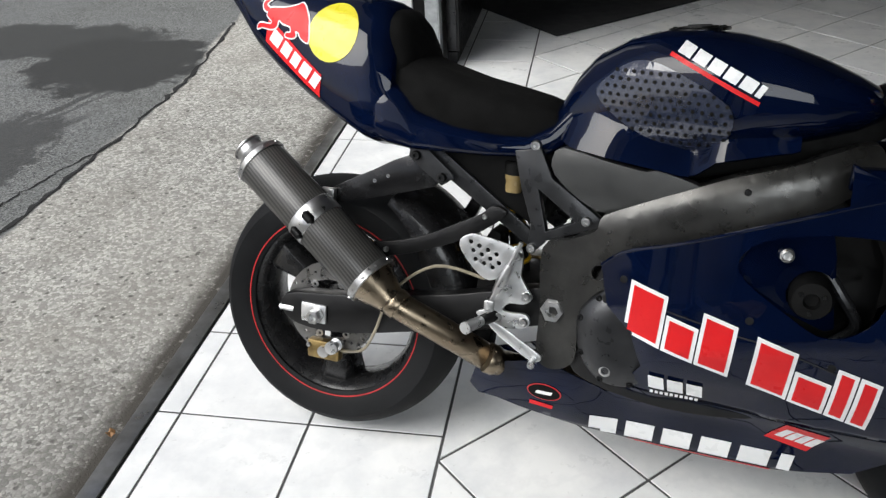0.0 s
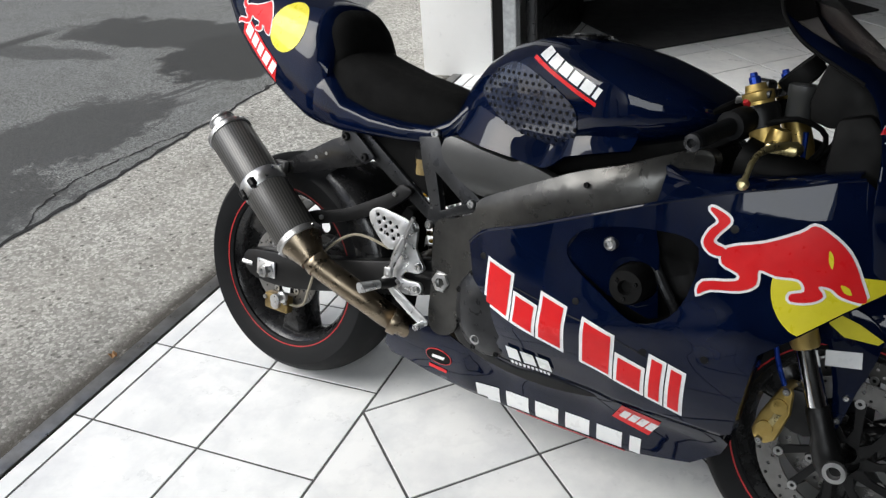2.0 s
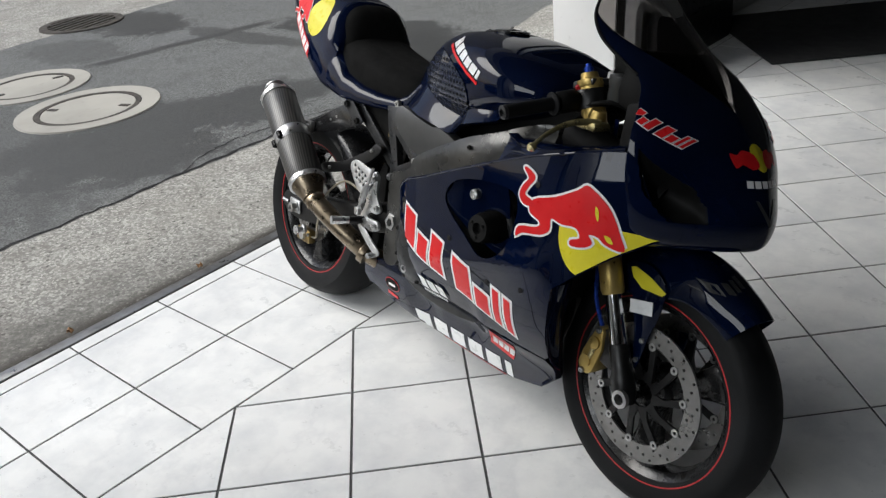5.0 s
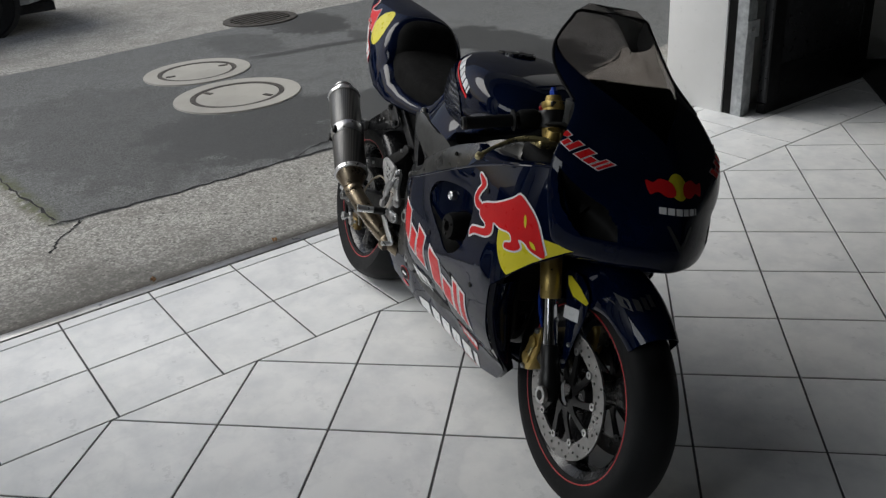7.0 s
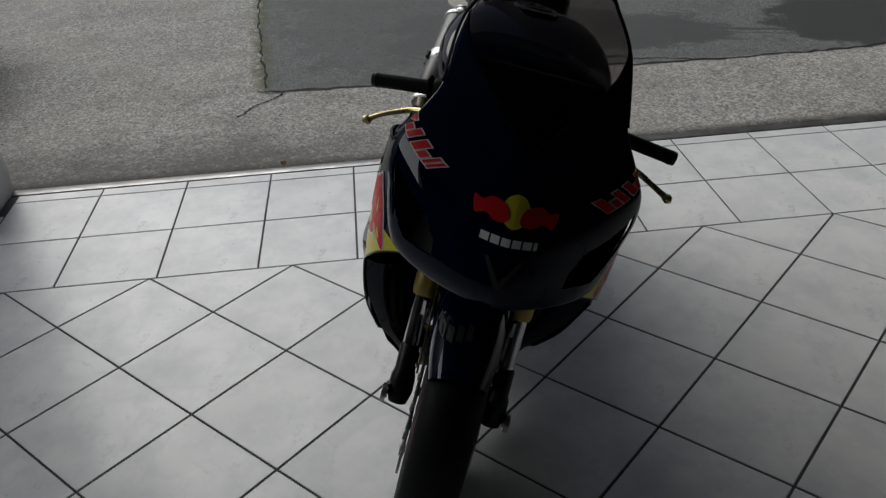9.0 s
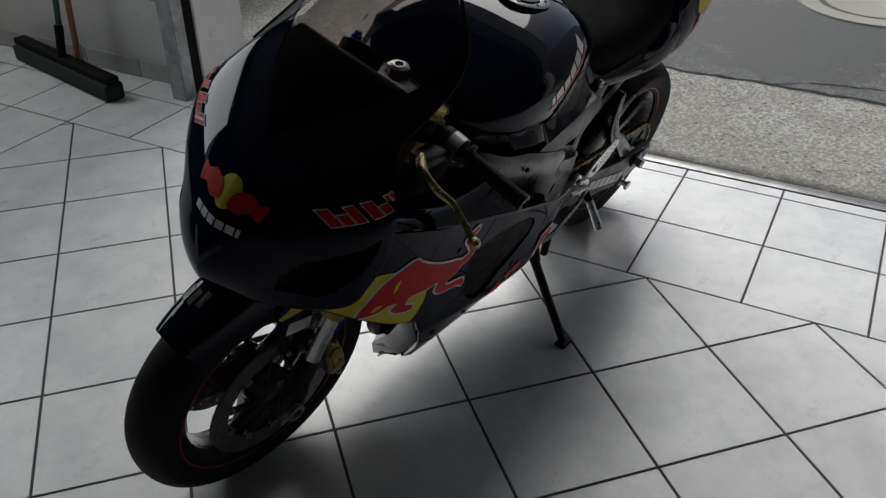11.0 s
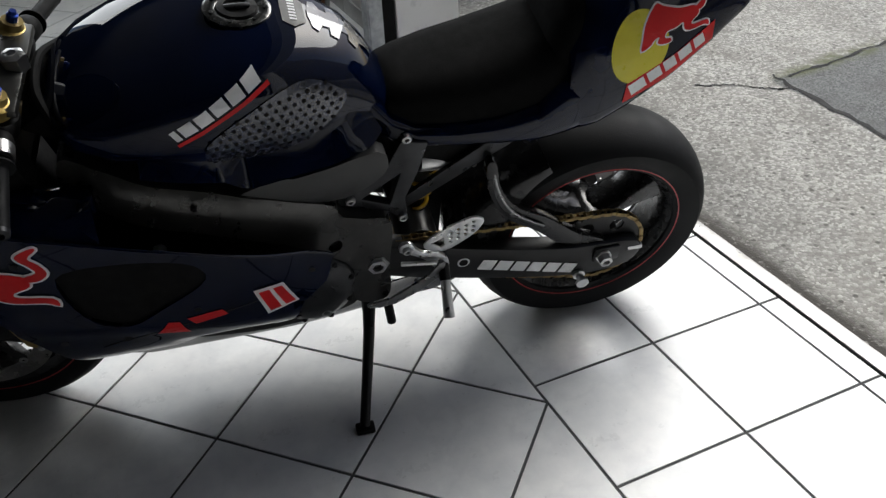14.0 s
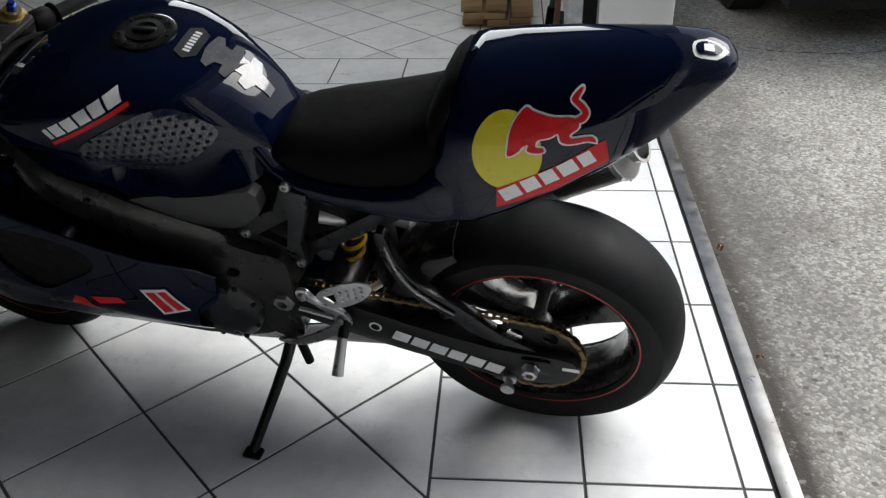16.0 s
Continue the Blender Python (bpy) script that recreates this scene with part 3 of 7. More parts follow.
part("rail", box(0.051, 0.062, 0.102, 0.848, 0.06, 0.25), BLACK_METAL, leaf)
part("threshold_strip", box(0.0, 0.05, 0.0, 0.95, 0.0, 0.055), BLACK_METAL, leaf)

# skirting tiles along the front wall
skirting = thing("baseboard", "grey skirting tiles along the garage wall", "skirting", pose(0, 0, 0), kind="structure")
y = ROOM_Y0 + 0.02
while y < Y0 - 0.35:
    part("skirting_tile", box(-0.499, -0.489, y, y + 0.327, 0.002, 0.085), SKIRT, skirting, bevel=0.002)
    y += P

# ---- outdoors ----


def manhole(x, y, r, turn):
    m = thing("manhole_cover", "round concrete manhole cover with an iron ring set in asphalt", "manhole", pose(x, y, -0.012, 0, 0, turn), "manholes in the yard")
    part("concrete_ring", lathe([(r, 0.0), (r * 0.99, 0.010), (r * 0.74, 0.010), (r * 0.735, 0.0)], 64, "z", close=True), CONCRETE, m)
    part("iron_ring", lathe([(r * 0.732, 0.0), (r * 0.73, 0.009), (r * 0.66, 0.009), (r * 0.655, 0.0)], 64, "z", close=True), IRON, m)
    lid = part("lid", lathe([(0.001, 0.007), (r * 0.3, 0.008), (r * 0.645, 0.007), (r * 0.65, 0.0)], 64, "z"), CONCRETE, m, "pale concrete lid")
    for a in (0.3, 3.44):
        c, s = math.cos(a) * r * 0.53, math.sin(a) * r * 0.53
        part("lifting_slot", box(c - 0.035, c + 0.035, s - 0.016, s + 0.016, 0.0075, 0.0115), IRON, lid)


manhole(-3.17, 0.77, 0.43, 20)
manhole(-4.06, 0.83, 0.40, 75)

grate = thing("drain_grate", "round cast iron drain grate in damp asphalt", "drain", pose(-5.62, 2.08, -0.012, 0, 0, 15))
part("rim", lathe([(0.36, 0.0), (0.355, 0.012), (0.29, 0.012), (0.285, 0.0)], 48, "z", close=True), IRON, grate)
# flat near-black disc in place of the shaded depth below the bars
part("pit", lathe([(0.001, 0.003), (0.284, 0.003)], 32, "z"), DARK_UNDER, grate)
for i in range(7):
    u = -0.24 + i * 0.08
    w = math.sqrt(0.283 ** 2 - u * u)
    part("bar", box(u - 0.02, u + 0.02, -w, w, 0.003, 0.011), IRON, grate)


def crack(name, pts, width):
    """A ragged open crack in the asphalt: a thin dark sliver with raised lips."""
    rnd = random.Random(len(pts) * 7)
    line = rounded(pts, 14, closed=False)
    bm = bmesh.new()
    rows = []
    for i, p in enumerate(line):
        q = Vector((p[0] + rnd.uniform(-0.012, 0.012), p[1] + rnd.uniform(-0.012, 0.012)))
        d = (Vector(line[min(i + 1, len(line) - 1)]) - Vector(line[max(i - 1, 0)])).normalized()
        n = Vector((-d.y, d.x)) * width * rnd.uniform(0.25, 1.0)
        rows.append([bm.verts.new((q.x + n.x, q.y + n.y, -0.0095)), bm.verts.new((q.x - n.x, q.y - n.y, -0.0095))])
    for a, b in zip(rows, rows[1:]):
        bm.faces.new((a[0], a[1], b[1], b[0]))
    ob = part(name, bm, DARK_UNDER, None, raw=True)
    return tagged(ob, "ragged dark crack along the asphalt joint", "crack", "asphalt cracks", "structure")


crack("asphalt_crack", [(-1.74, -0.8), (-1.70, -0.2), (-1.71, 0.4), (-1.70, 1.1), (-1.69, 1.8), (-1.70, 2.4), (-1.82, 3.3)], 0.016)
crack("asphalt_crack", [(-1.70, -0.66), (-1.62, -0.72), (-1.55, -0.80), (-1.42, -0.86)], 0.007)
crack("asphalt_crack", [(-1.72, 0.45), (-1.83, 0.7), (-1.84, 1.0), (-1.77, 1.3), (-1.70, 1.5)], 0.006)
crack("asphalt_crack", [(-1.78, -0.75), (-2.4, -0.83), (-3.2, -0.90), (-4.2, -0.98)], 0.010)
crack("asphalt_crack", [(-1.30, -2.5), (-1.7, -2.42), (-2.2, -2.5), (-2.9, -2.42)], 0.006)


def leaf_thing(x, y, turn, s):
    bm = bmesh.new()
    c = bm.verts.new((0, 0, 0.012))
    rim = [bm.verts.new((s * math.cos(a) * (1.3 if i % 2 else 0.8), s * math.sin(a) * 0.8, 0.002 + 0.008 * (i % 3))) for i, a in enumerate([k * math.pi / 4 for k in range(8)])]
    for i in range(8):
        bm.faces.new((c, rim[i], rim[(i + 1) % 8]))
    up = bmesh.ops.extrude_face_region(bm, geom=bm.faces[:])
    for v in up["geom"]:
        if isinstance(v, bmesh.types.BMVert):
            v.co.z += 0.0015
    ob = part("dry_leaf", bm, LEAF)
    ob.matrix_world = pose(x, y, -0.012 if x < -0.81 else 0.001, 0, 0, turn)
    tagged(ob, "small curled brown dry leaf by the threshold", "leaf", "dry leaves")


for x, y, turn, s in ((-0.800, -0.10, 20, 0.011), (-0.805, -0.62, 80, 0.012)):
    leaf_thing(x, y, turn, s)


def wheel_of_car(parent, x, y, r, s):
    w = part("wheel", lathe([(r * 0.62, 0.02), (r * 0.68, 0.0), (r * 0.93, 0.0), (r, 0.03), (r, 0.15), (r * 0.93, 0.18), (r * 0.62, 0.16)], 40, "x", (0, 0, 0), close=True), RUBBER, parent)
    w.matrix_basis = pose(x, y, r)
    part("rim", lathe([(r * 0.61, 0.02), (r * 0.57, 0.05), (r * 0.2, 0.03), (0.02, 0.02)], 32, "x"), GALV, w)
    for k in range(8):
        a = k * math.pi / 4
        # dark disc on the rim, painted shade of an uncut hole
        part("rim_hole", lathe([(0.022, 0.0), (0.022, 0.006), (0.001, 0.007)], 8, "x", (0.052, math.cos(a) * r * 0.43, math.sin(a) * r * 0.43)), DARK_UNDER, w)
    return w


def parked_car(m, length, label, material, flip):
    """A parked car: body lofted over its length, wheels in arches, windows and lamps."""
    car = thing("parked_car", label, "car", m)
    secs = []
    for y, zb, zt, w in ((0, 0.45, 0.75, 0.62), (0.12, 0.30, 0.85, 0.78), (0.9, 0.24, 0.95, 0.84), (1.3, 0.24, 1.35, 0.84), (2.0, 0.24, 1.45, 0.84), (3.0, 0.24, 1.42, 0.84), (3.7, 0.26, 1.0, 0.84), (length - 0.1, 0.30, 0.9, 0.78), (length, 0.45, 0.8, 0.62)):
        g = 0.84 - 0.18 * max(0, (zt - 1.0) / 0.45)
        secs.append([(-w * 0.9, y, zb), (-w, y, zb + 0.12), (-w, y, min(zt, 0.85)), (-g * w / 0.84, y, zt - 0.03), (-g * 0.8, y, zt), (g * 0.8, y, zt), (g * w / 0.84, y, zt - 0.03), (w, y, min(zt, 0.85)), (w, y, zb + 0.12), (w * 0.9, y, zb)])
    part("body", skin(bmesh.new(), secs), material, car, bevel=0.01, sharp=0.9)
    for y in (0.78, length - 0.85):
        for x, s in ((0.70, 1), (-0.70, -1)):
            w = wheel_of_car(car, x, y, 0.31, s)
            if s < 0:
                w.matrix_basis = pose(x, y, 0.31, 0, 0, 180)
            part("wheel_arch", lathe([(0.36, 0.0), (0.36, 0.165)], 28, "x", (0.69 if s > 0 else -0.855, y, 0.33)), DARK_UNDER, car)
    part("side_window", box(0.70, 0.845, 1.45, 2.9, 0.92, 1.28), BLACK_PLASTIC, car, bevel=0.03)
    part("sill", box(0.80, 0.852, 1.15, length - 1.25, 0.22, 0.34), BLACK_PLASTIC, car, bevel=0.01)
    part("bumper", box(-0.7, 0.7, -0.06, 0.05, 0.36, 0.56), BLACK_PLASTIC, car, bevel=0.03)
    part("underbody", box(-0.7, 0.7, 0.15, length - 0.15, 0.16, 0.25), DARK_UNDER, car)
    return car


parked_car(pose(-7.95, -3.35, -0.012), 4.1, "pale grey parked car across the yard", CAR_PAINT, 1)
parked_car(pose(-2.2, -6.55, -0.012), 4.1, "dark parked car beside the building", BLACK_PLASTIC, 1)

# ---- loose things in the garage ----
mat_ob = part("door_mat", box(0, 1.6, 0, 1.1, 0.0, 0.012), MAT_BLACK, None, bevel=0.004)
mat_ob.matrix_world = pose(0.10, 3.06, 0.002, 0, 0, 42)
tagged(mat_ob, "black ribbed door mat on white tiles", "mat")

rnd = random.Random(4)
for row in range(5):
    for col in range(3):
        if row == 4 and col == 2:
            continue
        w = 0.10 + rnd.uniform(-0.008, 0.008)
        ob = part("plank", box(-0.055, 0.055, -0.36, 0.36, 0, 0.034), WOOD, None, bevel=0.002)
        ob.matrix_world = pose(-0.21 + col * 0.125 + rnd.uniform(-0.006, 0.006), -3.2 + rnd.uniform(-0.03, 0.03), 0.003 + row * 0.0352, 0, 0, rnd.uniform(-1.5, 1.5))
        tagged(ob, "short sawn wooden plank in a low stack", "plank", "stacked planks")

broom = thing("broom", "wide dark broom with a green handle leaning on the wall", "broom", pose(-0.335, -2.36, 0, 0, 0, -13))
part("bristles", box(-0.045, 0.045, -0.40, 0.40, 0.002, 0.075), BRISTLE, broom, bevel=0.012)
part("head", box(-0.03, 0.03, -0.40, 0.40, 0.076, 0.105), BLACK_PLASTIC, broom, bevel=0.006)
part("handle", tube([(0, 0, 0.09), (-0.06, 0.02, 0.7), (-0.12, 0.04, 1.45)], 0.013, 10), GREEN_PAINT, broom)
part("socket", tube([(0.004, 0, 0.10), (-0.014, 0.004, 0.24)], 0.019, 10, n=1), BLACK_PLASTIC, broom)

rake = thing("yard_tool", "wooden tool handle leaning on the wall beside the broom", "tool", pose(-0.40, -2.30, 0))
part("shaft", tube([(0.04, 0, 0.0), (0.0, 0.01, 0.7), (-0.07, 0.02, 1.5)], 0.014, 10), RUST_PAINT, rake)
part("ferrule", tube([(0.04, 0, 0.0), (0.02, 0.002, 0.15)], 0.018, 10, n=1), GALV, rake)

# ---- the motorcycle ----
BIKE = pose(-0.2544, 0.0433, 0.0005, -15.9, -0.12, -11.2)
bike = thing("motorcycle", "dark blue racing motorcycle with sponsor foils on its side stand", "motorcycle", BIKE)
FRONT = (1.368, 0.0, 0.2855)
REAR = (-0.002, 0.0, 0.3035)


def wheel(name, at, R, half, rim_r, rim_half, spokes, label):
    w = new(name)
    w.parent = bike
    w.location = at
    n = 14
    prof = []
    for i in range(n + 1):
        a = -1.25 + 2.5 * i / n
        prof.append((R - half * 0.95 * (1 - math.cos(a)) * (0.62 if half > 0.08 else 0.9), half * math.sin(a) / math.sin(1.25) * 0.98))
    edge = prof[-1]
    side = [(edge[0] - (edge[0] - rim_r) * t, half * (0.98 - 0.16 * t * t)) for t in (0.35, 0.7, 1.0)]
    tyre = [(r, -h) for r, h in reversed(side)] + prof + side
    tyre += [(rim_r - 0.004, rim_half), (rim_r - 0.004, -rim_half)]
    part("tyre", lathe(tyre, 96, close=True), RUBBER, w, "worn black slick tyre")
    rim = [(rim_r + 0.004, -half * 0.84), (rim_r + 0.006, -half * 0.80), (rim_r - 0.008, -rim_half * 0.85), (rim_r - 0.022, -rim_half * 0.6), (rim_r - 0.028, 0),
           (rim_r - 0.022, rim_half * 0.6), (rim_r - 0.008, rim_half * 0.85), (rim_r + 0.006, half * 0.80), (rim_r + 0.004, half * 0.84), (rim_r - 0.002, half * 0.7), (rim_r - 0.002, -half * 0.7)]
    part("rim", lathe(rim, 96, close=True), RIM_BLACK, w, "glossy black rim")
    for s in (-1, 1):
        part("rim_stripe", lathe([(rim_r + 0.0075, s * half * 0.845), (rim_r + 0.0075, s * (half * 0.845 + 0.0012)), (rim_r + 0.0045, s * (half * 0.845 + 0.0012)), (rim_r + 0.0045, s * half * 0.845)], 96, close=True), DARK_RED, w, "thin red rim stripe")
    hub = lathe([(0.02, -rim_half), (0.045, -rim_half), (0.05, -rim_half * 0.6), (0.042, 0), (0.05, rim_half * 0.6), (0.045, rim_half), (0.02, rim_half)], 32, close=True)
    part("hub", hub, RIM_BLACK, w)
    for k in range(spokes):
        a = 2 * math.pi * k / spokes + 0.5
        loops = []
        for t in (0.0, 0.25, 0.5, 0.75, 1.0):
            r = 0.035 + (rim_r - 0.055) * t
            ww = 0.034 - 0.030 * math.sin(math.pi * min(1, t * 1.1)) * 0.35 + 0.014 * t * t
            tt = rim_half * (0.55 + 0.1 * t)
            loop = []
            for u, v in ((-1, -0.6), (-0.6, -1), (0.6, -1), (1, -0.6), (1, 0.6), (0.6, 1), (-0.6, 1), (-1, 0.6)):
                x, z = r, u * ww
                loop.append((x * math.cos(a) - z * math.sin(a), v * tt, x * math.sin(a) + z * math.cos(a)))
            loops.append(loop)
        part("spoke", skin(bmesh.new(), loops), RIM_BLACK, w, bevel=0.003)
    return w


def brake_disc(parent, r0, r1, y, holes, thick=0.005, carrier=5):
    """A drilled disc on a spider with floating buttons."""
    outer = disc_line(0, 0, r1, 64)
    cut = [disc_line(0, 0, r0, 48)]
    for k in range(holes):
        a = 2 * math.pi * k / holes
        r = r0 + (r1 - r0) * (0.25 + 0.28 * (k % 3))
        cut.append(disc_line(r * math.cos(a), r * math.sin(a), 0.0036, 6))
    d = part("brake_disc", plate(outer, y - thick / 2, y + thick / 2, cut), DISC, parent, "drilled steel brake disc", sharp=0.8)
    for k in range(carrier):
        a = 2 * math.pi * k / carrier
        bm = bmesh.new()
        loops = []
        for r, w in ((0.030, 0.014), (0.06, 0.007), (r0 - 0.012, 0.008), (r0 + 0.002, 0.011)):
            c, s = math.cos(a + (r - 0.03) * 3), math.sin(a + (r - 0.03) * 3)
            loops.append([(r * c - u * w * s, y + v * 0.003, r * s + u * w * c) for u, v in ((-1, -1), (1, -1), (1, 1), (-1, 1))])
        part("carrier_arm", skin(bm, loops), BLACK_METAL, d)
        part("button", lathe([(0.004, -0.0055), (0.009, -0.0055), (0.009, 0.0055), (0.004, 0.0055)], 12, "y", ((r0 - 0.002) * math.cos(a + (r0 - .03) * 3), y, (r0 - 0.002) * math.sin(a + (r0 - .03) * 3)), close=True), STEEL, d)
    return d


rear_wheel = wheel("rear_wheel", REAR, 0.2975, 0.092, 0.208, 0.073, 3, "rear wheel")
front_wheel = wheel("front_wheel", FRONT, 0.2835, 0.0575, 0.205, 0.044, 3, "front wheel")
for s in (-1, 1):
    brake_disc(front_wheel, 0.115, 0.155, s * 0.066, 54, 0.005, 10)
brake_disc(rear_wheel, 0.070, 0.110, -0.078, 40, 0.005, 6)


def nut(parent, name, at, r, s, material=STEEL, depth=0.012, hole=0.0):
    """A hexagonal nut or bolt head that faces sideways."""
    x, y, z = at
    bm = lathe([(r * 1.25, 0), (r * 1.25, s * 0.003), (r, s * 0.003), (r, s * depth), (max(hole, r * 0.55), s * (depth + 0.001)), (max(hole, 0.0008), s * (depth + (0 if not hole else -0.008)))], 6, "y", at)
    return part(name, bm, material, parent)


def bolt(parent, at, r, s, material=STEEL, name="bolt"):
    return part(name, lathe([(r, 0), (r, s * r * 0.6), (r * 0.8, s * r * 0.9), (r * 0.45, s * r * 0.9), (r * 0.4, s * r * 0.4), (0.0005, s * r * 0.4)], 12, "y", at), material, parent)


# swingarm
swing = new("swingarm")
swing.parent = bike
for s in (-1, 1):
    if s < 0:
        arm = rounded([(-0.085, 0.345), (-0.075, 0.285), (0.05, 0.276), (0.25, 0.318), (0.46, 0.368), (0.55, 0.405), (0.55, 0.46), (0.46, 0.452), (0.29, 0.408), (0.07, 0.368)], 4)
    else:
        arm = rounded([(-0.085, 0.335), (-0.075, 0.262), (0.05, 0.247), (0.25, 0.287), (0.46, 0.347), (0.55, 0.395), (0.55, 0.45), (0.46, 0.445), (0.25, 0.386), (0.08, 0.348)], 4)
    part("arm", plate(arm, s * 0.098, s * 0.140), BLACK_METAL, swing, "satin black swingarm beam", bevel=0.006)
    part("axle_block", box(-0.042, 0.020, s * 0.141, s * 0.148, 0.292, 0.336), SILVER if s < 0 else BLACK_METAL, swing, "bright aluminium axle block" if s < 0 else "", bevel=0.004)
    part("adjuster", tube([(-0.10, s * 0.135, 0.312), (-0.065, s * 0.135, 0.312)], 0.008, 8, n=1), STEEL, swing)
    nut(swing, "axle_nut", (-0.002, s * 0.149, 0.312), 0.016, s, STEEL, 0.020, 0.009)
    brace = [(0.0, s * 0.130, 0.325), (0.078, s * 0.125, 0.368), (0.154, s * 0.122, 0.437), (0.229, s * 0.120, 0.492), (0.270, s * 0.115, 0.565), (0.283, s * 0.110, 0.640)]
    if s > 0:
        mid = [Vector((x, 0, z)) for x, _, z in brace]
        outer, inner = [], []
        for i, p in enumerate(mid):
            d = (mid[min(i + 1, 5)] - mid[max(i - 1, 0)]).normalized()
            w = (0.021, 0.023, 0.021, 0.018, 0.013, 0.010)[i]
            outer.append((p.x - d.z * w, p.z + d.x * w)), inner.append((p.x + d.z * w, p.z - d.x * w))
        low = part("brace", plate(rounded(outer + inner[::-1], 4), 0.108, 0.132), PLATE_BLACK, swing, "flat curved black swingarm brace", bevel=0.004)
        # pale top bracket, extended downwards as painted sheen on the black brace
        part("brace_bracket", tube([(x, y + 0.013, z) for x, y, z in brace[2:]], [0.006, 0.011, 0.011, 0.009], 10, flat=0.45), ALLOY, low, "pale bracket, drawn on down the lit edge of the brace")
    part("spool", lathe([(0.015, s * 0.138), (0.015, s * 0.146), (0.009, s * 0.148), (0.009, s * 0.162), (0.015, s * 0.164), (0.015, s * 0.171), (0.005, s * 0.172)], 16, "y", (0.046, 0, 0.250)), SILVER, swing, "aluminium paddock stand spool")
part("cross_tube", tube([(0.42, -0.098, 0.40), (0.42, 0.098, 0.40)], 0.045, 14, n=1), BLACK_METAL, swing)
part("axle", tube([(-0.002, -0.15, 0.312), (-0.002, 0.15, 0.312)], 0.0125, 12, n=1), STEEL, swing)

# rear hugger and shock
hug = []
for i in range(19):
    a = radians(62 - i * 3.5)
    r = 0.338 + 0.012 * math.sin(math.pi * i / 18)
    deep = 0.030 + 0.045 * min(1.0, i / 8)
    hug.append([(REAR[0] + (r - d) * math.cos(a), y, REAR[2] + (r - d) * math.sin(a)) for y, d in
                ((-0.112, deep), (-0.111, deep * 0.5), (-0.104, 0.014), (-0.085, 0.004), (-0.045, 0.0), (0, -0.001), (0.045, 0.0), (0.085, 0.004), (0.104, 0.014), (0.111, deep * 0.5), (0.112, deep))])
hugger_bm = skin(bmesh.new(), hug, closed=False, cap=(False, False))
up = bmesh.ops.extrude_face_region(hugger_bm, geom=hugger_bm.faces[:])
for v in up["geom"]:
    if isinstance(v, bmesh.types.BMVert):
        v.co += (Vector((REAR[0], v.co.y * 0.6, REAR[2])) - v.co).normalized() * 0.003
hugger = part("hugger", hugger_bm, PLATE_BLACK, bike, "glossy black rear hugger", sharp=1.0)
part("splash_guard", plate(rounded([(0.344, 0.266), (0.374, 0.266), (0.386, 0.420), (0.386, 0.540), (0.344, 0.510)], 2), -0.085, -0.025), BLACK_PLASTIC, hugger, "matt black splash guard", bevel=0.004)
stay = rounded([(0.105, 0.486), (0.211, 0.515), (0.295, 0.555), (0.352, 0.586), (0.376, 0.606), (0.405, 0.592), (0.339, 0.540), (0.245, 0.496), (0.145, 0.464), (0.108, 0.462)], 4)
part("hugger_stay", plate(stay, -0.128, -0.1135), BLACK_METAL, hugger, "satin black stay of the hugger", bevel=0.004)
for x, z in ((0.150, 0.482), (0.362, 0.583)):
    bolt(hugger, (x, -0.128, z), 0.006, -1)
spring = []
for i in range(64):
    a = i * 0.62
    spring.append((0.43 + 0.023 * math.cos(a) - 0.0009 * i, 0.01 + 0.023 * math.sin(a), 0.36 + 0.0036 * i))
part("shock_spring", tube(spring, 0.0052, 6, n=2), SPRING, bike, "yellow shock absorber spring")
part("shock_body", tube([(0.44, 0.01, 0.33), (0.37, 0.01, 0.62)], 0.018, 12, n=1), BLACK_METAL, bike)
part("shock_reservoir", tube([(0.30, 0.06, 0.60), (0.42, 0.08, 0.63)], 0.02, 12, n=1), STEEL, bike)

# rear caliper
cal = part("rear_caliper", box(-0.045, 0.035, -0.112, -0.085, 0.19, 0.235), CHAIN_GOLD, bike, "small gold rear brake caliper", bevel=0.006)
part("piston_cap", lathe([(0.014, -0.112), (0.014, -0.121), (0.004, -0.122)], 14, "y", (0.0, 0, 0.213)), STEEL, cal)
for x in (-0.04, 0.03):
    bolt(cal, (x, -0.112, 0.222), 0.006, -1)
part("brake_line", tube([(0.035, -0.10, 0.215), (0.10, -0.125, 0.24), (0.14, -0.15, 0.30), (0.18, -0.155, 0.40), (0.27, -0.15, 0.47), (0.38, -0.16, 0.465)], 0.0034, 8), HOSE, bike, "pale brake hose")

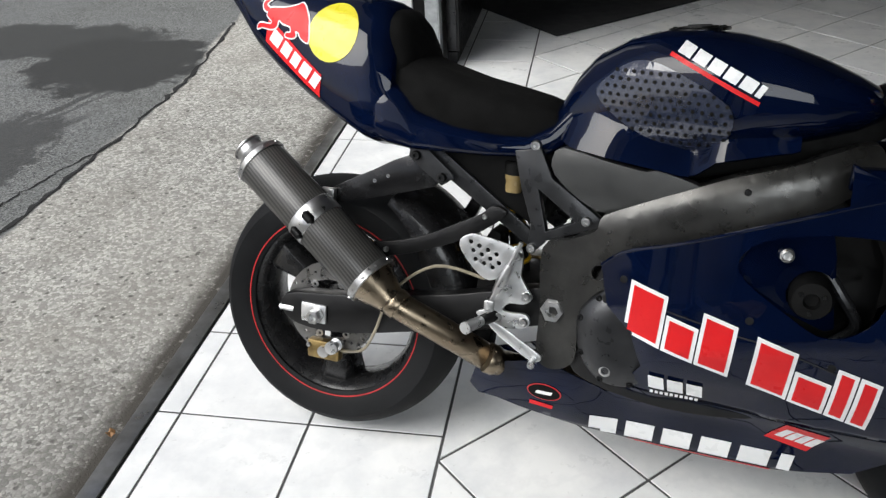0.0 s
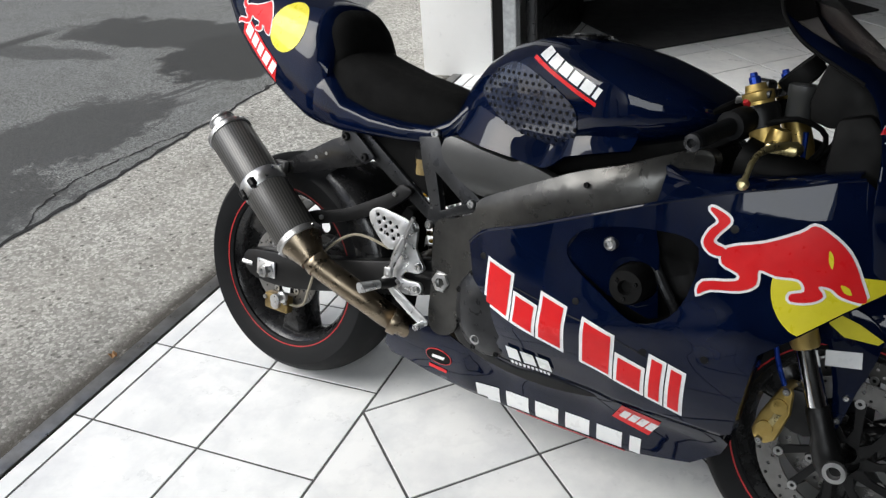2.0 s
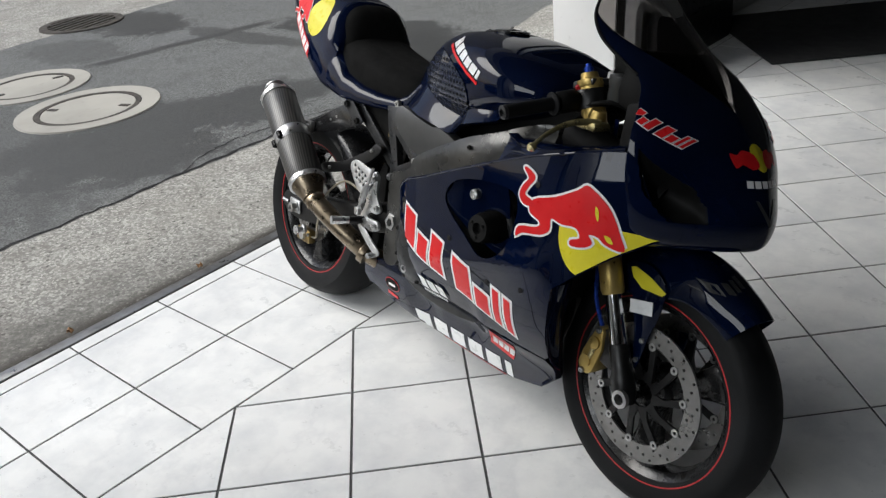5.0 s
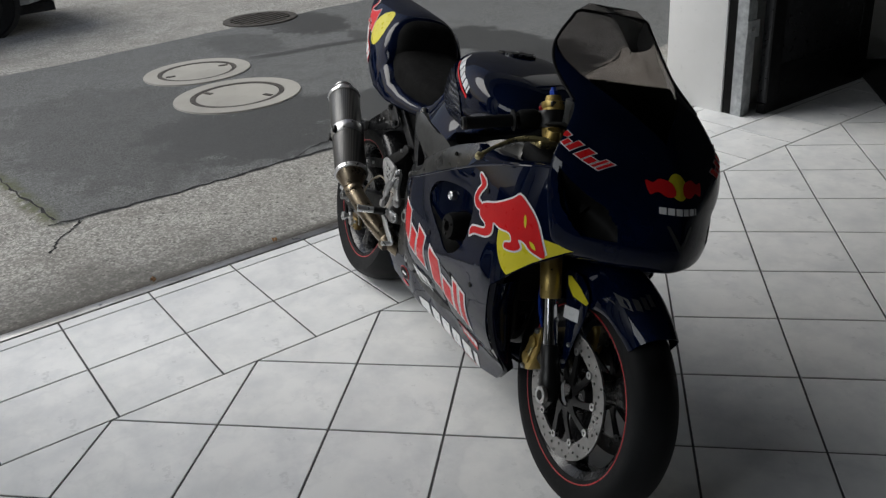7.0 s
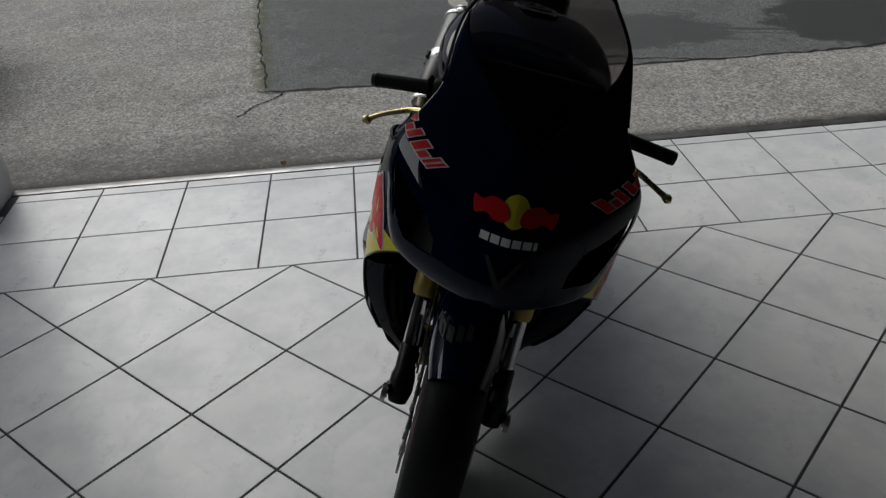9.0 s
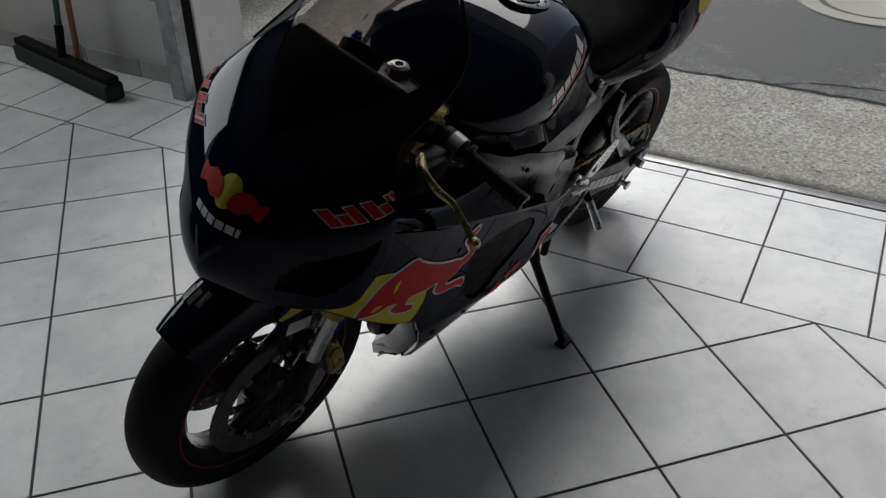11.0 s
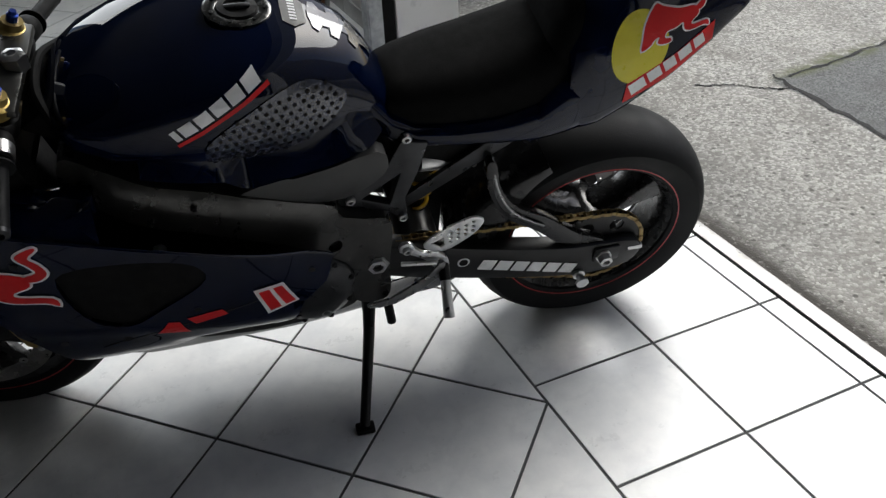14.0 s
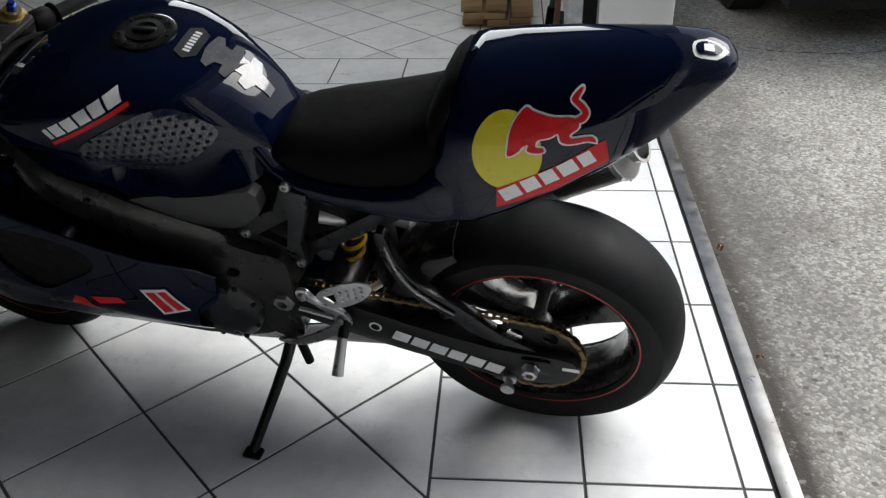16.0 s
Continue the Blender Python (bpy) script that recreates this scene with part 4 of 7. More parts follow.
# frame plates and spars
for s in (-1, 1):
    def spar_y(x, z, s=s):
        base = spl(x, [0.48, 0.56, 0.66, 0.80, 0.95, 1.05], [0.150, 0.156, 0.176, 0.192, 0.182, 0.14])
        over = max(0.0, z - float(np.interp(x, [0.48, 0.60, 0.75, 0.90, 1.0], [0.60, 0.60, 0.660, 0.712, 0.740]))) / 0.05
        return s * (base - 0.020 * min(over, 1.0) ** 2)
    out = rounded([(0.490, 0.545), (0.545, 0.570), (0.590, 0.595), (0.602, 0.625), (0.68, 0.665), (0.75, 0.697), (0.821, 0.728), (0.912, 0.758), (0.976, 0.785), (1.04, 0.80), (1.05, 0.75), (0.96, 0.685), (0.83, 0.635),
                   (0.72, 0.575), (0.66, 0.53), (0.640, 0.502), (0.600, 0.470), (0.572, 0.420), (0.575, 0.330), (0.535, 0.298), (0.497, 0.318), (0.495, 0.419)], 4)
    hole = disc_line(0.605, 0.515, 0.015, 14)
    fr = part("frame_beam", shell(out, spar_y, 0.05, [hole], 0.018), FRAME_GREY, bike, "scuffed satin grey frame beam", sharp=0.9)
    nut(fr, "pivot_nut", (0.522, s * 0.150, 0.420), 0.021, s, STEEL, 0.010, 0.012)
    bolt(fr, (0.845, s * 0.193, 0.708), 0.006, s, BLACK_METAL)
    # subframe: triangular bracket and rail
    tri = [(0.452, 0.532), (0.466, 0.524), (0.490, 0.552), (0.588, 0.591), (0.590, 0.610), (0.536, 0.646), (0.490, 0.676), (0.464, 0.731), (0.412, 0.722), (0.430, 0.652), (0.456, 0.582)]
    hole = [(0.487, 0.570), (0.543, 0.597), (0.487, 0.637), (0.465, 0.652)]
    b = part("subframe_bracket", plate(tri, s * 0.105, s * 0.128, [hole]), GREY_PLATE, bike, "grey triangular subframe bracket", bevel=0.002)
    for x, z in ((0.462, 0.533), (0.565, 0.602)):
        bolt(b, (x, s * 0.128, z), 0.010, s)
    rail = [(0.462, 0.520), (0.482, 0.540), (0.235, 0.715), (0.06, 0.775), (0.05, 0.745), (0.21, 0.685)]
    part("subframe_rail", plate(rail, s * 0.092, s * 0.104), GREY_PLATE, bike, bevel=0.002)
    # side covers under the tank
    cov = rounded([(0.494, 0.722), (0.512, 0.742), (0.590, 0.728), (0.668, 0.717), (0.688, 0.722), (0.755, 0.707), (0.764, 0.695), (0.690, 0.662), (0.609, 0.628), (0.560, 0.644), (0.502, 0.690)], 2)
    part("side_cover", shell(cov, lambda x, z, s=s: s * (0.160 + 0.05 * (x - 0.5) - 0.006 * abs((z - 0.69 - 0.04 * (0.62 - x)) / 0.045) ** 3), 0.03, (), 0.015), GREY_PLASTIC, bike, "smooth grey side cover below the tank", sharp=0.9)

# engine, inner darkness and covers
eng = rounded([(0.56, 0.34), (0.62, 0.28), (0.80, 0.26), (0.98, 0.30), (1.06, 0.42), (1.08, 0.62), (0.95, 0.72), (0.75, 0.64), (0.62, 0.55)], 4)
part("engine_block", plate(eng, -0.150, 0.150), BLACK_METAL, bike, bevel=0.01)
airbox = [(0.50, 0.60), (0.60, 0.66), (0.98, 0.76), (1.10, 0.84), (1.04, 0.88), (0.60, 0.78), (0.48, 0.74)]
part("airbox", plate(airbox, -0.085, 0.085), BLACK_PLASTIC, bike, bevel=0.01)
inner = [(0.20, 0.70), (0.46, 0.56), (0.50, 0.72), (0.10, 0.76)]
part("battery_box", plate(inner, -0.088, 0.088), BLACK_PLASTIC, bike, bevel=0.01)
for s in (-1, 1):
    cover = [(0.575, 0.427), (0.608, 0.475), (0.650, 0.494), (0.715, 0.445), (0.745, 0.390), (0.735, 0.340), (0.690, 0.300), (0.628, 0.300), (0.583, 0.352)]
    cc = Vector((0.66, 0.392))
    loops = []
    for k, y in ((1.0, 0.148), (1.0, 0.166), (0.95, 0.174), (0.80, 0.180), (0.72, 0.186), (0.4, 0.188)):
        loops.append([(p[0], s * y, p[1]) for p in rounded([tuple(cc + (Vector(c) - cc) * k) for c in cover], 4)])
    cl = part("engine_cover", skin(bmesh.new(), loops), GREY_PLATE, bike, "dark satin engine side cover", sharp=0.9)
    for c in cover:
        q = cc + (Vector(c) - cc) * 0.93
        bolt(cl, (q.x, s * 0.172, q.y), 0.0065, s, BLACK_METAL)
    part("filler_plug", lathe([(0.013, s * 0.166), (0.013, s * 0.190), (0.009, s * 0.192)], 8, "y", (0.632, 0, 0.478)), BLACK_METAL, cl)
    part("sight_glass", lathe([(0.012, s * 0.176), (0.012, s * 0.186), (0.008, s * 0.187), (0.007, s * 0.184), (0.001, s * 0.184)], 14, "y", (0.640, 0, 0.330)), STEEL, cl)
    if s < 0:
        gen = part("crash_knob", lathe([(0.036, s * 0.15), (0.036, s * 0.236), (0.031, s * 0.250), (0.014, s * 0.252), (0.011, s * 0.240), (0.001, s * 0.240)], 28, "y", (0.970, 0, 0.551)), BLACK_PLASTIC, bike, "round black crash knob")
        for a in (0.5, 2.6, 4.7):
            bolt(gen, (0.970 + 0.021 * math.cos(a), s * 0.251, 0.551 + 0.021 * math.sin(a)), 0.004, s, BLACK_METAL)
for k in range(4):
    y = -0.105 + 0.07 * k
    part("header_pipe", tube([(1.03, y, 0.52), (1.12, y, 0.42), (1.08, y * 0.8, 0.29), (0.90, y * 0.5, 0.245), (0.70, y * 0.3 - 0.03, 0.245)], 0.019, 10), BLACK_METAL, bike)
part("radiator", plate([(1.10, 0.40), (1.14, 0.42), (1.20, 0.66), (1.16, 0.68)], -0.17, 0.17), BLACK_METAL, bike)

# exhaust
ex = new("exhaust")
ex.parent = bike
A, B = Vector((0.155, -0.205, 0.436)), Vector((-0.136, -0.164, 0.645))
part("can", along(A, B, [(0.052, 0.0), (0.055, 0.02), (0.055, 0.98), (0.052, 1.0)], 36), CARBON, ex, "carbon fibre silencer can")
for t0, t1 in ((-0.01, 0.035), (0.44, 0.55), (0.965, 1.0)):
    band = part("band", along(A + (B - A) * t0, A + (B - A) * t1, [(0.0555, 0), (0.0575, 0.08), (0.0575, 0.92), (0.0555, 1)], 36), STEEL, ex, "bright steel band")
    if t0 > 0.1:
        n = (B - A).normalized()
        for sg in (-1, 1):
            c = A + (B - A) * 0.495 + Vector((0, -0.0575, 0)) * (0.9) + n.cross(Vector((0, 1, 0))) * 0.022 * sg
            part("slot", along(c - n * 0.016 - Vector((0, 0.0015, 0)), c + n * 0.016 - Vector((0, 0.0015, 0)), [(0.002, 0), (0.010, 0.2), (0.010, 0.8), (0.002, 1)], 12), BLACK_METAL, band)
for k in range(10):
    a = k * 2 * math.pi / 10
    d = (B - A).normalized()
    u = d.orthogonal().normalized()
    v = d.cross(u)
    for t in (0.012, 0.982):
        c = A + (B - A) * t + (u * math.cos(a) + v * math.sin(a)) * 0.0578
        part("rivet", along(c, c + (u * math.cos(a) + v * math.sin(a)) * 0.0025, [(0.003, 0), (0.002, 1)], 6), STEEL, ex)
part("end_cap", along(B, B + (B - A).normalized() * 0.040, [(0.054, 0), (0.045, 0.25), (0.033, 0.45), (0.030, 0.55), (0.030, 0.88), (0.034, 0.92), (0.034, 1.0), (0.027, 1.0), (0.026, 0.4)], 28), STEEL, ex, "polished end cap")
part("cone", along(A, A - (B - A).normalized() * 0.06, [(0.053, 0), (0.046, 0.3), (0.033, 0.8), (0.031, 1.0)], 28), HEAT, ex)
part("pipe", tube([(0.175, -0.207, 0.420), (0.215, -0.208, 0.395), (0.285, -0.190, 0.358), (0.345, -0.162, 0.320), (0.388, -0.120, 0.280), (0.43, -0.07, 0.250), (0.54, -0.03, 0.235), (0.72, -0.02, 0.235)], 0.029, 20), HEAT, ex, "heat tinted link pipe")
for p, q in (((0.205, -0.2085, 0.402), (0.222, -0.208, 0.391)), ((0.395, -0.151, 0.294), (0.412, -0.142, 0.286))):
    part("clamp", along(p, q, [(0.031, 0), (0.032, 0.1), (0.032, 0.9), (0.031, 1)], 20), HEAT, ex)
part("hanger_clamp", box(-0.008, 0.026, -0.134, -0.117, 0.560, 0.596), STEEL, ex, bevel=0.004)
hang = rounded([(-0.004, 0.582), (0.042, 0.611), (0.110, 0.646), (0.191, 0.686), (0.236, 0.660), (0.252, 0.632), (0.229, 0.621), (0.150, 0.597), (0.078, 0.577), (0.026, 0.566), (0.0, 0.566)], 2)
hp = part("exhaust_hanger", plate(hang, -0.1155, -0.108), PLATE_BLACK, bike, "satin black exhaust hanger plate", bevel=0.0015)
strip = rounded([(0.189, 0.685), (0.204, 0.716), (0.216, 0.712), (0.286, 0.657), (0.282, 0.646), (0.266, 0.634), (0.254, 0.637)], 2)
part("hanger_flange", plate(strip, -0.1215, -0.116), GREY_PLATE, hp, "dark grey bolted flange", bevel=0.001)
for x, z in ((0.206, 0.688), (0.264, 0.649)):
    bolt(hp, (x, -0.1215, z), 0.010, -1, BLACK_METAL)
for x, z in ((0.112, 0.622), (0.142, 0.636)):
    part("hole_rim", lathe([(0.004, -0.1155), (0.004, -0.1165), (0.0025, -0.1165), (0.002, -0.1150)], 10, "y", (x, 0, z)), STEEL, hp)
bolt(hp, (0.010, -0.134, 0.577), 0.010, -1, STEEL)
part("oil_cup", lathe([(0.016, 0.632), (0.017, 0.636), (0.017, 0.655), (0.019, 0.658), (0.019, 0.674), (0.016, 0.676)], 18, "z", (0.405, -0.088, 0)), AMBER, bike, "small amber brake fluid cup")
part("cup_lid", lathe([(0.021, 0.668), (0.021, 0.690), (0.017, 0.694)], 18, "z", (0.405, -0.088, 0)), BLACK_PLASTIC, bike)

# footrests
for s in (-1, 1):
    rs = new("rear_set")
    rs.parent = bike
    if s < 0:
        heel = rounded([(0.328, 0.541), (0.345, 0.554), (0.367, 0.556), (0.445, 0.539), (0.435, 0.506), (0.404, 0.470), (0.372, 0.475), (0.332, 0.518)], 3)
        holes = [disc_line(0.350 + 0.018 * i + 0.006 * j, 0.540 - 0.006 * i - 0.017 * j, 0.0050, 8) for i in range(4) for j in range(3) if i + j < 5]
    else:
        heel = rounded([(0.304, 0.534), (0.309, 0.513), (0.335, 0.484), (0.388, 0.454), (0.427, 0.474), (0.416, 0.499), (0.383, 0.522), (0.331, 0.544)], 3)
        holes = [disc_line(0.325 + 0.0155 * i, 0.530 - 0.008 * i - 0.013 * j, 0.0042, 8) for i in range(4) for j in range(3)]
        holes.append([(0.386, 0.498), (0.412, 0.483), (0.392, 0.467), (0.384, 0.474)])
    part("heel_plate", plate(heel, s * 0.168, s * 0.173, holes), SILVER, rs, "drilled aluminium heel plate", bevel=0.0008)
    if s < 0:
        br = rounded([(0.436, 0.542), (0.452, 0.535), (0.457, 0.510), (0.456, 0.483), (0.472, 0.457), (0.481, 0.441), (0.466, 0.427), (0.436, 0.424), (0.424, 0.408), (0.443, 0.405), (0.472, 0.406), (0.481, 0.389), (0.467, 0.376), (0.442, 0.372), (0.414, 0.376), (0.382, 0.383), (0.369, 0.394), (0.391, 0.408), (0.411, 0.450), (0.404, 0.470), (0.430, 0.506)], 3)
        bp = part("bracket", plate(br, s * 0.157, s * 0.167), SILVER, rs, bevel=0.0015)
        for x, z in ((0.469, 0.444), (0.468, 0.391), (0.446, 0.524), (0.415, 0.392)):
            bolt(bp, (x, s * 0.167, z), 0.0095, s)
        part("peg", tube([(0.392, s * 0.205, 0.392), (0.376, s * 0.255, 0.391)], [0.0105, 0.0125], 14, n=1), SILVER, rs, "knurled footpeg")
        part("peg_root", tube([(0.408, s * 0.160, 0.392), (0.392, s * 0.206, 0.392)], [0.013, 0.011], 12, n=1), BLACK_METAL, rs)
        part("lever", plate(rounded([(0.396, 0.384), (0.420, 0.383), (0.470, 0.356), (0.513, 0.331), (0.506, 0.317), (0.490, 0.318), (0.425, 0.356)], 2), s * 0.175, s * 0.181), SILVER, rs, "brake lever", bevel=0.002)
        part("push_rod", tube([(0.456, s * 0.185, 0.557), (0.401, s * 0.185, 0.423)], 0.0045, 10, n=1), STEEL, rs)
        part("master_cylinder", tube([(0.436, s * 0.185, 0.508), (0.424, s * 0.185, 0.478), (0.412, s * 0.185, 0.450)], [0.0075, 0.011, 0.008], 12, n=1), STEEL, rs)
        part("clevis", box(0.391, 0.411, s * 0.178, s * 0.192, 0.408, 0.432), STEEL, rs, bevel=0.004)
        part("toe_piece", tube([(0.498, s * 0.176, 0.320), (0.500, s * 0.208, 0.320)], 0.0075, 10, n=1), SILVER, rs)
    else:
        br = rounded([(0.472, 0.485), (0.477, 0.465), (0.455, 0.453), (0.425, 0.430), (0.407, 0.405), (0.388, 0.378), (0.370, 0.390), (0.376, 0.425), (0.400, 0.447), (0.425, 0.450), (0.442, 0.467), (0.452, 0.485)], 3)
        bp = part("bracket", plate(br, s * 0.157, s * 0.167), SILVER, rs, bevel=0.0015)
        for x, z in ((0.462, 0.470), (0.382, 0.395)):
            bolt(bp, (x, s * 0.167, z), 0.0095, s)
        part("peg", tube([(0.384, s * 0.190, 0.380), (0.387, s * 0.247, 0.322)], [0.0105, 0.0125], 14, n=1), SILVER, rs, "knurled footpeg")
        part("peg_root", tube([(0.381, s * 0.158, 0.402), (0.384, s * 0.191, 0.379)], 0.012, 12, n=1), BLACK_METAL, rs)
        part("lever", plate(rounded([(0.380, 0.418), (0.396, 0.418), (0.416, 0.388), (0.500, 0.326), (0.546, 0.321), (0.546, 0.307), (0.490, 0.307), (0.402, 0.366)], 2), s * 0.170, s * 0.177), ALLOY, rs, "gear lever", bevel=0.002)
        part("link_rod", tube([(0.400, s * 0.176, 0.425), (0.475, s * 0.170, 0.432)], 0.005, 8, n=1), STEEL, rs)
        part("toe_piece", tube([(0.505, s * 0.165, 0.300), (0.498, s * 0.168, 0.235)], 0.0105, 12, n=1), BLACK_PLASTIC, rs)

# chain and sprocket on the left
CH = 0.112
chain_bm = bmesh.new()
Rb, Rf, fx, fz = 0.106, 0.040, 0.505, 0.405
length = math.hypot(fx, fz - 0.312)
tilt = math.atan2(fz - 0.312, fx)
open_a = math.acos((Rb - Rf) / length)
pts = []
for i in range(41):
    a = tilt + open_a + (2 * math.pi - 2 * open_a) * i / 40
    pts.append((Rb * math.cos(a), 0.312 + Rb * math.sin(a)))
lo_f = (fx + Rf * math.cos(tilt - open_a), fz + Rf * math.sin(tilt - open_a))
hi_f = (fx + Rf * math.cos(tilt + open_a), fz + Rf * math.sin(tilt + open_a))
path2 = pts + [(pts[-1][0] + (lo_f[0] - pts[-1][0]) * k / 20, pts[-1][1] + (lo_f[1] - pts[-1][1]) * k / 20 - 0.012 * math.sin(math.pi * k / 20)) for k in range(1, 21)]
path2 += [(hi_f[0] + (pts[0][0] - hi_f[0]) * k / 20, hi_f[1] + (pts[0][1] - hi_f[1]) * k / 20) for k in range(0, 20)]
dist, pitch, links = 0.0, 0.0159, []
for a, b in zip(path2, path2[1:] + path2[:1]):
    seg = math.hypot(b[0] - a[0], b[1] - a[1])
    while dist < seg:
        t = dist / seg
        links.append((a[0] + (b[0] - a[0]) * t, a[1] + (b[1] - a[1]) * t, math.atan2(b[1] - a[1], b[0] - a[0])))
        dist += pitch
    dist -= seg
for i, (x, z, a) in enumerate(links):
    m = Matrix.Translation((x, CH, z)) @ Matrix.Rotation(-a, 4, "Y")
    w = 0.005 if i % 2 else 0.0072
    for sg in (-1, 1):
        box(-0.0095, 0.0095, sg * w - 0.0008, sg * w + 0.0008, -0.0045, 0.0045, chain_bm, m)
    box(-0.003, 0.003, -0.008, 0.008, -0.003, 0.003, chain_bm, m @ pose(0.008, 0, 0, 0, 45, 0))
tagged(part("chain", chain_bm, CHAIN_GOLD, bike, "gold drive chain", raw=True), kind="stuff")
teeth = []
for k in range(90):
    a = 2 * math.pi * k / 90
    r = 0.103 if k % 2 else 0.110
    teeth.append((r * math.cos(a), 0.312 + r * math.sin(a)))
holes = [disc_line(0.072 * math.cos(a), 0.312 + 0.072 * math.sin(a), 0.018, 12) for a in [k * 2 * math.pi / 6 for k in range(6)]] + [disc_line(0, 0.312, 0.035, 20)]
part("sprocket", plate(teeth, CH - 0.003, CH + 0.003, holes), BLACK_METAL, bike, "dark rear sprocket", sharp=0.9)
part("sprocket_carrier", lathe([(0.03, 0.06), (0.062, 0.065), (0.058, 0.100), (0.03, 0.106)], 28, "y", REAR, close=True), BLACK_METAL, bike)

# side stand
foot = BIKE.inverted() @ Vector((0.402, 0.284, 0.012))
st = part("side_stand", tube([(0.545, 0.13, 0.285), (0.552, 0.18, 0.235), foot], [0.015, 0.013, 0.011], 12, n=3), BLACK_METAL, bike, "black side stand folded out")
part("stand_foot", box(-0.022, 0.020, -0.014, 0.016, -0.011, 0.002, None, Matrix.Translation(foot) @ pose(0, 0, 0, 13, 0, 0)), BLACK_METAL, st, bevel=0.004)
part("stand_spring", tube([(0.535, 0.15, 0.29), (0.545, 0.18, 0.245)], 0.006, 8, n=1), BLACK_METAL, st)

# ---- bodywork ----


def closed_hoop(x, zb, zt, w, k=2.6, wide=0.5, n=26, foot=0.8):
    """A rounded cross-section; wide: how high its widest line lies."""
    pts = []
    zm = zb + (zt - zb) * wide
    for i in range(n):
        a = 2 * math.pi * i / n
        c, s = math.cos(a), math.sin(a)
        y = w * math.copysign(abs(c) ** (2 / k), c)
        if s < 0:
            y *= 1 - (1 - foot) * (-s) ** 1.5
        h = (zt - zm) if s > 0 else (zm - zb)
        pts.append((x, y, zm + h * math.copysign(abs(s) ** (2 / k), s)))
    return pts


# tail unit
tail_loops = []
for x, zb, zt, w, k, wd in ((0.150, 0.700, 0.905, 0.128, 3.2, 0.18), (0.118, 0.690, 0.970, 0.128, 3.0, 0.18), (0.09, 0.695, 0.984, 0.126, 2.7, 0.18), (0.03, 0.722, 0.995, 0.120, 2.5, 0.2), (-0.05, 0.762, 1.005, 0.109, 2.5, 0.25),
                            (-0.13, 0.808, 1.015, 0.093, 2.5, 0.3), (-0.20, 0.858, 1.022, 0.076, 2.5, 0.4), (-0.255, 0.920, 1.024, 0.057, 2.4, 0.5), (-0.285, 0.955, 1.015, 0.042, 2.3, 0.5), (-0.300, 0.972, 1.000, 0.022, 2.0, 0.5), (-0.304, 0.980, 0.990, 0.008, 2.0, 0.5)):
    w *= float(np.interp(x, [-0.304, -0.20, -0.05, 0.08, 0.16], [1.0, 1.15, 1.25, 1.25, 1.12]))
    tail_loops.append(closed_hoop(x, zb, zt, w, k, wd, 36, 0.75))
tail = part("tail_unit", skin(bmesh.new(), tail_loops), NAVY, bike, "glossy navy tail unit", sharp=1.1)
skirt_loops = []
for x, zb, zt, w in ((0.06, 0.740, 0.80, 0.112), (0.105, 0.712, 0.83, 0.124), (0.150, 0.697, 0.84, 0.130), (0.20, 0.695, 0.785, 0.132), (0.28, 0.698, 0.758, 0.130), (0.36, 0.700, 0.748, 0.125), (0.43, 0.705, 0.748, 0.118), (0.475, 0.712, 0.775, 0.110), (0.50, 0.725, 0.81, 0.102), (0.515, 0.75, 0.825, 0.096)):
    w *= float(np.interp(x, [0.06, 0.20, 0.36, 0.515], [1.24, 1.14, 1.06, 1.0]))
    skirt_loops.append(closed_hoop(x, zb, zt, w, 4.5, 0.3, 36, 0.85))
skirt = part("seat_skirt", skin(bmesh.new(), skirt_loops), NAVY, bike, sharp=1.1)
seat_loops = []
for x, zb, zt, w in ((0.125, 0.74, 0.905, 0.112), (0.16, 0.72, 0.886, 0.122), (0.22, 0.72, 0.864, 0.124), (0.30, 0.72, 0.842, 0.120), (0.38, 0.72, 0.828, 0.110), (0.44, 0.72, 0.816, 0.097), (0.475, 0.73, 0.805, 0.086), (0.492, 0.74, 0.780, 0.078)):
    seat_loops.append(closed_hoop(x, zb, zt, w, 3.2, 0.45, 36, 0.98))
part("seat_pad", skin(bmesh.new(), seat_loops), FOAM, bike, "matt black foam seat pad", sharp=1.1)
pad_loops = [closed_hoop(x, zb, zt, w, 3.0, 0.4, 30, 1.0) for x, zb, zt, w in ((0.108, 0.76, 0.972, 0.114), (0.130, 0.75, 0.966, 0.117), (0.150, 0.75, 0.945, 0.116), (0.168, 0.75, 0.912, 0.108), (0.180, 0.76, 0.885, 0.09))]
part("hump_pad", skin(bmesh.new(), pad_loops), FOAM, bike, "matt black foam pad on the tail hump", sharp=1.1)
for s in (-1, 1):
    bolt(skirt, (0.452, s * 0.118, 0.735), 0.011, s)

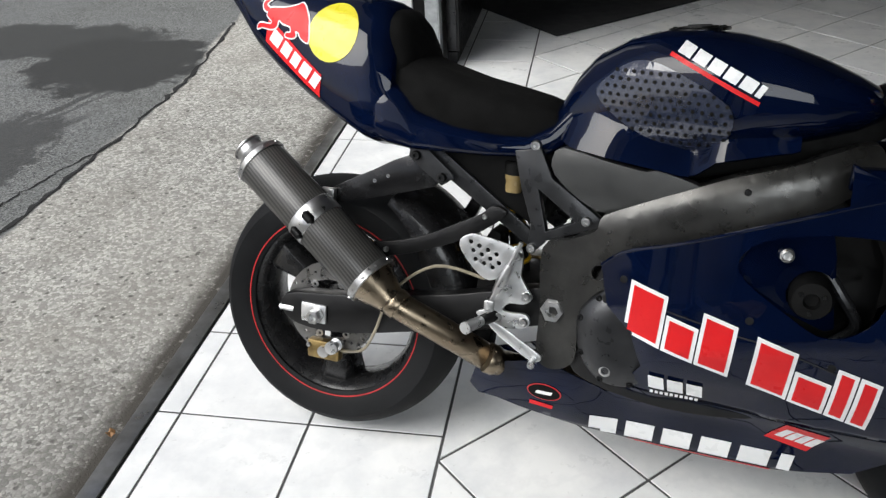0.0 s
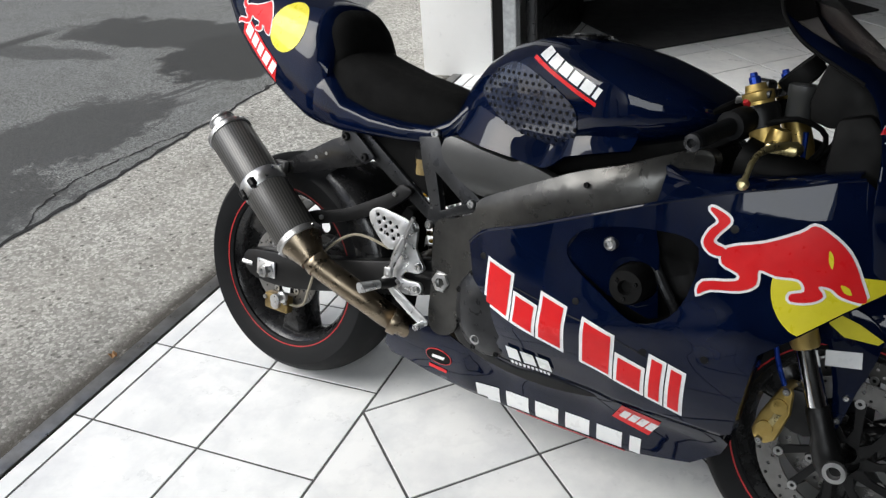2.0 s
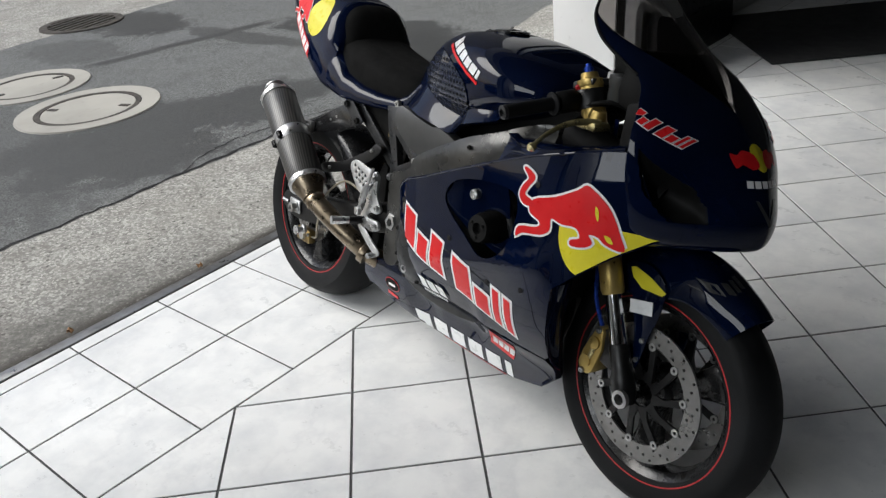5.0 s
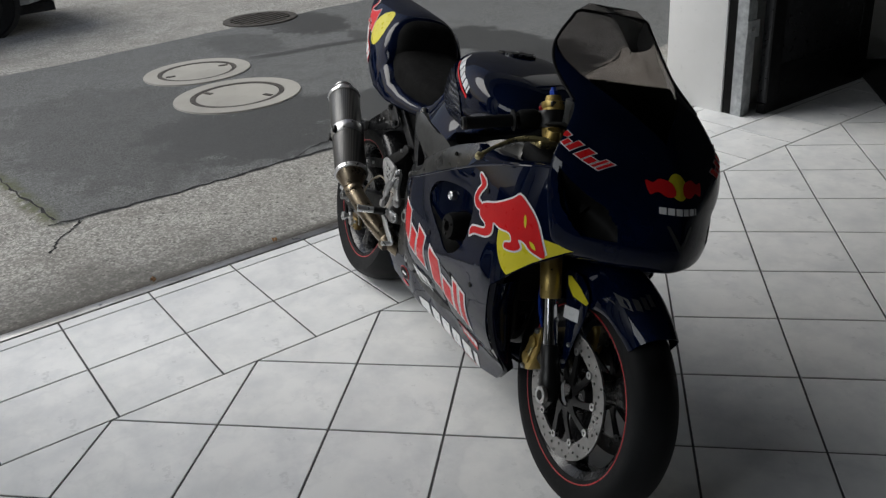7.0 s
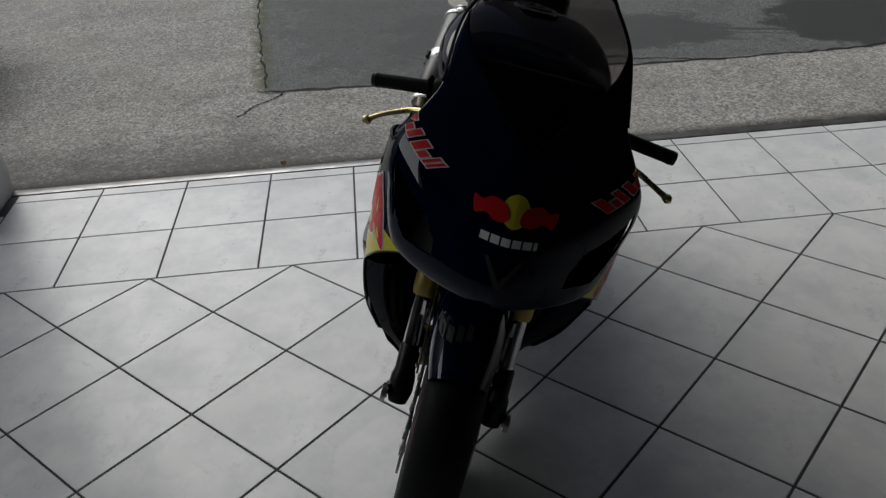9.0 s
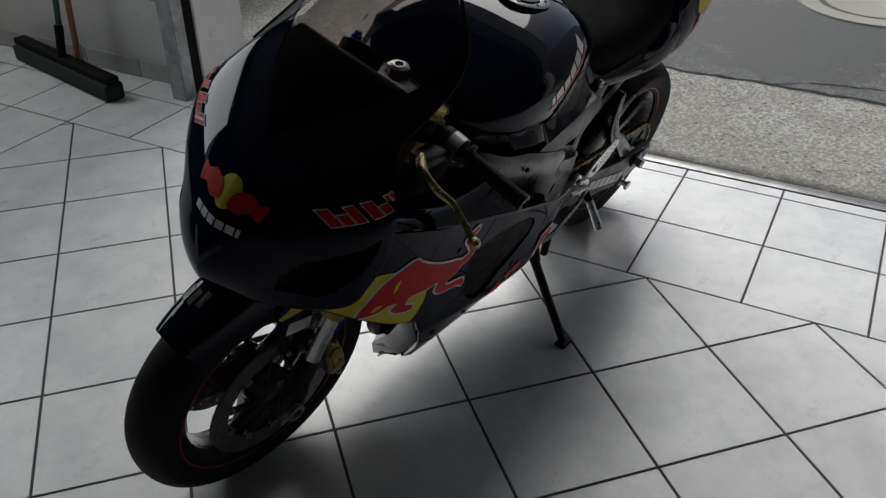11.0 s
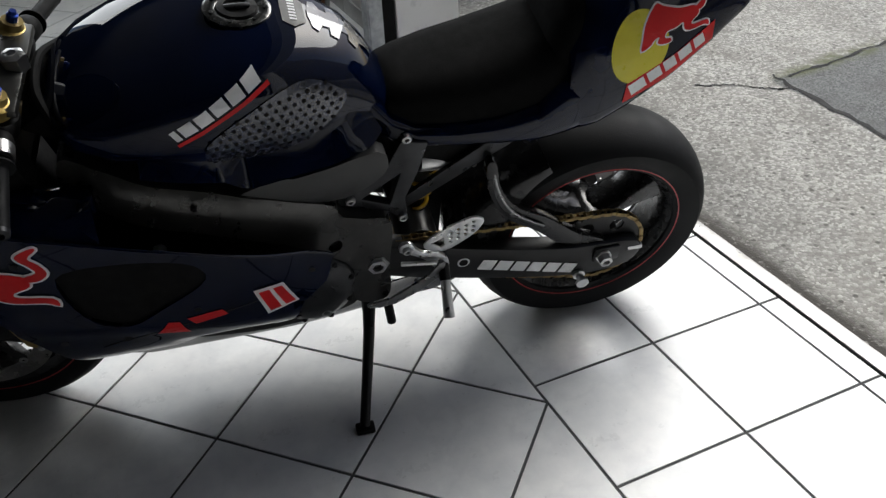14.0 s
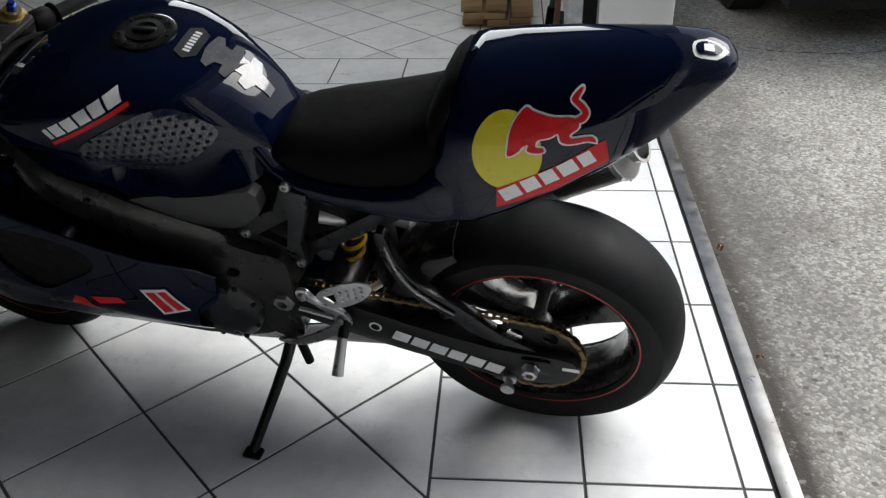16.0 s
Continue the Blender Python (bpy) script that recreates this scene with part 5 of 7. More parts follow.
# tank
tank_loops = []
for x, zb, zt, w, k, wd in ((0.462, 0.728, 0.768, 0.060, 2.4, 0.5), (0.476, 0.722, 0.812, 0.078, 2.5, 0.42), (0.505, 0.716, 0.866, 0.094, 2.6, 0.42), (0.540, 0.714, 0.908, 0.110, 2.7, 0.42), (0.60, 0.715, 0.943, 0.136, 3.0, 0.5), (0.66, 0.719, 0.962, 0.158, 3.1, 0.56),
                            (0.73, 0.727, 0.969, 0.178, 3.1, 0.58), (0.80, 0.745, 0.964, 0.193, 3.0, 0.58), (0.87, 0.770, 0.951, 0.198, 2.9, 0.55), (0.94, 0.79, 0.930, 0.190, 2.8, 0.5), (1.00, 0.81, 0.906, 0.165, 2.6, 0.5), (1.04, 0.83, 0.887, 0.12, 2.3, 0.5), (1.055, 0.845, 0.872, 0.07, 2.0, 0.5)):
    tank_loops.append(closed_hoop(x, zb, zt, w, k, wd, 44, 0.86 if x < 0.8 else 0.93))
tank = part("fuel_tank", skin(bmesh.new(), tank_loops), NAVY, bike, "glossy navy fuel tank", sharp=1.2)
TANK = tree_of(tank)
for s in (-1, 1):
    # lower edge of the tank, which flares out over the side cover
    flare = []
    for x in [0.496 + 0.0145 * i for i in range(30)]:
        ze = float(np.interp(x, [0.49, 0.52, 0.60, 0.667, 0.738, 0.760, 0.785, 0.84, 0.90, 0.93], [0.752, 0.742, 0.733, 0.726, 0.718, 0.728, 0.750, 0.766, 0.781, 0.790]))
        zu = ze + float(np.interp(x, [0.49, 0.55, 0.60, 0.66, 0.74, 0.80, 0.93], [0.035, 0.085, 0.072, 0.055, 0.045, 0.040, 0.020]))
        ye = float(np.interp(x, [0.49, 0.52, 0.60, 0.74, 0.84, 0.93], [0.104, 0.140, 0.163, 0.176, 0.190, 0.186]))
        hit, _, _, _ = TANK.ray_cast(Vector((x, s, zu)), Vector((0, -s, 0)))
        yu = abs(hit.y) - 0.003 if hit else 0.07
        row = [(x, s * (yu + (max(ye, yu + 0.002) - yu) * (j / 6) ** 1.25), zu + (ze - zu) * j / 6) for j in range(7)]
        flare.append(row + [(x, s * (max(ye, yu + 0.002) - 0.012), ze - 0.004)])
    part("tank_skirt", skin(bmesh.new(), flare, closed=False, cap=(False, False)), NAVY, tank, "flared lower edge of the tank", sharp=1.0)
part("tank_front_trim", tube([(1.03, -0.12, 0.865), (1.055, -0.06, 0.885), (1.06, 0, 0.89), (1.055, 0.06, 0.885), (1.03, 0.12, 0.865)], 0.008, 8), BLACK_PLASTIC, bike)

# filler cap
hit, no, _, _ = TANK.ray_cast(Vector((0.715, 0, 1.5)), Vector((0, 0, -1)))
capm = Matrix.Translation(hit) @ no.to_track_quat("Z", "Y").to_matrix().to_4x4()
cap = part("filler_ring", lathe([(0.034, -0.004), (0.056, -0.003), (0.057, 0.002), (0.052, 0.004), (0.037, 0.004), (0.034, 0.002)], 40, "z", close=True), CAP_METAL, bike, "polished metal filler ring")
cap.matrix_basis = capm
part("filler_lid", lathe([(0.035, -0.002), (0.034, 0.006), (0.022, 0.007), (0.020, 0.002), (0.001, 0.002)], 36, "z"), BLACK_METAL, cap)
part("filler_grip", box(-0.005, 0.005, -0.022, 0.022, 0.002, 0.009), GREY_PLATE, cap, bevel=0.002)
for k in range(7):
    a = k * 2 * math.pi / 7
    part("cap_bolt", lathe([(0.0035, 0.003), (0.0035, 0.006), (0.001, 0.006)], 8, "z", (0.046 * math.cos(a), 0.046 * math.sin(a), 0)), BLACK_METAL, cap)


# side fairings
def fair_w(x, z):
    a = spl(x, [0.28, 0.36, 0.43, 0.51, 0.61, 0.71, 0.86, 1.01, 1.16, 1.26, 1.34, 1.41, 1.46, 1.50], [0.10, 0.115, 0.130, 0.160, 0.208, 0.240, 0.253, 0.256, 0.254, 0.242, 0.212, 0.165, 0.115, 0.06])
    b = spl(z, [0.12, 0.15, 0.19, 0.21, 0.25, 0.29, 0.33, 0.37, 0.41, 0.46, 0.51, 0.61, 0.71, 0.79, 0.85], [0.18, 0.30, 0.38, 0.42, 0.51, 0.66, 0.77, 0.86, 0.915, 0.96, 0.985, 1.0, 1.0, 0.965, 0.90])
    ridge = 0.008 * math.exp(-((z - (0.36 + 0.30 * (x - 0.6))) / 0.035) ** 2)
    dent = 1.0
    for d, w in ((x - 0.755 - 0.2 * (z - 0.25), 0.012), (0.935 - x + 0.35 * (z - 0.31), 0.008), (0.338 + 0.12 * (x - 0.76) - z, 0.014), (z - 0.222, 0.02)):
        dent *= 1 / (1 + math.exp(-max(-30.0, min(30.0, d / w))))
    return a * b - 0.011 * dent + ridge * min(1.0, max(0.0, (x - 0.62) / 0.1)) * (0 if x > 1.2 else 1)


VENT = rounded([(0.850, 0.585), (0.880, 0.640), (0.995, 0.668), (1.088, 0.655), (1.072, 0.540), (1.005, 0.493), (0.930, 0.525)], 4)
SIDE = [(0.615, 0.545), (0.660, 0.582), (0.760, 0.618), (0.920, 0.682), (1.030, 0.725), (1.125, 0.758), (1.220, 0.786), (1.310, 0.810), (1.345, 0.785), (1.365, 0.745), (1.385, 0.712), (1.425, 0.688), (1.430, 0.665), (1.393, 0.647), (1.326, 0.594), (1.274, 0.547), (1.213, 0.494), (1.188, 0.410), (1.160, 0.310), (1.135, 0.296), (1.010, 0.291), (0.810, 0.295), (0.670, 0.300), (0.707, 0.363), (0.682, 0.430), (0.633, 0.471)]
BELLY = [(0.295, 0.205), (0.310, 0.225), (0.410, 0.250), (0.550, 0.285), (0.610, 0.265), (0.640, 0.260), (0.670, 0.297), (0.810, 0.292), (1.010, 0.288), (1.135, 0.293), (1.145, 0.280), (1.110, 0.215), (1.050, 0.160), (0.960, 0.140), (0.850, 0.132), (0.730, 0.132), (0.610, 0.137), (0.460, 0.143), (0.370, 0.152), (0.320, 0.178)]
SIDE_OF = {-1: SIDE[:17] + [(1.202, 0.410), (1.186, 0.310), (1.166, 0.296)] + SIDE[20:],
           1: SIDE[:14] + [(1.326, 0.608), (1.280, 0.582), (1.216, 0.556), (1.168, 0.450), (1.118, 0.312), (1.098, 0.296)] + SIDE[20:]}
BELLY_LEFT = BELLY[:9] + [(1.098, 0.293), (1.105, 0.280), (1.082, 0.205), (1.035, 0.160)] + BELLY[13:]
FRONT_EDGE = {-1: ((1.215, 0.50), (1.203, 0.42), (1.188, 0.32), (1.163, 0.235), (1.10, 0.18)), 1: ((1.218, 0.555), (1.170, 0.45), (1.120, 0.32), (1.082, 0.21), (1.035, 0.165))}
BELLY_RIGHT = [(0.345, 0.207), (0.362, 0.256), (0.400, 0.273), (0.515, 0.301), (0.557, 0.285), (0.622, 0.268)] + BELLY[5:9] + [(1.166, 0.293), (1.180, 0.275), (1.165, 0.235), (1.105, 0.180)] + BELLY[13:16] + [(0.610, 0.146), (0.465, 0.168), (0.407, 0.182), (0.364, 0.184)]
sides = {}
for s in (-1, 1):
    def fy(x, z, s=s):
        w = fair_w(x, z)
        if s < 0 and x < 0.70 and z < 0.34:
            tip = spl(x, [0.30, 0.36, 0.45, 0.55, 0.62], [0.098, 0.112, 0.120, 0.126, 0.130]) * spl(z, [0.13, 0.17, 0.21, 0.25, 0.29], [0.50, 0.74, 0.90, 0.98, 1.0])
            w += max(0.0, tip - w) * min(1.0, (0.70 - x) / 0.12) * min(1.0, (0.34 - z) / 0.03)
        return s * w
    a = part("side_fairing", shell(SIDE_OF[s], fy, 0.004, [VENT], 0.016), NAVY, bike, "glossy navy side fairing with an open vent", sharp=1.0)
    lip = [(x, s * (fair_w(x, z) - 0.001), z + 0.0005) for x, z in SIDE[:8]]
    part("fairing_lip", tube(lip, 0.0032, 8, n=6), NAVY, a)
    b = part("belly_pan", shell(BELLY_RIGHT if s < 0 else BELLY_LEFT, fy, 0.004, (), 0.016), NAVY, bike, "glossy navy belly pan half", sharp=1.0)
    sides[s] = tree_of(a, b)
    for x, z in ((0.66, 0.53), (0.88, 0.50), (1.02, 0.44), (1.13, 0.46), (1.14, 0.70), (0.79, 0.315)):
        part("fairing_screw", lathe([(0.007, s * fair_w(x, z)), (0.007, s * (fair_w(x, z) + 0.002)), (0.001, s * (fair_w(x, z) + 0.0025))], 10, "y", (x, 0, z)), BLACK_METAL, a)
    part("mount_bolt", lathe([(0.012, s * 0.19), (0.012, s * 0.232), (0.008, s * 0.235), (0.004, s * 0.231), (0.001, s * 0.231)], 14, "y", (0.922, 0, 0.617)), STEEL, bike, "steel fairing bolt")
    cowl = [[(x - d, s * (fair_w(x, z) * k - 0.004), z) for x, z in FRONT_EDGE[s]] for k, d in ((1.0, 0.004), (0.88, -0.004), (0.70, 0.012), (0.56, 0.05), (0.50, 0.09))]
    inner_bm = skin(bmesh.new(), cowl, closed=False, cap=(False, False))
    part("front_cowl", inner_bm, NAVY, bike, "dark navy inner front of the fairing", sharp=1.0)
    # recessed plate behind the vent
    part("vent_plate", shell([(0.93, 0.52), (0.93, 0.66), (1.10, 0.69), (1.10, 0.54), (1.0, 0.47)], lambda x, z, s=s: s * 0.150, 0.003, (), 0.05), BLACK_PLASTIC, bike)
    fall = 0.42 if s < 0 else 0.03
    ramp = [(0.842, 0.583), (0.874, 0.648), (0.985, 0.675), (1.000, 0.620), (1.006, 0.560), (1.018, 0.488), (1.002, 0.484), (0.926, 0.518)] if s < 0 else [(0.842, 0.583), (0.874, 0.648), (0.995, 0.676), (1.096, 0.663), (1.080, 0.535), (1.002, 0.484), (0.926, 0.518)]
    part("vent_ramp", shell(ramp, lambda x, z, s=s, fall=fall: s * (0.9935 * fair_w(x, z) - 0.002 - fall * max(0.0, x - 0.850)), 0.003, [disc_line(0.970, 0.551, 0.040, 20)] if s < 0 else (), 0.02), NAVY if s < 0 else BLACK_PLASTIC, bike, "navy panel that slopes into the vent" if s < 0 else "dull black panel in the vent", sharp=1.0)
    # small glossy cap at the top edge of the fairing
    capbm = skin(bmesh.new(), [[(x, s * (y0 - d), z) for x, y0, z in ((0.997, 0.224, 0.778), (1.030, 0.226, 0.765), (1.072, 0.224, 0.749), (1.035, 0.206, 0.740), (0.998, 0.200, 0.732))] for d in (0.0, 0.03)])
    part("edge_cap", capbm, NAVY, bike, "small glossy navy cap on the fairing edge", bevel=0.003)
    part("hose", tube([(0.98, s * 0.17, 0.60), (1.02, s * 0.185, 0.55), (1.05, s * 0.18, 0.50), (1.02, s * 0.17, 0.46)], 0.010, 10), GREY_PLATE if s < 0 else BLACK_METAL, bike)
    # upper dash shelf between the fairing edge and the fork
    shelf = []
    for x in (1.00, 1.08, 1.16, 1.24, 1.30):
        w = fair_w(x, 0.79 - 0.1 * max(0, 1.1 - x))
        z = spl(x, [0.95, 1.12, 1.32], [0.700, 0.760, 0.812])
        rise = spl(x, [1.00, 1.06, 1.14, 1.30], [0.048, 0.030, 0.014, 0.010])
        shelf.append([(x, s * (w - 0.002), z - 0.004), (x, s * (w - 0.016), z + 0.4 * rise), (x, s * (w - 0.030), z + rise), (x, s * (w - 0.09), z + rise), (x, s * (w - 0.10), z + rise - 0.008), (x, s * (w - 0.034), z + rise - 0.006)])
    part("fairing_inner", skin(bmesh.new(), shelf), NAVY, bike, sharp=1.0)

# nose and screen, in level slices
NOSE = (("z", [0.632, 0.645, 0.66, 0.70, 0.75, 0.80, 0.85, 0.90, 0.95, 1.00, 1.05, 1.095, 1.130, 1.146]),
        ("front", [1.445, 1.496, 1.514, 1.520, 1.505, 1.483, 1.445, 1.394, 1.337, 1.277, 1.213, 1.154, 1.108, 1.088]),
        ("back", [1.360, 1.356, 1.352, 1.345, 1.334, 1.331, 1.326, 1.310, 1.272, 1.176, 1.126, 1.112, 1.104, 1.100]),
        ("wide", [0.170, 0.190, 0.203, 0.215, 0.226, 0.234, 0.228, 0.200, 0.172, 0.170, 0.156, 0.124, 0.094, 0.070]))
zs, fronts, backs, wides = (list(v) for _, v in NOSE)


def nose_point(u, z):
    xf, xb, w = spl(z, zs, fronts), spl(z, zs, backs), spl(z, zs, wides)
    a = u * math.pi / 2
    c = max(0.0, math.cos(a)) ** 1.373
    return Vector((xb + (xf - xb) * c, w * math.copysign(abs(math.sin(a)) ** 1.395, a), z))


def seam(u):
    return 0.895 + 0.165 * abs(u)


NU, NZ = 132, 150
paint_bm, glass_bm = bmesh.new(), bmesh.new()
cache = {}


def nose_z(u, j):
    """Height of net row j: rows lie closer or wider so that one row follows the seam."""
    js, zc = 104, seam(u)
    return zs[0] + (zc - zs[0]) * j / js if j <= js else zc + (zs[-1] - zc) * (j - js) / (NZ - js)


def duct_edges(u):
    """Lower and upper lip of the intake beside the nose."""
    a = abs(u) - 0.09 * math.sin(math.pi * abs(u))
    return float(np.interp(a, [0.38, 0.60, 0.76, 0.82], [0.700, 0.695, 0.745, 0.823])), float(np.interp(a, [0.38, 0.42, 0.82], [0.735, 0.765, 0.827]))


def nose_vert(bm, key, i, j):
    k = (key, i, j)
    if k not in cache:
        u = -1 + 2 * i / NU
        z = nose_z(u, j)
        if key != "g" and 0.44 < abs(u) < 0.87:
            for edge_z in duct_edges(u):
                if abs(z - edge_z) < 0.0021:
                    z = edge_z
        p = nose_point(u, z)
        cache[k] = bm.verts.new(p)
    return cache[k]


for i in range(NU):
    for j in range(NZ):
        u = -1 + 2 * (i + 0.5) / NU
        z = nose_z(u, j + 0.5)
        lo_lip, hi_lip = duct_edges(u)
        duct = 0.455 < abs(u) < 0.855 and lo_lip < z < hi_lip
        if duct:
            continue
        bm, key = (paint_bm, "p") if j < 104 else (glass_bm, "g")
        bm.faces.new([nose_vert(bm, key, a, b) for a, b in ((i, j), (i + 1, j), (i + 1, j + 1), (i, j + 1))])


def thicken(bm, t):
    bm.normal_update()
    up = bmesh.ops.extrude_face_region(bm, geom=bm.faces[:])
    for v in up["geom"]:
        if isinstance(v, bmesh.types.BMVert):
            v.co += (Vector((1.2, 0, v.co.z)) - v.co).normalized() * t
    return bm


nose = part("nose_fairing", thicken(paint_bm, 0.004), NAVY, bike, "glossy navy nose fairing", sharp=1.0)
part("windscreen", thicken(glass_bm, 0.003), SCREEN, bike, "smoked transparent windscreen", sharp=1.0)
for sg in (-1, 1):
    rows = []
    for i in range(19):
        u = 0.448 + 0.414 * i / 18
        lo_lip, hi_lip = duct_edges(u)
        row = []
        for j in range(9):
            b = j / 8
            z = lo_lip - 0.005 + (hi_lip - lo_lip + 0.010) * b
            p = nose_point(sg * u, z)
            inward = (Vector((1.22, 0, z - 0.01)) - p).normalized()
            row.append(p + inward * (0.006 + 0.050 * math.sin(math.pi * b) * math.sin(math.pi * i / 18)))
        rows.append(row)
    part("air_duct", skin(bmesh.new(), rows, closed=False, cap=(False, False)), BLACK_PLASTIC, bike, "dark ram air intake", sharp=1.2)
NOSE_TREE = tree_of(nose)
rim = [(1, 0.95), (1, 1.0), (1, 1.04), (1, 1.075), (1, 1.105), (0.95, 1.125), (0.5, 1.129)]
part("screen_edge", tube([nose_point(-u, z) for u, z in rim] + [nose_point(u, z) for u, z in reversed(rim)], 0.0035, 8), BLACK_PLASTIC, bike)
# dark instruments and stays behind the screen
dash = part("instrument_panel", plate(rounded([(1.195, 0.88), (1.205, 0.975), (1.232, 0.990), (1.285, 0.930), (1.300, 0.880)], 3), -0.120, 0.120), BLACK_PLASTIC, bike, bevel=0.01)
part("rev_counter", along((1.168, -0.034, 0.935), (1.142, -0.040, 0.960), [(0.020, 0), (0.038, 0.15), (0.041, 0.5), (0.041, 0.95), (0.037, 1.0), (0.035, 0.93), (0.001, 0.93)], 28), BLACK_PLASTIC, dash, "round black rev counter")
part("inner_panel", plate([(1.235, 0.700), (1.350, 0.700), (1.362, 0.780), (1.325, 0.870), (1.290, 0.905), (1.240, 0.890)], -0.150, 0.150), BLACK_PLASTIC, bike, bevel=0.01)
part("ram_air_tube", tube([(1.36, -0.12, 0.72), (1.25, -0.13, 0.76), (1.1, -0.12, 0.80)], 0.04, 12), BLACK_PLASTIC, bike)
part("ram_air_tube", tube([(1.36, 0.12, 0.72), (1.25, 0.13, 0.76), (1.1, 0.12, 0.80)], 0.04, 12), BLACK_PLASTIC, bike)
# fork
ax = Vector(FRONT)
tilt_v = Vector((1.095 - 1.345, 0, 0.933 - 0.300)).normalized()
fork = new("fork")
fork.parent = bike
for s in (-1, 1):
    base = Vector((1.345, s * 0.102, 0.300))

    def on(t, base=base):
        return base + tilt_v * t
    leg = new("fork_leg")
    leg.parent = fork
    part("gold_tube", along(on(0.200), on(0.65), [(0.0235, 0), (0.026, 0.02), (0.026, 0.10), (0.026, 0.11), (0.026, 0.22), (0.028, 0.23), (0.028, 0.33), (0.0265, 0.35), (0.0265, 1)], 24), GOLD, leg, "gold upper fork tube")
    part("slider", along(on(0.06), on(0.26), [(0.0185, 0), (0.0185, 1)], 24), CHROME, leg, "chromed fork slider")
    part("fork_foot", along(on(-0.04), on(0.092), [(0.020, 0), (0.027, 0.2), (0.026, 0.45), (0.022, 0.55), (0.022, 0.95), (0.019, 1)], 20), BLACK_METAL, leg, "black fork foot")
    part("caliper_arm", plate(rounded([(1.335, 0.345), (1.30, 0.315), (1.245, 0.335), (1.25, 0.385), (1.28, 0.40), (1.32, 0.38)], 3), s * 0.080, s * 0.100), BLACK_METAL, leg, bevel=0.004)
    part("axle_end", lathe([(0.011, s * 0.128), (0.020, s * 0.128), (0.020, s * 0.138), (0.012, s * 0.139), (0.011, s * 0.125)], 24, "y", ax, close=True), STEEL, leg, "hollow steel axle end")
    part("axle_plug", lathe([(0.0105, s * 0.126), (0.0005, s * 0.1265)], 16, "y", ax), BLACK_METAL, leg)
    part("cap", along(on(0.645), on(0.675), [(0.027, 0), (0.029, 0.1), (0.029, 0.5), (0.020, 0.6), (0.018, 1)], 18), GOLD, leg, "gold fork cap")
    part("adjuster", along(on(0.675), on(0.695), [(0.010, 0), (0.010, 0.6), (0.007, 0.7), (0.006, 1)], 10), BLUE, leg, "blue anodised adjuster")
    # radial caliper
    cal = part("front_caliper", plate([(1.238, 0.276), (1.215, 0.284), (1.209, 0.300), (1.218, 0.336), (1.246, 0.398), (1.262, 0.404), (1.270, 0.392), (1.272, 0.350), (1.255, 0.290)], s * 0.052, s * 0.108), GOLD, leg, "gold radial brake caliper", bevel=0.007)
    for x, z in ((1.228, 0.312), (1.245, 0.362)):
        part("piston_cap", lathe([(0.015, s * 0.106), (0.015, s * 0.113), (0.004, s * 0.114)], 16, "y", (x + 0.006, 0, z)), GOLD, cal)
    for x, z in ((1.228, 0.285), (1.258, 0.394)):
        bolt(cal, (x, s * 0.108, z), 0.007, s)
    part("bridge", plate([(1.236, 0.322), (1.246, 0.316), (1.260, 0.352), (1.250, 0.358)], s * 0.1085, s * 0.112), BRASS_PALE, cal, bevel=0.001)
    part("brake_hose", tube([(1.250, s * 0.09, 0.395), (1.222, s * 0.10, 0.47), (1.20, s * 0.09, 0.60), (1.17, s * 0.07, 0.72), (1.16, s * 0.06, 0.84)], 0.005, 8), BLUE, leg, "dark blue brake hose")
part("fork_brace_low", box(1.12, 1.20, -0.125, 0.125, 0.69, 0.72, None), BLACK_METAL, fork, bevel=0.006)
tri = part("top_yoke", plate([(1.072, 0.890), (1.072, 0.905), (1.130, 0.923), (1.130, 0.908)], -0.122, 0.122), FRAME_GREY, fork, "satin grey top yoke", bevel=0.004)
part("stem_nut", lathe([(0.022, 0.900), (0.022, 0.928), (0.015, 0.932), (0.009, 0.932), (0.009, 0.92)], 6, "z", (1.085, 0, 0)), STEEL, tri)

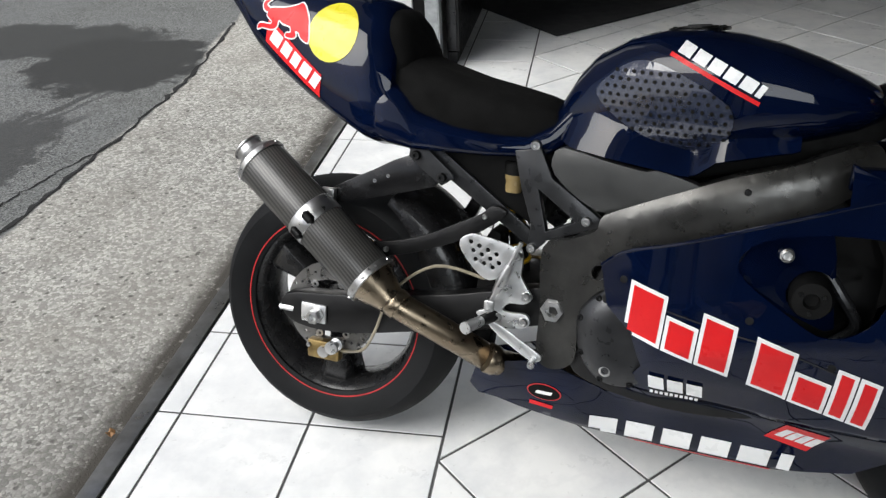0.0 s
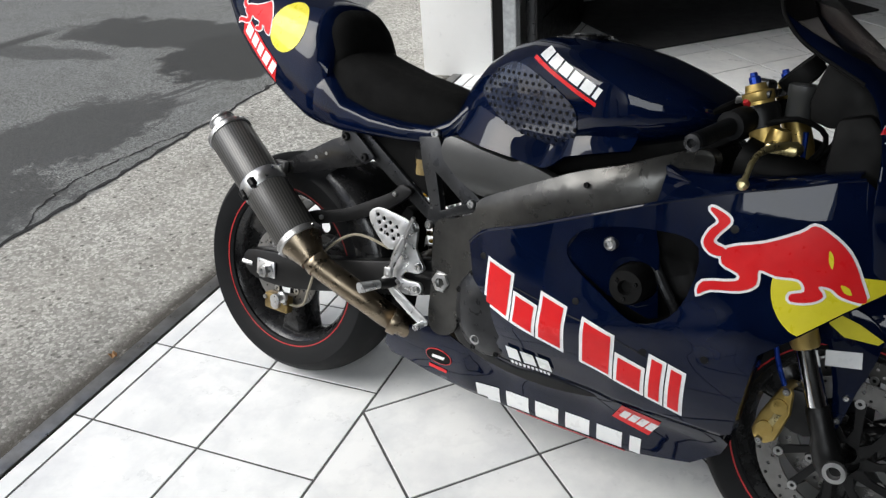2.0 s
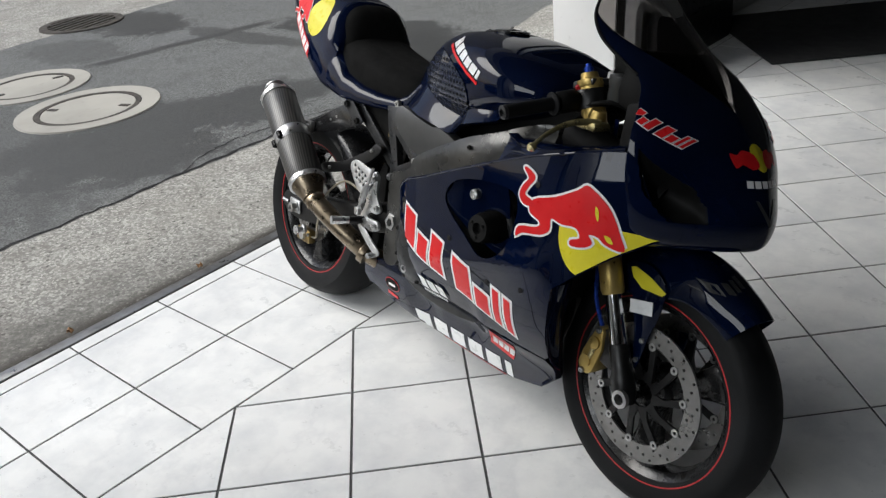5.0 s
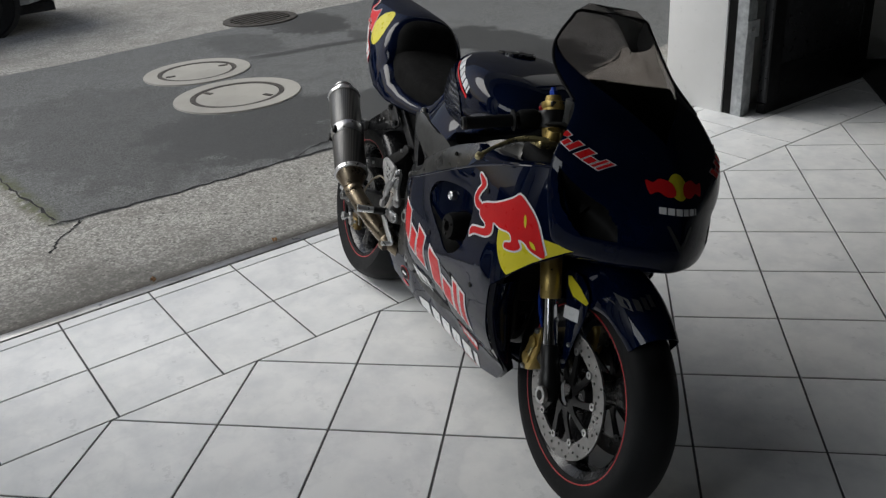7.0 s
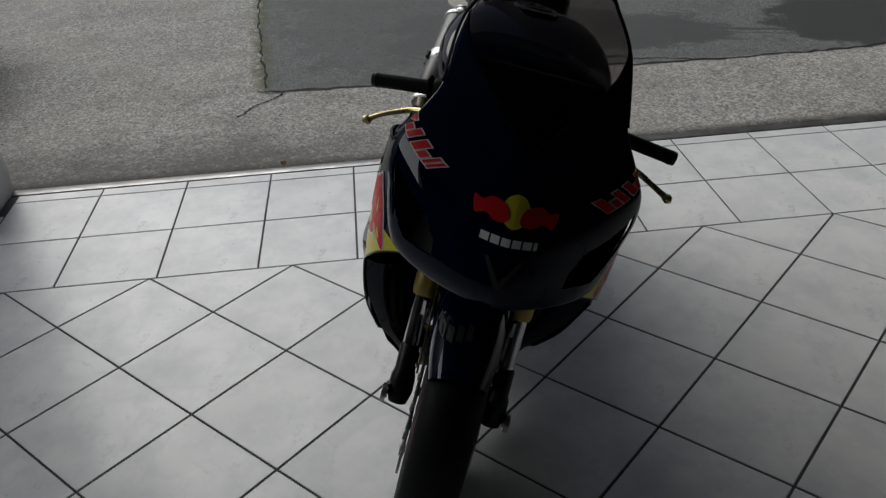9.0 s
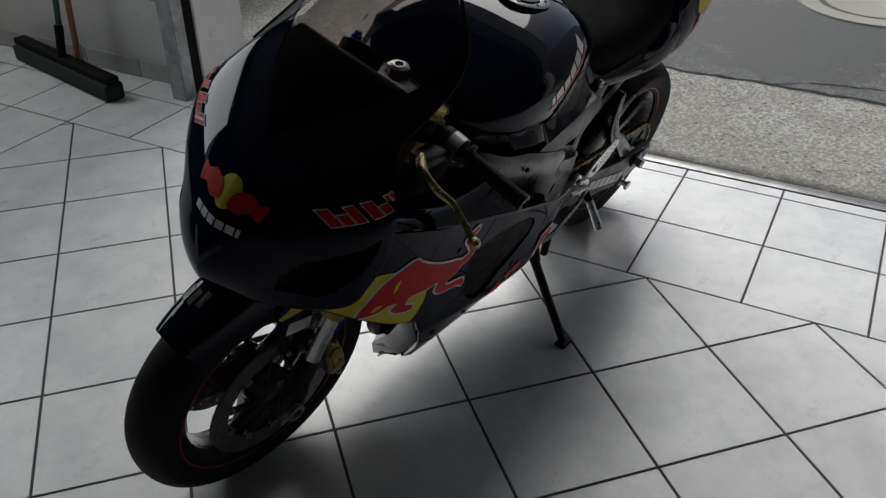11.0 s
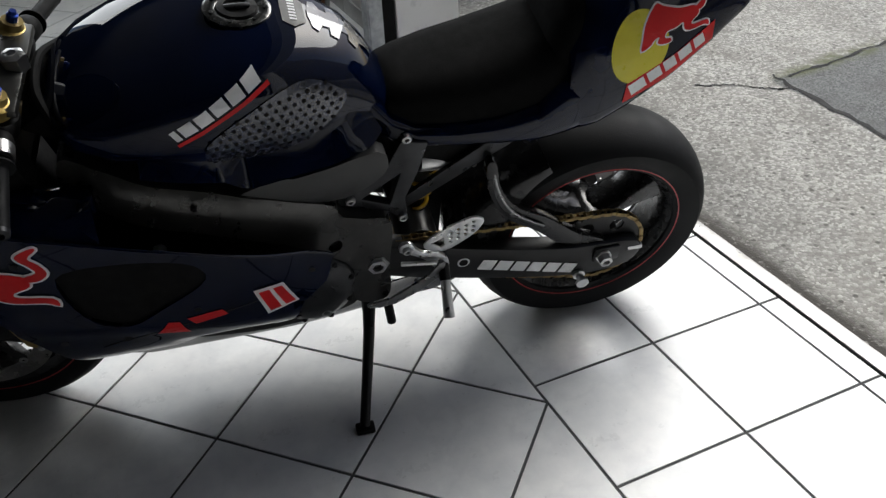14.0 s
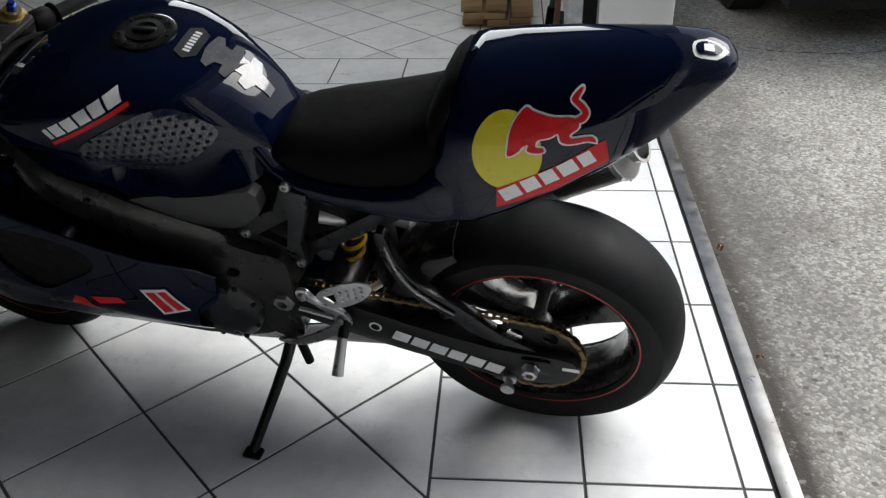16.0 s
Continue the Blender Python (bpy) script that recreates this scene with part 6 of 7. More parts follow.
# handlebars, levers
for s in (-1, 1):
    h = new("handlebar")
    h.parent = bike
    root, tip = Vector((1.108, s * 0.115, 0.876)), Vector((1.077 if s < 0 else 1.090, s * (0.306 if s < 0 else 0.318), 0.842))
    d = tip - root
    part("clamp", along((1.122, s * 0.102, 0.855), (1.107, s * 0.102, 0.893), [(0.036, 0), (0.037, 0.2), (0.037, 0.8), (0.034, 1)], 18), BLACK_METAL, h)
    part("bar", tube([root, tip], 0.0110, 14, n=1), BLACK_METAL, h)
    ribs = [(0.018, 0.0), (0.025, 0.01), (0.025, 0.035), (0.017, 0.045)]
    for i in range(14):
        t = 0.06 + i * 0.064
        ribs += [(0.0150, t), (0.0146, t + 0.02), (0.0146, t + 0.04)]
    ribs += [(0.0155, 0.97), (0.0155, 1.0)]
    part("grip", along(root + d * 0.40, tip, ribs, 18), RUBBER, h, "ribbed black rubber grip")
    part("bar_end", along(tip, tip + d.normalized() * 0.010, [(0.0155, 0), (0.0150, 0.8), (0.008, 1), (0.007, 0.2)], 14), GREY_PLATE, h)
    part("switch_body", along(root + d * 0.12, root + d * 0.36, [(0.021, 0), (0.024, 0.15), (0.024, 0.85), (0.020, 1)], 14), BLACK_PLASTIC, h)
    if s > 0:
        part("collar", along(root + d * 0.22, root + d * 0.34, [(0.0245, 0), (0.0245, 1)], 18), STEEL, h)
    lever = [(1.195, s * 0.150, 0.840), (1.176, s * 0.185, 0.840), (1.160, s * 0.215, 0.831), (1.156, s * 0.245, 0.818), (1.160, s * 0.275, 0.805), (1.163, s * 0.300, 0.789)]
    if s > 0:
        lever = [(1.178, 0.158, 0.868), (1.204, 0.188, 0.866), (1.198, 0.222, 0.846), (1.186, 0.250, 0.831), (1.189, 0.285, 0.813), (1.194, 0.316, 0.798)]
    lv = part("lever", tube(lever, [0.010, 0.009, 0.0075, 0.0065, 0.006, 0.0075], 10, flat=0.75), BRASS_PALE, h, "pale gold control lever")
    end = lever[-1]
    part("lever_ball", along((end[0], end[1] - s * 0.008, end[2] + 0.006), (end[0], end[1] + s * 0.008, end[2] - 0.006), [(0.004, 0), (0.0095, 0.3), (0.0095, 0.7), (0.004, 1)], 12), BRASS_PALE, lv)
    part("lever_perch", box(1.110, 1.190, s * 0.140, s * 0.180, 0.850, 0.874) if s > 0 else box(1.150, 1.205, -0.175, -0.125, 0.824, 0.842), BRASS_PALE if s < 0 else BLACK_METAL, h, bevel=0.006)
    if s < 0:
        part("pump_body", along((1.15, -0.12, 0.80), (1.16, -0.12, 0.86), [(0.018, 0), (0.02, 0.2), (0.02, 0.8), (0.016, 1)], 16), GOLD, h, "gold master cylinder")
        part("pump_knob", along((1.098, -0.118, 0.890), (1.094, -0.130, 0.900), [(0.007, 0), (0.007, 0.7), (0.005, 1)], 10), DARK_RED, h, "red adjuster knob")
        part("fluid_cup", lathe([(0.022, 0.875), (0.024, 0.88), (0.024, 0.915), (0.026, 0.918), (0.026, 0.935), (0.020, 0.938)], 20, "z", (1.175, -0.085, 0)), GREY_PLASTIC, h, "grey brake fluid cup")
    part("cable", tube([(1.10, s * 0.14, 0.85), (1.18, s * 0.11, 0.88), (1.22, s * 0.05, 0.84), (1.15, s * 0.03, 0.74)], 0.005, 8), BLACK_PLASTIC, h)

# front mudguard
guard = []
for i in range(25):
    a = radians(128 - i * 3.25)
    t = i / 24
    r = 0.318 + 0.012 * math.sin(math.pi * min(1, t * 1.2))
    half = 0.072 - 0.016 * max(0, (t - 0.55) / 0.45) ** 2
    drop = 0.050 + 0.055 * math.exp(-((t - 0.36) / 0.28) ** 2)
    row = []
    for k in range(13):
        v = -1 + k / 6
        av = abs(v)
        rr = r - drop * av ** 4 - 0.012 * av ** 2
        y = math.copysign(half * min(1, av * 1.08) ** 0.85, v)
        row.append((ax.x + rr * math.cos(a), y, ax.z + rr * math.sin(a)))
    guard.append(row)
gbm = skin(bmesh.new(), guard, closed=False, cap=(False, False))
upg = bmesh.ops.extrude_face_region(gbm, geom=gbm.faces[:])
for v in upg["geom"]:
    if isinstance(v, bmesh.types.BMVert):
        v.co += (Vector((ax.x, 0, ax.z)) - v.co).normalized() * 0.003
mud = part("front_mudguard", gbm, NAVY, bike, "glossy navy front mudguard", sharp=1.0)
MUD = tree_of(mud)
for s in (-1, 1):
    stay = [(1.275, 0.555), (1.335, 0.57), (1.385, 0.535), (1.380, 0.47), (1.365, 0.42), (1.350, 0.345), (1.338, 0.345), (1.325, 0.42), (1.300, 0.50)]
    g = part("mudguard_stay", plate(rounded(stay, 3), s * 0.074, s * 0.078), NAVY, bike, "navy mudguard stay by the fork", bevel=0.001)
    for x, z in ((1.352, 0.405), (1.345, 0.358)):
        bolt(g, (x, s * 0.078, z), 0.006, s)
    part("stay_label", plate([(1.301, 0.483), (1.360, 0.496), (1.365, 0.466), (1.305, 0.454)], s * 0.0785, s * 0.0795), WHITE, g, "small white label")
    part("fender_flash", plate([(1.287, 0.551), (1.300, 0.556), (1.345, 0.545), (1.388, 0.526), (1.380, 0.517), (1.325, 0.515), (1.297, 0.532)], s * 0.0785, s * 0.0793), YELLOW, g, "yellow flash")


# the handlebars stand turned a little to the right
STEER = Matrix.Translation((1.105, 0, 0.80)) @ Matrix.Rotation(-0.05, 4, -tilt_v * -1) @ Matrix.Translation((-1.105, 0, -0.80))
for ob in [o for o in bike.children if o.name.split(".")[0] in ("fork", "handlebar", "front_wheel", "front_mudguard", "mudguard_stay")]:
    ob.matrix_basis = STEER @ ob.matrix_basis

# ---- foils: plain shapes and bars in the colours of the sponsor marks ----
def foil(name, polys, tree, s, material, parent, lift, label="", axis="y"):
    """Foil shapes on a panel, each a part of its own; returns the first."""
    first = None
    for poly in polys:
        bm = decal_mesh([poly], tree, s, lift, 0.014, axis)
        if len(bm.faces) == 0:
            bm.free()
            continue
        ob = part(name, bm, material, parent, label, raw=True)
        first = first or ob
    return first or parent


def bordered(name, bars, by, tree, s, material, parent, label=""):
    """Bars of lettering, each on a white border of its own."""
    for b in bars:
        edge = foil(name + "_border", [grown(b, by)], tree, s, WHITE, parent, 0.0014)
        foil(name, [b], tree, s, material, edge, 0.0024, label)


def emblem_shapes(cx, cz, scale=1.0, turn=0.0):
    """Plain red blot with uneven lower lobes, and a curved stroke behind it."""
    body = [(1.135, 0.668), (1.190, 0.688), (1.239, 0.715), (1.257, 0.730), (1.280, 0.721), (1.306, 0.702), (1.323, 0.680), (1.337, 0.652), (1.350, 0.618), (1.316, 0.622), (1.298, 0.634), (1.280, 0.634), (1.290, 0.619),
            (1.275, 0.606), (1.246, 0.601), (1.243, 0.613), (1.262, 0.622), (1.251, 0.640), (1.217, 0.638), (1.190, 0.642), (1.190, 0.617), (1.168, 0.600), (1.120, 0.590), (1.100, 0.577), (1.105, 0.601), (1.156, 0.614), (1.159, 0.628), (1.130, 0.640)]
    hook = [(1.130, 0.652), (1.109, 0.652), (1.094, 0.668), (1.101, 0.691), (1.113, 0.708), (1.096, 0.724), (1.101, 0.729), (1.125, 0.720), (1.131, 0.709), (1.117, 0.689), (1.111, 0.672), (1.134, 0.664)]
    c, d = math.cos(turn) * scale, math.sin(turn) * scale
    return [rounded([(cx + c * (x - 1.22) - d * (z - 0.655), cz + d * (x - 1.22) + c * (z - 0.655)) for x, z in k], 3) for k in (body, hook)]


WORD = [(1.0, 1.0), (0.8, 0.62), (0.85, 1.0), (0.25, 0), (1.0, 1.0), (0.85, 0.60), (0.38, 1.0), (0.38, 1.0)]
SIX = [(1.0, 1.0), (1.0, 1.0), (1.0, 1.0), (1.0, 1.0), (1.0, 1.0), (0.42, 1.0)]


def half_sun(cx, cz, r, cut):
    """A disc cut off along a line of points (x, z) below."""
    out = []
    for p in disc_line(cx, cz, r, 40):
        z_min = np.interp(p[0], [c[0] for c in cut], [c[1] for c in cut])
        out.append((p[0], max(p[1], float(z_min) + 0.004)))
    return out


LOW = {-1: [(1.10, 0.40), (1.213, 0.494), (1.274, 0.547), (1.326, 0.594), (1.393, 0.647), (1.43, 0.665)],
       1: [(1.10, 0.53), (1.216, 0.556), (1.280, 0.582), (1.326, 0.608), (1.393, 0.647), (1.43, 0.665)]}
TAIL = tree_of(tail, skirt)
for s in (-1, 1):
    tree = sides[s]
    BODY, HOOK = emblem_shapes(1.22, 0.655) if s < 0 else emblem_shapes(1.220, 0.664)
    foil("round_foil", [half_sun(1.310, 0.628, 0.098, LOW[s])], tree, s, YELLOW, bike, 0.0012, "yellow round foil on the fairing")
    edge = foil("emblem_border", [grown(BODY, 0.0045)], tree, s, WHITE, bike, 0.0020, "white border of the red emblem")
    foil("emblem_border", [grown(HOOK, 0.0045)], tree, s, WHITE, bike, 0.0020)
    foil("emblem", [BODY], tree, s, RED, edge, 0.0030, "large plain red emblem")
    foil("emblem", [HOOK], tree, s, RED, edge, 0.0030, "curved red stroke")
    k = -0.010 if s < 0 else -0.001
    foil("emblem_spot", [rounded([(1.284, 0.705 + k), (1.292, 0.695 + k), (1.294, 0.676 + k), (1.287, 0.686 + k)], 3), rounded([(1.310, 0.652 + k), (1.322, 0.649 + k), (1.328, 0.638 + k), (1.317, 0.640 + k)], 3)], tree, s, YELLOW, edge, 0.0038)
    if s < 0:
        word = letters(WORD, (0.676, 0.436), (1.090, 0.327), 0.088, 0.30, -0.2)
        bordered("letter_bar", word, 0.007, tree, s, RED, bike, "broad red letter bar")
        foil("white_bar", letters([(1, 1), (1, 1), (1, 1)], (0.724, 0.317), (0.822, 0.313), 0.032, 0.22, -0.1), tree, s, WHITE, bike, 0.0045, "white letter bar")
        foil("small_bar", letters([(0.6, 1)] * 10, (0.727, 0.303), (0.815, 0.300), 0.008, 0.3), tree, s, WHITE, bike, 0.0045)
        foil("white_bar", letters(SIX, (0.605, 0.145), (1.000, 0.152), 0.046, 0.3, 0.1), tree, s, WHITE, bike, 0.0014, "white letter bar along the belly")
        foil("red_line", [[(0.62, 0.139), (0.98, 0.146), (0.98, 0.142), (0.64, 0.1345)]], tree, s, RED, bike, 0.0014, "thin red line")
        tag = foil("tag", [[(0.942, 0.236), (1.020, 0.217), (1.052, 0.274), (0.974, 0.288)]], tree, s, RED, bike, 0.0014, "small red and white foil")
        foil("tag_bar", letters([(1, 1)] * 4, (0.959, 0.247), (1.027, 0.232), 0.030, 0.2, 0.4), tree, s, WHITE, tag, 0.0022)
        ov = foil("oval_foil", [disc_line(0.513, 0.228, 0.037, 28, 0.020)], tree, s, DARK_RED, bike, 0.0014, "small dark oval foil with a red rim")
        foil("oval_core", [disc_line(0.513, 0.228, 0.034, 28, 0.0175)], tree, s, BLACK_PLASTIC, ov, 0.0022)
        foil("oval_bar", [[(0.494, 0.223), (0.528, 0.224), (0.532, 0.232), (0.498, 0.231)]], tree, s, WHITE, ov, 0.0030)
        foil("orange_dash", [[(0.480, 0.190), (0.530, 0.186), (0.532, 0.196), (0.482, 0.201)]], tree, s, RED, bike, 0.0014)
    else:
        tag = foil("tag_border", [[(0.692, 0.450), (0.756, 0.434), (0.774, 0.523), (0.717, 0.528)]], tree, s, WHITE, bike, 0.0030, "white border of a red foil")
        foil("red_fragment", [[(0.904, 0.481), (0.838, 0.485), (0.828, 0.466), (0.890, 0.460)], [(0.965, 0.446), (0.938, 0.482), (0.918, 0.476), (0.905, 0.430)]], tree, s, RED, bike, 0.0016, "torn rest of a red foil")
        foil("tag_bar", [[(0.699, 0.456), (0.719, 0.451), (0.738, 0.518), (0.721, 0.520)], [(0.728, 0.449), (0.750, 0.443), (0.765, 0.515), (0.745, 0.517)]], tree, s, RED, tag, 0.0040, "red bar")
    foil("panel_seam", [[(0.715, 0.492), (0.85, 0.468), (0.924, 0.461), (1.071, 0.414), (1.071, 0.417), (0.924, 0.464), (0.85, 0.471), (0.715, 0.495)]], tree, s, DARK_UNDER, bike, 0.0007, "thin dark seam between two fairing panels")
    # tank marks
    foil("white_bar", letters(SIX, (0.695, 0.930), (0.840, 0.866), 0.022, 0.2, 0.1), TANK, s, WHITE, tank, 0.0014, "white letter bar on the tank")
    foil("red_line", [[(0.682, 0.923), (0.840, 0.853), (0.842, 0.860), (0.685, 0.930)]], TANK, s, RED, tank, 0.0014, "red line under the lettering")
    knee = rounded([(0.557, 0.842), (0.579, 0.879), (0.625, 0.908), (0.685, 0.902), (0.785, 0.855), (0.804, 0.815), (0.775, 0.762), (0.718, 0.760), (0.624, 0.792)], 4)
    kn = foil("knee_pad", [knee], TANK, s, GRIP_FOIL, tank, 0.0022, "clear dotted knee grip foil")
    dots = []
    for i in range(17):
        for j in range(10):
            x, z = 0.552 + i * 0.0160 + (j % 2) * 0.0080, 0.762 + j * 0.0142
            inside = False
            for a, b in zip(knee, knee[1:] + knee[:1]):
                if (a[1] > z) != (b[1] > z) and x < (b[0] - a[0]) * (z - a[1]) / (b[1] - a[1]) + a[0]:
                    inside = not inside
            if inside:
                dots.append(disc_line(x, z, 0.0036, 8))
    tagged(part("grip_dots", decal_mesh(dots, TANK, s, 0.0034), BLACK_PLASTIC, kn, "small dark grip dots", raw=True), kind="stuff")
    # tail marks
    foil("round_foil", [disc_line(0.013 if s < 0 else 0.027, 0.916 if s < 0 else 0.882, 0.056, 36, 0.058 if s < 0 else 0.066)], TAIL, s, YELLOW, tail, 0.0012, "yellow round foil on the tail")
    tb, th = emblem_shapes(-0.104, 0.934, 0.56, -0.30) if s < 0 else emblem_shapes(-0.034, 0.922, 0.54, -0.34)
    te = foil("emblem_border", [grown(tb, 0.003)], TAIL, s, WHITE, tail, 0.0020)
    foil("emblem_border", [grown(th, 0.003)], TAIL, s, WHITE, tail, 0.0020)
    foil("emblem", [tb], TAIL, s, RED, te, 0.0030, "plain red emblem on the tail")
    foil("emblem", [th], TAIL, s, RED, te, 0.0030)
    if s < 0:
        ts = foil("tail_strip", [[(-0.006, 0.786), (-0.158, 0.888), (-0.150, 0.938), (-0.002, 0.832)]], TAIL, s, RED, tail, 0.0014, "red strip along the tail edge")
        foil("white_bar", letters([(1.2, 1), (1, 1), (0.9, 1), (1, 1), (0.8, 1)], (-0.146, 0.892), (-0.016, 0.803), 0.028, 0.3, 0.0), TAIL, s, WHITE, ts, 0.0024, "white letter bar")
    else:
        ts = foil("tail_strip", [[(0.046, 0.775), (-0.042, 0.812), (-0.130, 0.866), (-0.124, 0.908), (-0.040, 0.858), (0.044, 0.818)]], TAIL, s, RED, tail, 0.0014, "red strip along the tail edge")
        foil("white_bar", letters([(1.2, 1), (1, 1), (0.9, 1), (1, 1), (0.8, 1)], (0.030, 0.790), (-0.112, 0.868), 0.026, 0.25, 0.0), TAIL, s, WHITE, ts, 0.0024, "white letter bar")
    # nose word
    w0, w1 = (1.310, 0.878), (1.398, 0.834)
    bordered("letter_bar", letters(WORD if s < 0 else WORD[::-1], w0, w1, 0.017, 0.24), 0.0014, NOSE_TREE, s, RED, nose, "red letter bar on the nose")

foil("round_foil", [disc_line(0.0, 0.826, 0.024, 28)], NOSE_TREE, 1, YELLOW, nose, 0.0014, "small yellow round foil", "x")
for s in (-1, 1):
    em = rounded([(s * 0.010, 0.812), (s * 0.016, 0.832), (s * 0.042, 0.838), (s * 0.058, 0.830), (s * 0.074, 0.832), (s * 0.068, 0.808), (s * 0.050, 0.814), (s * 0.030, 0.806)], 3)
    foil("emblem", [em], NOSE_TREE, 1, RED, nose, 0.0024, "small red emblem", "x")
foil("white_bar", letters(SIX, (-0.050, 0.774), (0.050, 0.774), 0.013, 0.2), NOSE_TREE, 1, WHITE, nose, 0.0014, "small white letter bar", "x")
# grey V that imitates a reflection on the nose paint
foil("pale_mark", [[(-0.034, 0.752), (-0.026, 0.752), (0.0, 0.715), (0.0, 0.703), (-0.004, 0.703)], [(0.034, 0.752), (0.026, 0.752), (0.0, 0.715), (0.0, 0.703), (0.004, 0.703)]], NOSE_TREE, 1, GREY_PLASTIC, nose, 0.0014, "", "x")

# lettering bars on the swingarm
for b in letters([(1, 1)] * 6, (0.298, 0.334), (0.068, 0.262), 0.031, 0.2, 0.15):
    part("white_bar", plate(b, 0.1412, 0.142), WHITE, swing, "white letter bar on the swingarm")
badge = part("round_badge", plate(disc_line(0.330, 0.365, 0.014, 20), 0.1405, 0.1415), WHITE, swing)
part("badge_core", plate(disc_line(0.330, 0.365, 0.010, 20), 0.1417, 0.1422), BLACK_PLASTIC, badge)

# spine pad with ribs and a small badge on the tank, badge on the tail
half = [(0.600, 0.010), (0.596, 0.038), (0.586, 0.043), (0.578, 0.024), (0.566, 0.022), (0.566, 0.041), (0.554, 0.045), (0.546, 0.020), (0.535, 0.019), (0.536, 0.036), (0.524, 0.039), (0.516, 0.016), (0.497, 0.012)]
# the pad's paleness is a painted reflection
foil("spine_pad", [half + [(x, -y) for x, y in reversed(half)]], TANK, 1, GLARE_PAD, tank, 0.0022, "satin spine pad with ribs on the tank, reflection in its pale colour", "z")
bd = foil("tank_badge", [[(0.645, -0.034), (0.645, 0.034), (0.625, 0.046), (0.606, 0.030), (0.606, -0.030), (0.625, -0.046)]], TANK, 1, GREY_PLASTIC, tank, 0.0020, "small grey badge", "z")
for k in range(7):
    foil("badge_bar", [[(0.620, -0.030 + k * 0.0088), (0.632, -0.030 + k * 0.0088), (0.632, -0.0245 + k * 0.0088), (0.620, -0.0245 + k * 0.0088)]], TANK, 1, WHITE, bd, 0.0030, "", "z")
tb = foil("tail_badge", [rounded([(-0.236, 0.010), (-0.262, 0.004), (-0.286, 0.016), (-0.270, 0.036), (-0.240, 0.038)], 3)], TAIL, 1, WHITE, tail, 0.0014, "small rounded white badge", "z")
foil("badge_core", [rounded([(-0.241, 0.014), (-0.262, 0.009), (-0.278, 0.017), (-0.267, 0.031), (-0.244, 0.033)], 3)], TAIL, 1, NAVY, tb, 0.0022, "", "z")
foil("badge_mark", [[(-0.250, 0.016), (-0.264, 0.014), (-0.266, 0.026), (-0.252, 0.028)]], TAIL, 1, WHITE, tb, 0.0030, "", "z")
for k in range(5):
    y = -0.075 + k * 0.017
    foil("mudguard_bar", [[(y, 0.556 + 0.004 * k), (y + 0.012, 0.556 + 0.004 * k), (y + 0.012, 0.572 + 0.004 * k), (y, 0.572 + 0.004 * k)]], MUD, 1, GREY_PLASTIC, mud, 0.0014, "", "x")

# ---- tiled floor: straight rows along the door, diagonal tiles behind them ----
floor = structure("floor", box(SILL, ROOM_X, ROOM_Y0, ROOM_Y1, -0.08, -0.0025), GROUT, "white glazed tile floor with dark joints", "floor")
V0 = -0.236 * P


def clip(poly, a, b, c):
    """The part of a polygon where a*x + b*y <= c."""
    out = []
    for i, p in enumerate(poly):
        q = poly[(i + 1) % len(poly)]
        dp, dq = a * p[0] + b * p[1] - c, a * q[0] + b * q[1] - c
        if dp <= 0:
            out.append(p)
        if dp * dq < 0:
            t = dp / (dp - dq)
            out.append((p[0] + (q[0] - p[0]) * t, p[1] + (q[1] - p[1]) * t))
    return out


def tile_mesh(poly):
    """A tile with a softly broken edge."""
    n = len(poly)
    c = (sum(p[0] for p in poly) / n, sum(p[1] for p in poly) / n)

    def loop(inset, z):
        out = []
        for x, y in poly:
            d = math.hypot(x - c[0], y - c[1])
            k = 1 - inset / d
            out.append((c[0] + (x - c[0]) * k, c[1] + (y - c[1]) * k, z))
        return out
    rows = loop(0, -0.006) + loop(0, -0.0007) + loop(0.0012, 0.0)
    faces = [tuple(range(2 * n, 3 * n))]
    for r in (0, n):
        faces += [(r + i, r + (i + 1) % n, r + n + (i + 1) % n, r + n + i) for i in range(n)]
    me = bpy.data.meshes.new("tile")
    me.from_pydata(rows, [], faces)
    me.materials.append(TILE)
    return me


shared = {}


def tile(poly):
    xs, ys = [p[0] for p in poly], [p[1] for p in poly]
    if len(poly) < 3 or (max(xs) - min(xs)) < 0.02 or (max(ys) - min(ys)) < 0.02:
        return
    cx, cy = (max(xs) + min(xs)) / 2, (max(ys) + min(ys)) / 2
    key = tuple((round(x - cx, 3), round(y - cy, 3)) for x, y in poly)
    if key not in shared:
        shared[key] = tile_mesh([(x - cx, y - cy) for x, y in poly])
    ob = new("tile", shared[key])
    ob.location = (cx, cy, random.Random(hash(key) % 1000 + len(shared)).uniform(0, 0.0004))
    ob.parent = floor
    return ob


def square(x0, x1, y0, y1):
    h = GAP / 2
    return [(x0 + h, y0 + h), (x1 - h, y0 + h), (x1 - h, y1 - h), (x0 + h, y1 - h)]


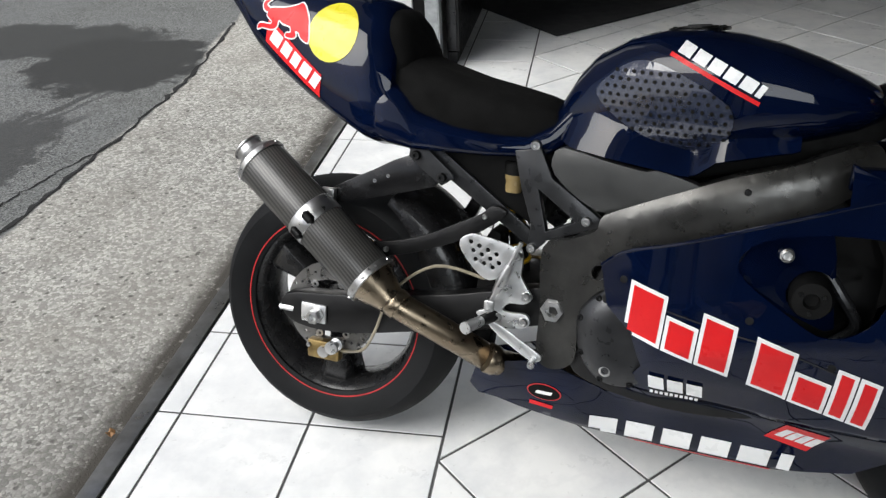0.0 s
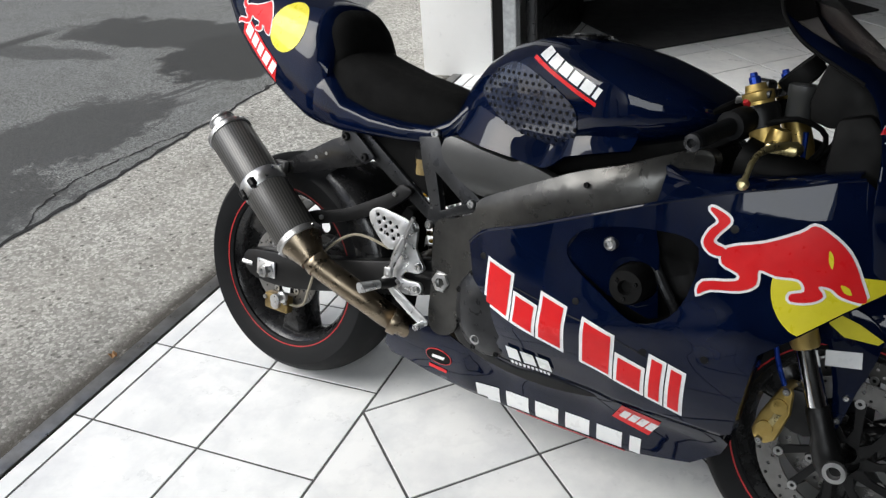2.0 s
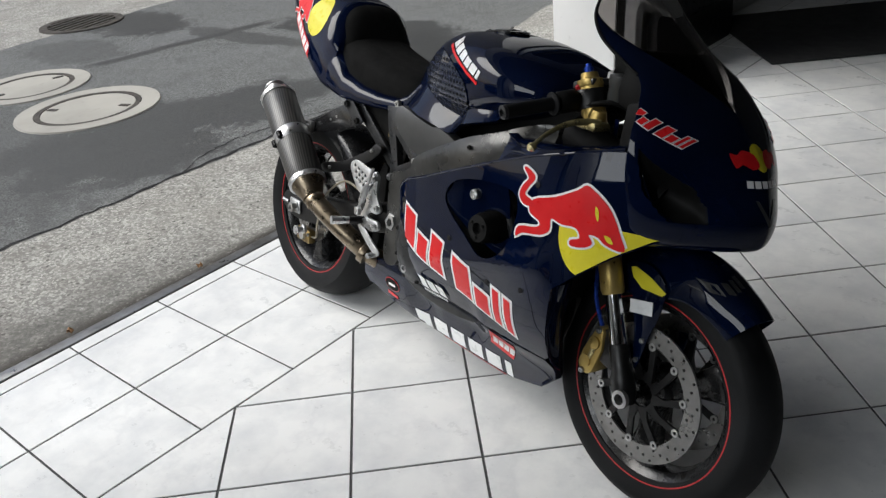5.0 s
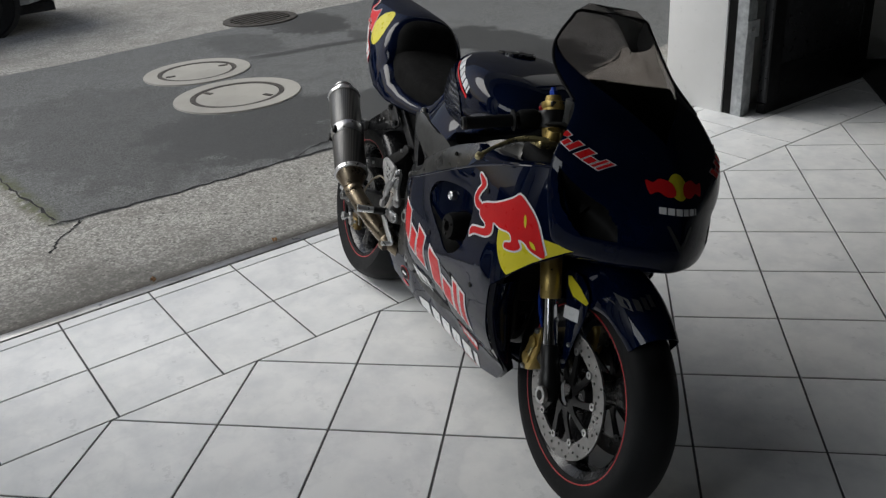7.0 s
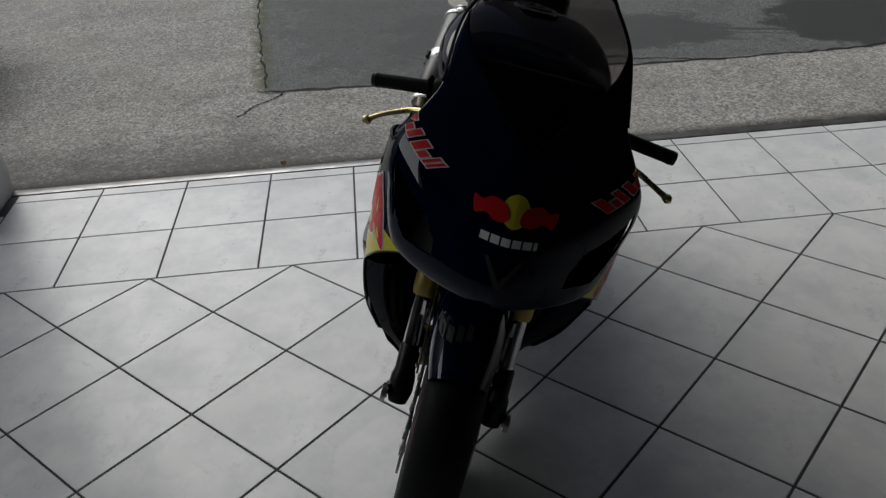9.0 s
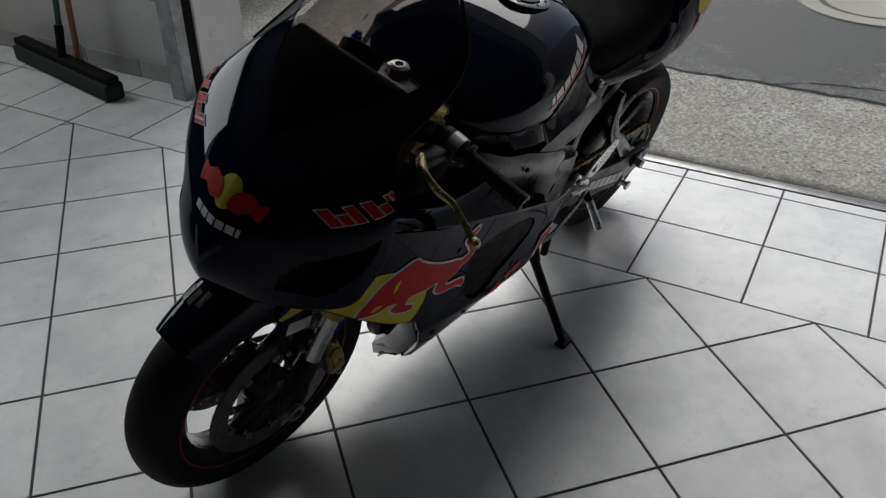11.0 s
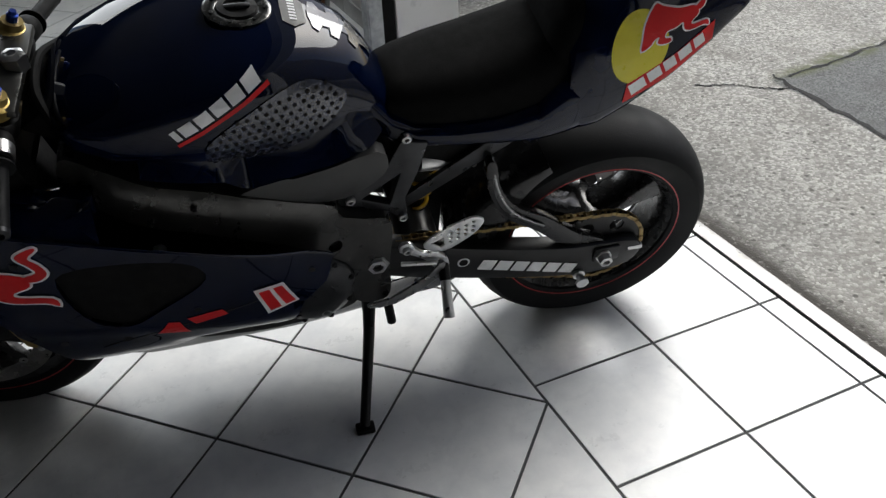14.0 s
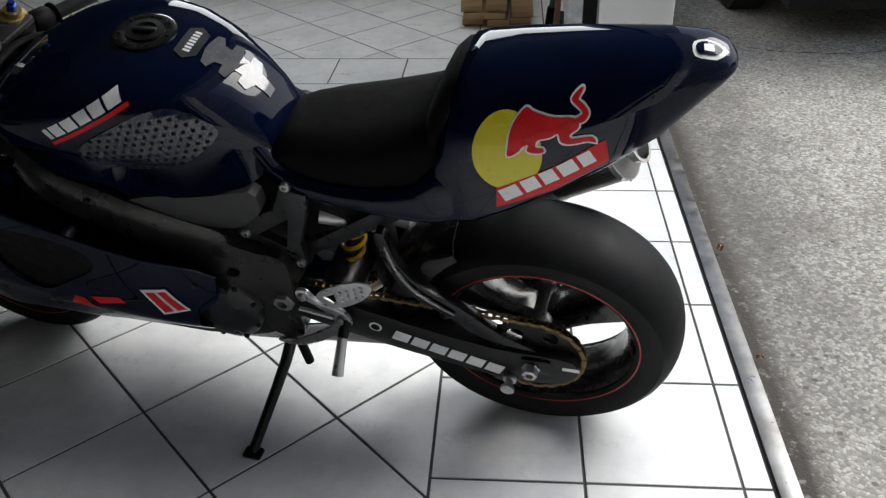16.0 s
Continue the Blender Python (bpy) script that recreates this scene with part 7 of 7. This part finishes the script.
for k in range(-11, 15):
    y0, y1 = k * P, (k + 1) * P
    if y1 < ROOM_Y0 or y0 > ROOM_Y1:
        continue
    inside = Y0 - 0.01 < y0 and y1 < Y1 + 0.2
    if inside:
        tile(square(SILL - 0.001, -2 * P, y0, y1))
        tile(square(-2 * P, -P, y0, y1))
    else:
        tile(square(WALL_X, -P, y0, y1))
    tile(square(-P, 0, y0, y1))
BAND = -6 * P
for k in range(0, 10):
    tile(square(k * P, (k + 1) * P, BAND - P, BAND))
H = P / math.sqrt(2)
half = (P - GAP) / math.sqrt(2)
far_verts, far_faces = [], []
for i in range(0, 38):
    for j in range(-18, 30):
        if (i + j) % 2 == 0:
            continue
        cx, cy = i * H, V0 + j * H
        for lo, hi in ((BAND, ROOM_Y1), (ROOM_Y0, BAND - P)):
            poly = [(cx - half, cy), (cx, cy - half), (cx + half, cy), (cx, cy + half)]
            poly = clip(poly, -1, 0, -GAP / 2)
            poly = clip(poly, 1, 0, ROOM_X - GAP / 2)
            poly = clip(poly, 0, -1, -lo - GAP / 2)
            poly = clip(poly, 0, 1, hi - GAP / 2)
            if len(poly) < 3:
                continue
            if cx < 2.7 and cy < 3.4:
                tile(poly)
            else:
                n, base = len(poly), len(far_verts)
                far_verts += [(x, y, z) for z in (-0.006, 0.0) for x, y in poly]
                far_faces += [tuple(range(base + n, base + 2 * n))] + [(base + q, base + (q + 1) % n, base + n + (q + 1) % n, base + n + q) for q in range(n)]
for k in range(10, 25):
    q4 = square(k * P, (k + 1) * P, BAND - P, BAND)
    base = len(far_verts)
    far_verts += [(x, y, z) for z in (-0.006, 0.0) for x, y in q4]
    far_faces += [tuple(range(base + 4, base + 8))] + [(base + q, base + (q + 1) % 4, base + 4 + (q + 1) % 4, base + 4 + q) for q in range(4)]
far_mesh = bpy.data.meshes.new("far_tiles")
far_mesh.from_pydata(far_verts, [], far_faces)
far_mesh.materials.append(TILE)
far_tiles = new("far_tiles", far_mesh)
far_tiles.parent = floor
tagged(far_tiles, "white glazed tiles further inside", kind="stuff")
